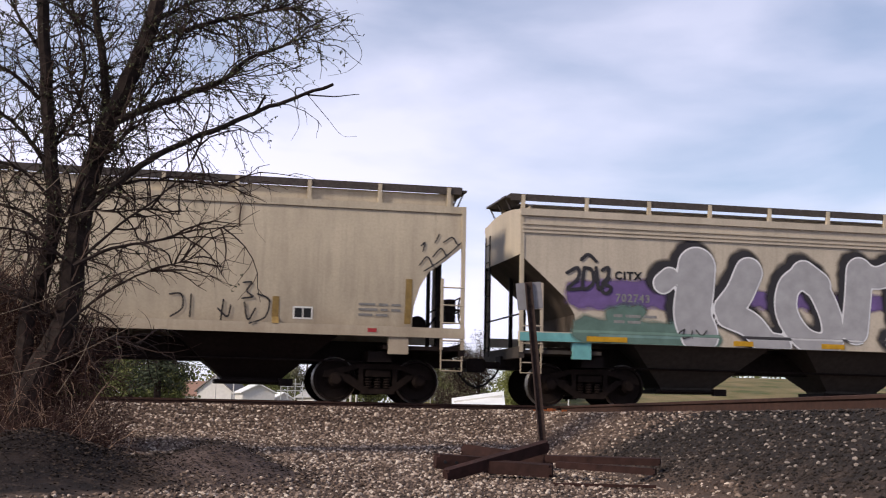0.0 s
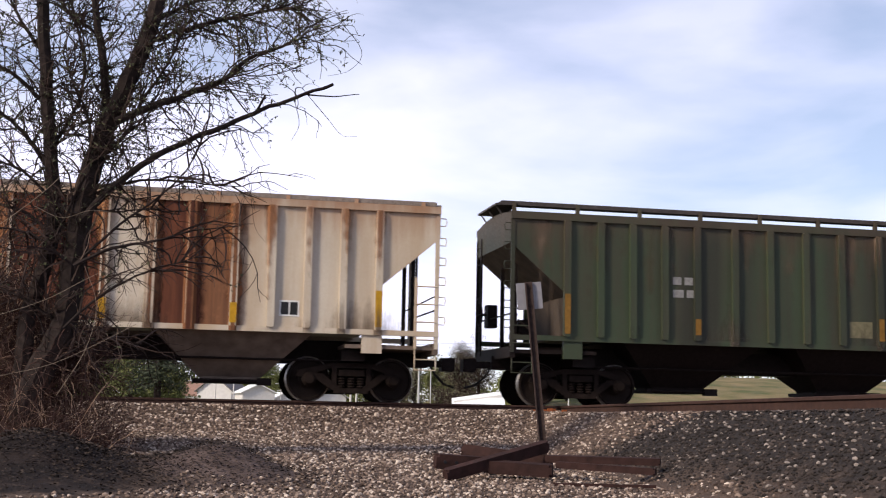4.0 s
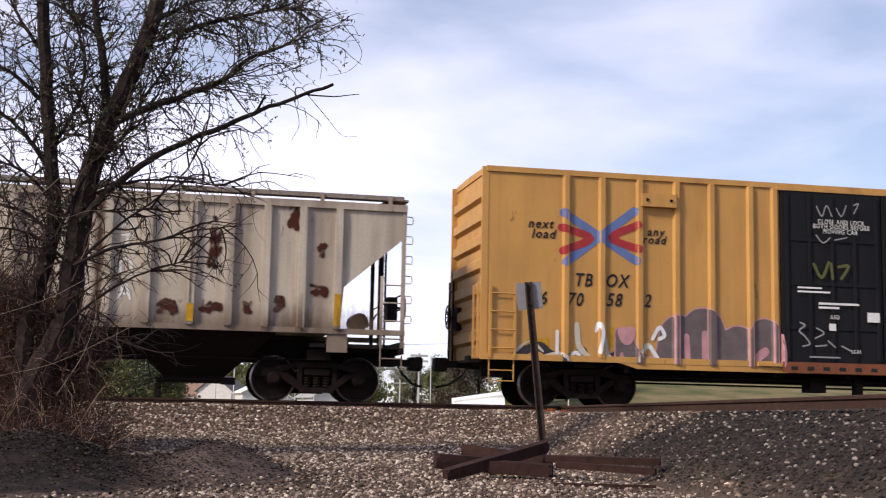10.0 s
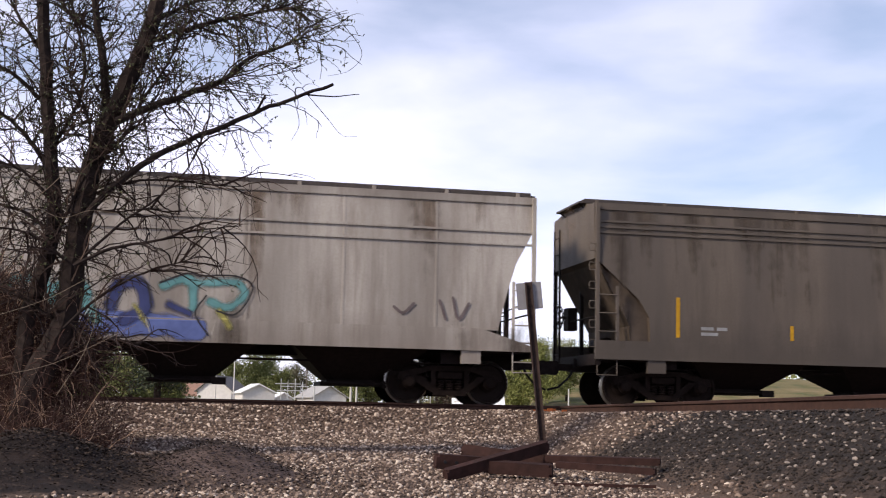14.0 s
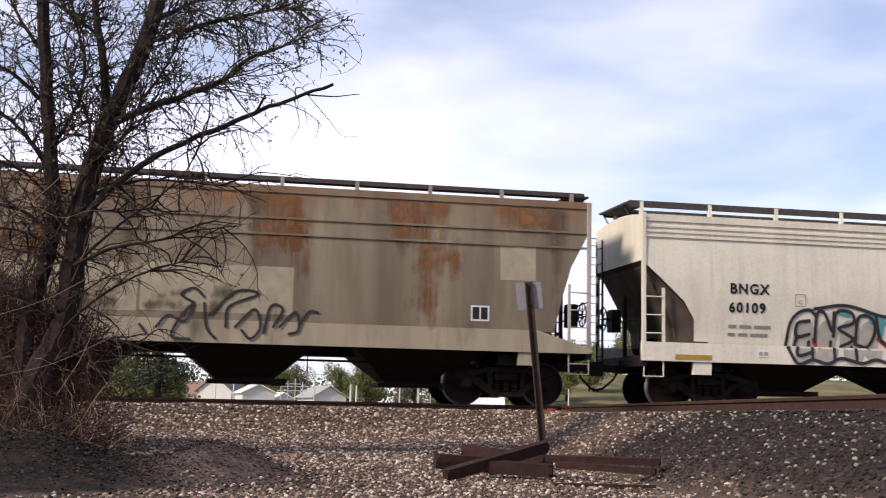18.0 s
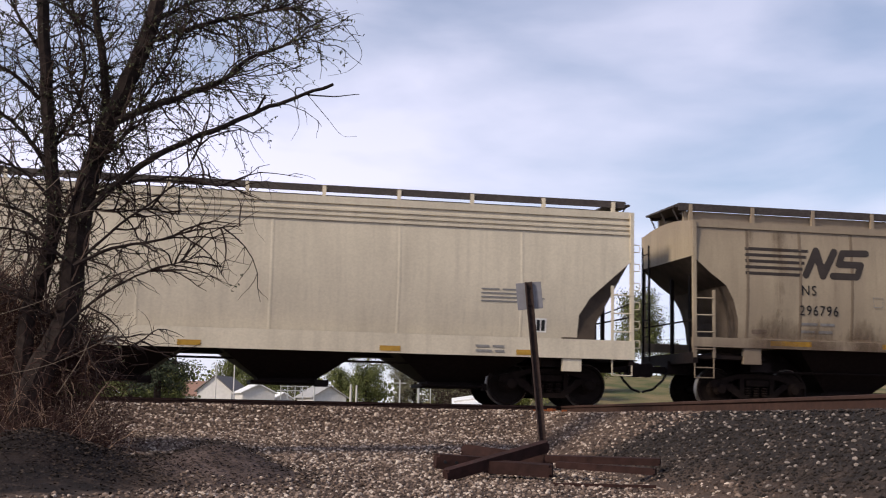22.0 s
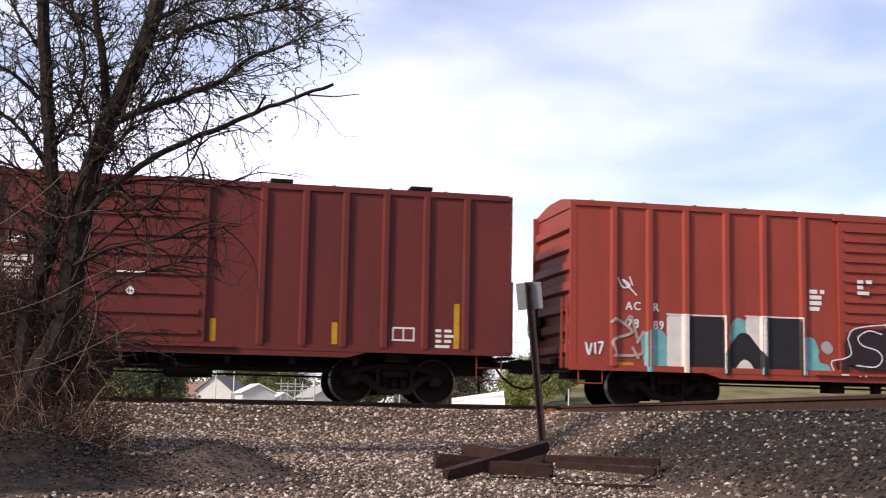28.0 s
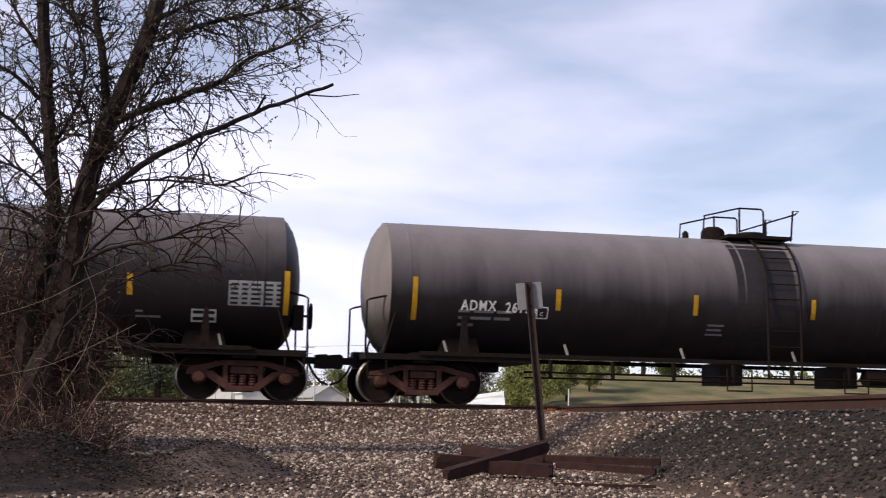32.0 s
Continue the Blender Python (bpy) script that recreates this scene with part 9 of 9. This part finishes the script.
side_m = Side(car_m, surf_hull("flow", 4.16, 1.55, 1.56))
sill_m = Side(car_m, surf_flat(1.59))
S_LOGO = sprayed("logo_brown_black", (0.045, 0.035, 0.03))
for k in range(5):
    z = 3.59 - 0.138 * k
    side_m.patch(-7.34, -5.80 - 0.05 * k, z - 0.035, z + 0.035, S_LOGO, "emblem_stripe")
xa, xb, xc, z0, z1 = -5.78, -5.12, -4.43, 3.05, 3.60
emblem = [([(xa, z0), (xa + 0.1, z1)], 0.14), ([(xa + 0.1, z1), (xa + 0.42, z0)], 0.15), ([(xa + 0.42, z0), (xa + 0.55, z1)], 0.14), ([(xc, z1), (xb + 0.1, z1 - 0.02)], 0.13), ([(xb + 0.1, z1 - 0.04), (xb + 0.08, (z0 + z1) / 2)], 0.13),
              ([(xb + 0.1, (z0 + z1) / 2), (xc - 0.08, (z0 + z1) / 2)], 0.13), ([(xc - 0.06, (z0 + z1) / 2), (xc - 0.08, z0 + 0.02)], 0.13), ([(xc - 0.1, z0), (xb + 0.0, z0)], 0.13)]
side_m.spray([([(x + 0.3 * (z - z0) - 0.09, z) for x, z in pts], 1.2 * w) for pts, w in emblem], S_LOGO, 0.006, 0.03, 0, "emblem")
side_m.words("NS", -6.00, 2.59, 0.32, M_BLACK, 0.9, 0.0)
side_m.words("296796", -6.03, 2.14, 0.32, M_BLACK, 0.86, 0.0)
side_m.print_lines(-5.97, 1.91, [[0.4, 0.35], [0.35, 0.35]], 0.06, 0.17, M_GREYMARK)
side_m.outline([[(-4.21, 2.59), (-3.96, 2.60)], [(-3.96, 2.60), (-3.96, 2.38)], [(-3.96, 2.38), (-4.19, 2.37)], [(-4.19, 2.37), (-4.21, 2.59)]], M_GREYMARK, 0.02)
S_CHALK_TAG = sprayed("chalk_white_spray", (0.50, 0.45, 0.37))
side_m.outline([[(-2.03, 2.09), (-1.84, 2.04), (-1.84, 1.61)], [(-1.84, 2.04), (-1.53, 1.99), (-1.78, 1.77)], [(-1.07, 2.03), (-1.34, 2.00), (-1.27, 1.51), (-0.94, 1.46)], [(-1.31, 1.75), (-1.06, 1.80)], [(-0.75, 1.47), (-0.75, 1.96), (-0.46, 1.47), (-0.46, 1.97)], [(-0.31, 1.91), (-0.32, 1.48), (0.03, 1.43), (0.06, 1.98)],
                [(0.41, 2.06), (0.38, 1.62), (0.45, 1.44)], [(-0.96, 2.44), (-0.84, 2.14)], [(-0.75, 2.26), (-0.62, 2.14)], [(-0.56, 2.52), (-0.46, 2.15)], [(0.54, 1.75), (1.07, 1.83)]], S_CHALK_TAG, 0.05, label="faint chalk white graffiti tag")
side_m.stencil(5.06, 5.48, 1.68, 1.95)
for x0, x1 in ((-6.78, -5.78), (-4.03, -3.56), (-1.56, -1.10), (0.88, 1.34), (3.37, 3.84)):
    sill_m.patch(x0, x1, 1.42, 1.53, M_YELLOW, "reflector")
side_m.spray([([(-7.12, 1.73), (-6.84, 1.74)], 0.1)], S_STAIN, 0.006, 0.04, 0, "stain")

side_n = Side(car_n, surf_hull("drum", 4.18, 1.58, 1.38))
for s in (-1, 1):
    side_n.patch(*sorted((s * hn, s * (hn - 2.72))), 1.11, 1.385, P_N2, "end_sill", "pale yellow painted end of the sill")
side_n.words("SSPX", -6.72, 2.53, 0.29, S_MAUVE, 0.95, 0.006)
side_n.words("1227", -6.70, 2.09, 0.29, S_MAUVE, 0.95, 0.006)
side_n.patch(5.28, 5.66, 1.77, 1.99, S_MAUVE, "inspection_block")
rp = random.Random(12)
S_RUSTN = streaked("red_rust_bloom", (0.24, 0.07, 0.028), (0.40, 0.15, 0.055), 0.9, 1.0, 9)
coat_n = Side(car_n, side_n.surf)
coat_n.soft = 0.45
for cx, cz, rx, rz, n in ((-1.53, 3.85, 0.7, 0.1, 12), (-1.65, 3.42, 0.4, 0.1, 7), (-0.15, 3.73, 0.8, 0.15, 10), (2.31, 3.83, 1.0, 0.12, 14), (6.52, 3.48, 0.25, 0.1, 7), (7.52, 3.72, 0.5, 0.25, 14), (-5.52, 3.83, 0.8, 0.1, 9),
                           (-3.62, 3.99, 0.6, 0.08, 8), (4.32, 3.89, 0.5, 0.12, 8), (-6.56, 3.65, 0.6, 0.15, 7)):
    coat_n.spray([([(cx + rp.uniform(-rx, rx), cz + rp.uniform(-rz, rz)), (cx + rp.uniform(-rx, rx), cz + rp.uniform(-rz, rz))], rp.uniform(0.25, 0.5)) for _ in range(n)], S_RUSTN, 0.006, 0.05, 0.05, "rust_patch")

side_o = Side(car_o, surf_flat(1.47))
out_o = Side(car_o, surf_box(1.47, RIBS_O, ((-1.87, 1.47),)))
side_o.stencil(5.34, 5.82, 1.28, 1.57, P_O)
side_o.print_lines(6.27, 1.49, [[0.12, 0.15], [0.12, 0.2], [0.12, 0.15], [0.3]], 0.06, 0.11, M_WHITE)
side_o.print_lines(5.41, 1.10, [[0.2], [0.25]], 0.05, 0.08, M_WHITE)
for x, z0, z1 in ((6.72, 1.14, 2.10), (4.13, 1.17, 1.62), (1.64, 1.16, 1.62), (-1.82, 1.10, 1.65), (-4.57, 1.41, 1.72)):
    side_o.reflector(x, z0, z1, 0.12)
side_o.print_lines(-2.44, 3.09, [[0.35], [0.2]], 0.05, 0.08, M_WHITE)
side_o.print_lines(-2.47, 2.64, [[0.45], [0.5], [0.35], [0.5]], 0.07, 0.12, M_WHITE)
side_o.outline([[(-2.51, 2.73), (-1.94, 2.75)], [(-1.94, 2.75), (-1.92, 2.28)], [(-1.92, 2.28), (-2.49, 2.25)], [(-2.49, 2.25), (-2.51, 2.73)]], M_WHITE, 0.025, lift=0.007)
side_o.patch(-1.83, -1.78, 1.91, 3.07, M_WHITE, "white_line")
side_o.print_lines(-2.44, 1.92, [[0.4], [0.3]], 0.05, 0.08, M_WHITE)
door_o = Side(car_o, surf_flat(1.605))
door_o.outline([[(-0.02, 2.19), (0.05, 2.12), (-0.01, 2.05), (-0.09, 2.11), (-0.02, 2.19)], [(-0.02, 2.16), (-0.02, 2.07)]], M_WHITE, 0.03)
door_o.print_lines(-0.30, 2.48, [[0.55]], 0.03, 0.08, M_WHITE)
S_FADED = sprayed("faded_white_spray", (0.40, 0.31, 0.28))
out_o.spray([([(-4.22, 1.76), (-3.67, 1.78), (-3.71, 1.50), (-4.15, 1.43)], 0.16), ([(-3.54, 1.39), (-3.28, 1.80), (-2.94, 1.64), (-3.14, 1.18)], 0.14), ([(-2.83, 1.87), (-2.75, 1.30)], 0.16), ([(-2.47, 1.31), (-1.96, 1.21)], 0.2), ([(-3.79, 0.93), (-2.80, 1.13), (-2.01, 0.98)], 0.1), ([(-2.60, 1.54), (-2.03, 1.56)], 0.06)], S_FADED, 0.008, 0.05, 0.06)

side_p = Side(car_p, surf_flat(1.47))
out_p = Side(car_p, surf_box(1.47, RIBS_P, ((-1.6, 1.5),)))
side_p.words("AC", -6.68, 2.12, 0.25, M_WHITE, 0.95, 0.004)
side_p.words("R", -6.05, 2.11, 0.25, M_WHITE, 0.95, 0.004)
side_p.words("78", -6.65, 1.73, 0.27, M_WHITE, 0.95, 0.004)
side_p.words("891", -6.04, 1.71, 0.27, M_WHITE, 0.85, 0.004)
S_BLOCKW = sprayed("cream_white_spray", (0.66, 0.61, 0.56), 0.12)
S_BLOCKK = sprayed("block_black_spray", (0.022, 0.020, 0.022), 0.2)
out_p.spray([([(-6.02, 1.42), (-5.94, 0.85)], 0.6), ([(-4.03, 1.83), (-4.08, 1.60)], 0.4), ([(-2.32, 1.42), (-2.24, 0.84), (-2.00, 0.85)], 0.45), ([(1.93, 1.56), (1.87, 1.07)], 0.5), ([(3.74, 1.80), (3.94, 1.81)], 0.4), ([(5.60, 1.68), (5.73, 1.18)], 0.5), ([(6.00, 1.06), (5.73, 1.00)], 0.3), ([(-4.23, 0.78), (-3.53, 0.80)], 0.3)],
            S_AQUA, 0.006, 0.06, 0.03)


def block(side, x0, x1, z0, z1, mat, lift, slant=0.0):
    side.spray([([(x0 + 0.12, z), (x1 - 0.12, z)], 0.24) for z in np.linspace(z0 + 0.12, z1 - 0.12, max(2, int((z1 - z0) / 0.14)))], mat, lift, 0.04, 0, "graffiti_block")


for x0, xm, x1, zb0, zb1 in ((-5.73, -5.22, -4.38, 0.72, 2.05), (-3.86, -3.39, -2.51, 0.70, 2.07), (2.22, 2.62, 3.52, 0.63, 2.05), (3.98, 4.42, 5.32, 0.61, 2.10)):
    block(out_p, x0, xm + 0.04, zb0, zb1, S_BLOCKW, 0.012)
    block(out_p, xm, x1, zb0, zb1 - 0.02, S_BLOCKK, 0.016)
    out_p.outline([[(x0, zb1), (x1 + 0.02, zb1)], [(x1 + 0.02, zb1), (x1 + 0.02, zb0 + 0.04)]], S_BLOCKW, 0.035, 0.02, 0.020)
block(out_p, 3.48, 4.46, 1.11, 1.53, S_BLOCKK, 0.020)
out_p.spray([([(-4.37, 0.90), (-3.91, 1.49)], 0.42), ([(-3.91, 1.49), (-3.40, 0.87)], 0.42), ([(-4.29, 0.78), (-4.24, 1.02)], 0.3), ([(-3.53, 0.80), (-3.43, 1.04)], 0.3)], S_BLOCKK, 0.018, 0.04)
out_p.spray([([(-4.06, 0.77), (-3.89, 1.00), (-3.71, 0.78)], 0.2)], S_BLOCKW, 0.021, 0.04)
coat_p = Side(car_p, out_p.surf)
coat_p.soft = 0.10
coat_p.spray([([(-1.07, 1.40), (-0.00, 1.43), (1.39, 1.45)], 1.02), ([(-1.56, 1.04), (-1.29, 1.18)], 0.3)], faded("plum_black_spray", (0.030, 0.019, 0.022), 0.5, 0.4, 3, 0.98, 0.15), 0.014, 0.05, 0.02, "graffiti_letter", "plum black bubble letters with thin white outlines")
coat_p.spray([([(1.04, 1.55), (1.40, 1.27), (1.63, 1.39)], 0.6)], faded("deep_blue_spray", (0.045, 0.06, 0.17), 0.5, 0.4, 3, 0.95, 0.2), 0.017, 0.05, 0.02, "graffiti_letter")
out_p.outline([[(-1.45, 1.64), (-1.26, 1.87), (-0.48, 1.98), (0.32, 2.03), (1.14, 2.03), (1.70, 1.92), (1.88, 1.52), (1.78, 1.02)], [(-1.45, 1.64), (-1.37, 1.30), (-1.57, 1.18), (-1.79, 1.11), (-1.68, 0.85), (-1.44, 0.82)], [(-0.60, 1.76), (-0.92, 1.83), (-1.19, 1.67), (-1.08, 1.49), (-0.73, 1.39), (-0.60, 1.21), (-0.77, 1.02), (-1.25, 1.04)],
               [(-0.50, 1.95), (-0.15, 1.82), (-0.05, 1.52), (-0.17, 1.25)], [(0.07, 1.97), (0.45, 1.82), (0.53, 1.53), (0.36, 1.17)], [(0.96, 1.98), (1.35, 1.85), (1.57, 1.41), (1.42, 1.13)], [(0.62, 1.45), (0.63, 1.27)], [(0.55, 1.36), (0.71, 1.36)],
               [(1.75, 1.92), (1.89, 2.01)], [(1.92, 1.85), (2.03, 1.90)]], S_SILVER_EDGE, 0.028, 0.02, 0.024, label="thin white graffiti outlines")
out_p.spray([([(-1.90, 1.44), (-1.87, 1.41)], 0.26)], S_SILVER, 0.012, 0.04)
out_p.outline([[(-1.16, 0.81), (-1.10, 0.66), (-1.01, 0.81)], [(-0.86, 0.78), (-0.85, 0.64)], [(-0.67, 0.79), (-0.52, 0.67)], [(-0.12, 0.78), (-0.06, 0.64), (0.09, 0.78)], [(0.31, 0.77), (0.31, 0.62)], [(0.50, 0.73), (0.62, 0.65)]], S_SILVER_EDGE, 0.03, lift=0.03)
out_p.patch(1.81, 5.19, 1.08, 1.13, S_RED, "graffiti_line", lift=0.03)
out_p.outline([[(-6.87, 2.82), (-6.74, 2.60), (-6.58, 2.66), (-6.75, 2.77), (-6.43, 2.44)], [(-6.59, 2.84), (-6.52, 2.66)]], S_SILVER_EDGE, 0.03)
out_p.outline([[(-7.01, 1.84), (-6.88, 1.90), (-6.53, 1.63), (-6.97, 1.45), (-6.90, 1.16)], [(-6.71, 1.80), (-6.55, 1.97), (-6.42, 1.52)], [(-6.41, 1.41), (-6.25, 1.64), (-6.29, 1.18), (-6.95, 1.11)], [(-6.52, 1.29), (-6.39, 1.07)]], S_FADED, 0.06)
out_p.outline([[(-7.59, 1.37), (-7.52, 1.12), (-7.46, 1.35)], [(-7.38, 1.37), (-7.37, 1.15)], [(-7.30, 1.38), (-7.21, 1.38), (-7.28, 1.15)]], S_SILVER_EDGE, 0.045)
out_p.outline([[(6.44, 1.96), (6.69, 2.09), (6.89, 1.95)], [(6.48, 1.93), (6.41, 1.70), (6.58, 1.65)], [(6.66, 1.90), (6.63, 1.59)], [(6.83, 1.95), (6.79, 1.65), (6.96, 1.60)]], S_SILVER_EDGE, 0.05)
out_p.outline([[(6.54, 0.89), (6.67, 0.98), (6.60, 0.77)], [(6.78, 0.96), (6.81, 0.77), (6.95, 0.94)]], S_OLIVE, 0.04)
side_p.stencil(5.60, 6.00, 1.25, 1.51)
for a, b, c, d in ((-2.30, 2.31, -1.93, 2.74),):
    side_p.print_lines(a, d - 0.1, [[0.2, 0.1], [0.3], [0.3], [0.25]], 0.09, 0.13, M_WHITE)
door_p = Side(car_p, surf_flat(1.605))
door_p.print_lines(-1.18, 2.90, [[0.15, 0.15], [0.15], [0.3]], 0.08, 0.13, M_WHITE)
side_p.patch(-6.92, -6.50, 0.80, 0.97, M_YELLOW, "reflector")

for side, m in ((Side(car_q, surf_tank(1.45, 2.52), 0.022), "q"), (Side(car_r, surf_tank(1.45, 2.52), 0.022), "r")):
    if m == "q":
        side.words("ADMX", -6.75, 2.10, 0.30, M_WHITE, 0.82, 0.006)
        side.words("25700", -5.69, 2.09, 0.30, M_WHITE, 0.82, 0.006)
        ox = 0.0
    else:
        side.words("ADMX", -6.43, 1.99, 0.30, M_WHITE, 0.80, 0.006)
        side.words("26134", -5.45, 1.97, 0.30, M_WHITE, 0.80, 0.006)
        ox = 0.08
    side.print_lines(-6.55 + ox, 1.94, [[0.25, 0.45, 0.35], [0.2, 0.45, 0.35], [0.35]], 0.06, 0.14, M_GREYMARK)
    xs, zs_ = -4.83 + ox, 1.87
    side.outline([[(xs, zs_), (xs + 0.24, zs_)], [(xs + 0.24, zs_), (xs + 0.24, zs_ + 0.23)], [(xs + 0.24, zs_ + 0.23), (xs, zs_ + 0.23)], [(xs, zs_ + 0.23), (xs, zs_)]], M_WHITE, 0.025, lift=0.034)
    side.words("C", xs + 0.07, zs_ + 0.05, 0.12, M_WHITE)
    for x in (-7.52, -4.36, -1.18, 1.66, 4.82, 7.98):
        side.reflector(x + ox, 2.05 if abs(x) < 7 else 1.75, 2.50 if abs(x) < 7 else 2.65, 0.11)
    x0, x1, z0, z1 = 6.79 + ox, 7.85 + ox, 1.91, 2.42
    side.patch(x0, x1, z0, z1, S_GREYTAG, "data_panel", "pale grey data panel with rows of print", lift=0.005)
    side.print_lines(x0 + 0.04, z1 - 0.10, [[0.16, 0.12, 0.2, 0.18, 0.1]] * 5, 0.045, 0.095, M_BLACK)
    x0, x1, z0, z1 = 6.06 + ox, 6.57 + ox, 1.56, 1.82
    side.stencil(x0, x1, z0, z1, M_BLACK)
    side.print_lines(-0.86 + ox, 1.83, [[0.4], [0.35], [0.4]], 0.04, 0.1, M_GREYMARK)
    side.print_lines(4.95 + ox, 1.72, [[0.15], [0.5]], 0.04, 0.1, M_GREYMARK)
    # dark spill band below the fittings
    xd = (0.75 if m == "q" else 0.85)
    side.patch(xd - 0.95, xd + 0.46, 1.12, 3.86, M_BLACK if m == "q" else plain("dark_spill", (0.028, 0.024, 0.025), 0.5), "spill_stain", "dark stain below the fittings", lift=0.004)

# weather on the plainer cars
S_UMBER = streaked("umber_wash", (0.040, 0.021, 0.015), (0.095, 0.055, 0.038), 0.85, 0.8, 11)
flat = lambda car, ribs=(), sill=0.0: Side(car, surf_flat(1.55, ribs, half_rib=0.06, sill=sill))
runs_down(side_a, ha, 6, 31, S_GRIME, 0.022, low=(2.6, 3.6), wide=(0.15, 0.35))
runs_down(flat(car_d, RIBS_D), hd, 34, 32, S_GRIME, 0.004, low=(1.5, 3.2))
sill_soot(flat(car_d, RIBS_D), hd, 14, 33, S_SOOT, 0.006, 1.5)
ru = random.Random(71)
wash(flat(car_e, RIBS_E), [(7.75, 1.7, 4.6, 1.0), (6.55, 0.55, 4.6, 1.2), (5.8, 0.35, 4.6, 1.6), (-2.70, 0.5, 4.6, 1.3), (-6.6, 0.5, 3.4, 1.2), (-1.85, 0.45, 4.4, 2.6), (2.75, 0.4, 4.5, 1.4), (4.35, 0.4, 4.6, 2.2), (-4.45, 0.3, 4.5, 2.2)], S_UMBER, 0.006, 0.4, name="stain")
wash(flat(car_e, RIBS_E), [q for x in RIBS_E for q in thinning(x + ru.choice((-0.16, 0.16)), ru.uniform(0.12, 0.28), 4.4, ru.uniform(1.5, 2.6))], S_UMBER, 0.008, 0.16, name="stain", cell=0.045)
sill_soot(flat(car_e, RIBS_E), he, 26, 72, S_UMBER, 0.009, 1.5, 0.35)
runs_down(flat(car_e, RIBS_E), he, 50, 34, S_SOOT, 0.010, low=(1.5, 3.4), wide=(0.1, 0.35))
wash(flat(car_f, RIBS_F), [(x, w, 4.5, z) for x, w, z in ((1.22, 0.22, 1.4), (2.12, 0.3, 1.3), (-2.12, 0.3, 1.3), (-1.5, 0.2, 2.4), (-3.3, 0.2, 2.0), (3.95, 0.2, 1.6))], S_UMBER, 0.007, 0.2, name="stain")
runs_down(flat(car_f, RIBS_F), hf, 34, 35, S_GRIME, 0.010, low=(1.5, 3.4), wide=(0.1, 0.4))
sill_soot(flat(car_f, RIBS_F), hf, 18, 36, S_GRIME, 0.014, 1.5, 0.35)
runs_down(side_h, hh, 26, 37, S_GRIME, 0.004, 4.4, 4.3, low=(1.6, 3.9))
sill_soot(side_h, hh, 16, 38, S_SOOT, 0.0045, 1.6, 0.25)
runs_down(side_i, hi, 34, 39, S_SOOT, 0.022, 4.4, 4.3, low=(1.2, 3.6))
runs_down(side_j, hj, 16, 40, S_GRIME, 0.022, 4.4, 4.25, low=(1.5, 3.8))
runs_down(side_j, hj, 12, 41, S_RUN, 0.024, 4.4, 4.25, low=(2.8, 3.9), wide=(0.3, 0.9))
sill_soot(side_j, hj, 6, 42, S_SOOT, 0.026, 1.75, 0.3)
runs_down(side_l, hl_, 7, 43, S_GRIME, 0.022, low=(2.4, 3.8), wide=(0.08, 0.25))
runs_down(side_m, hm, 12, 44, S_GRIME, 0.018, low=(1.6, 3.4), wide=(0.1, 0.5))
sill_soot(side_m, hm, 20, 45, S_GRIME, 0.020, 1.5, 0.35)
runs_down(side_n, hn, 40, 46, S_BROWN, 0.010, 4.3, 4.1, low=(2.2, 3.6), wide=(0.3, 0.9), soft=0.9)


# ---- all that moves ----
def run(t):
    """Metres that the train has run by t seconds."""
    return 9.059 * t + 0.0142 * t * t


def motions():
    for car, u in CARS:
        walk(car, [(t, pose(u - run(t), 0, 0)) for t in [2.0 * k for k in range(17)]])
    for wheel, x, u in WHEELS:
        turn = lambda t: -math.degrees(run(t) / 0.457)
        # the span in which the car is near the view
        t0 = next(t / 10 for t in range(-10, 330) if u - run(t / 10) < 32)
        t1 = next((t / 10 for t in range(-10, 330) if u - run(t / 10) < -22), 32.0)
        t0, t1 = max(0.0, t0), min(32.0, t1)
        k = int((t1 - t0) * 30 / 2)
        times = sorted({0.0, 32.0, *[t0 + i / 15 for i in range(k + 1)]})
        rows = []
        for t in times:
            a = turn(min(max(t, t0), t0 + k / 15))
            rows.append((t, pose(x, 0, 0.457, 0, a % 360, 0)))
        walk(wheel, rows)


motions()
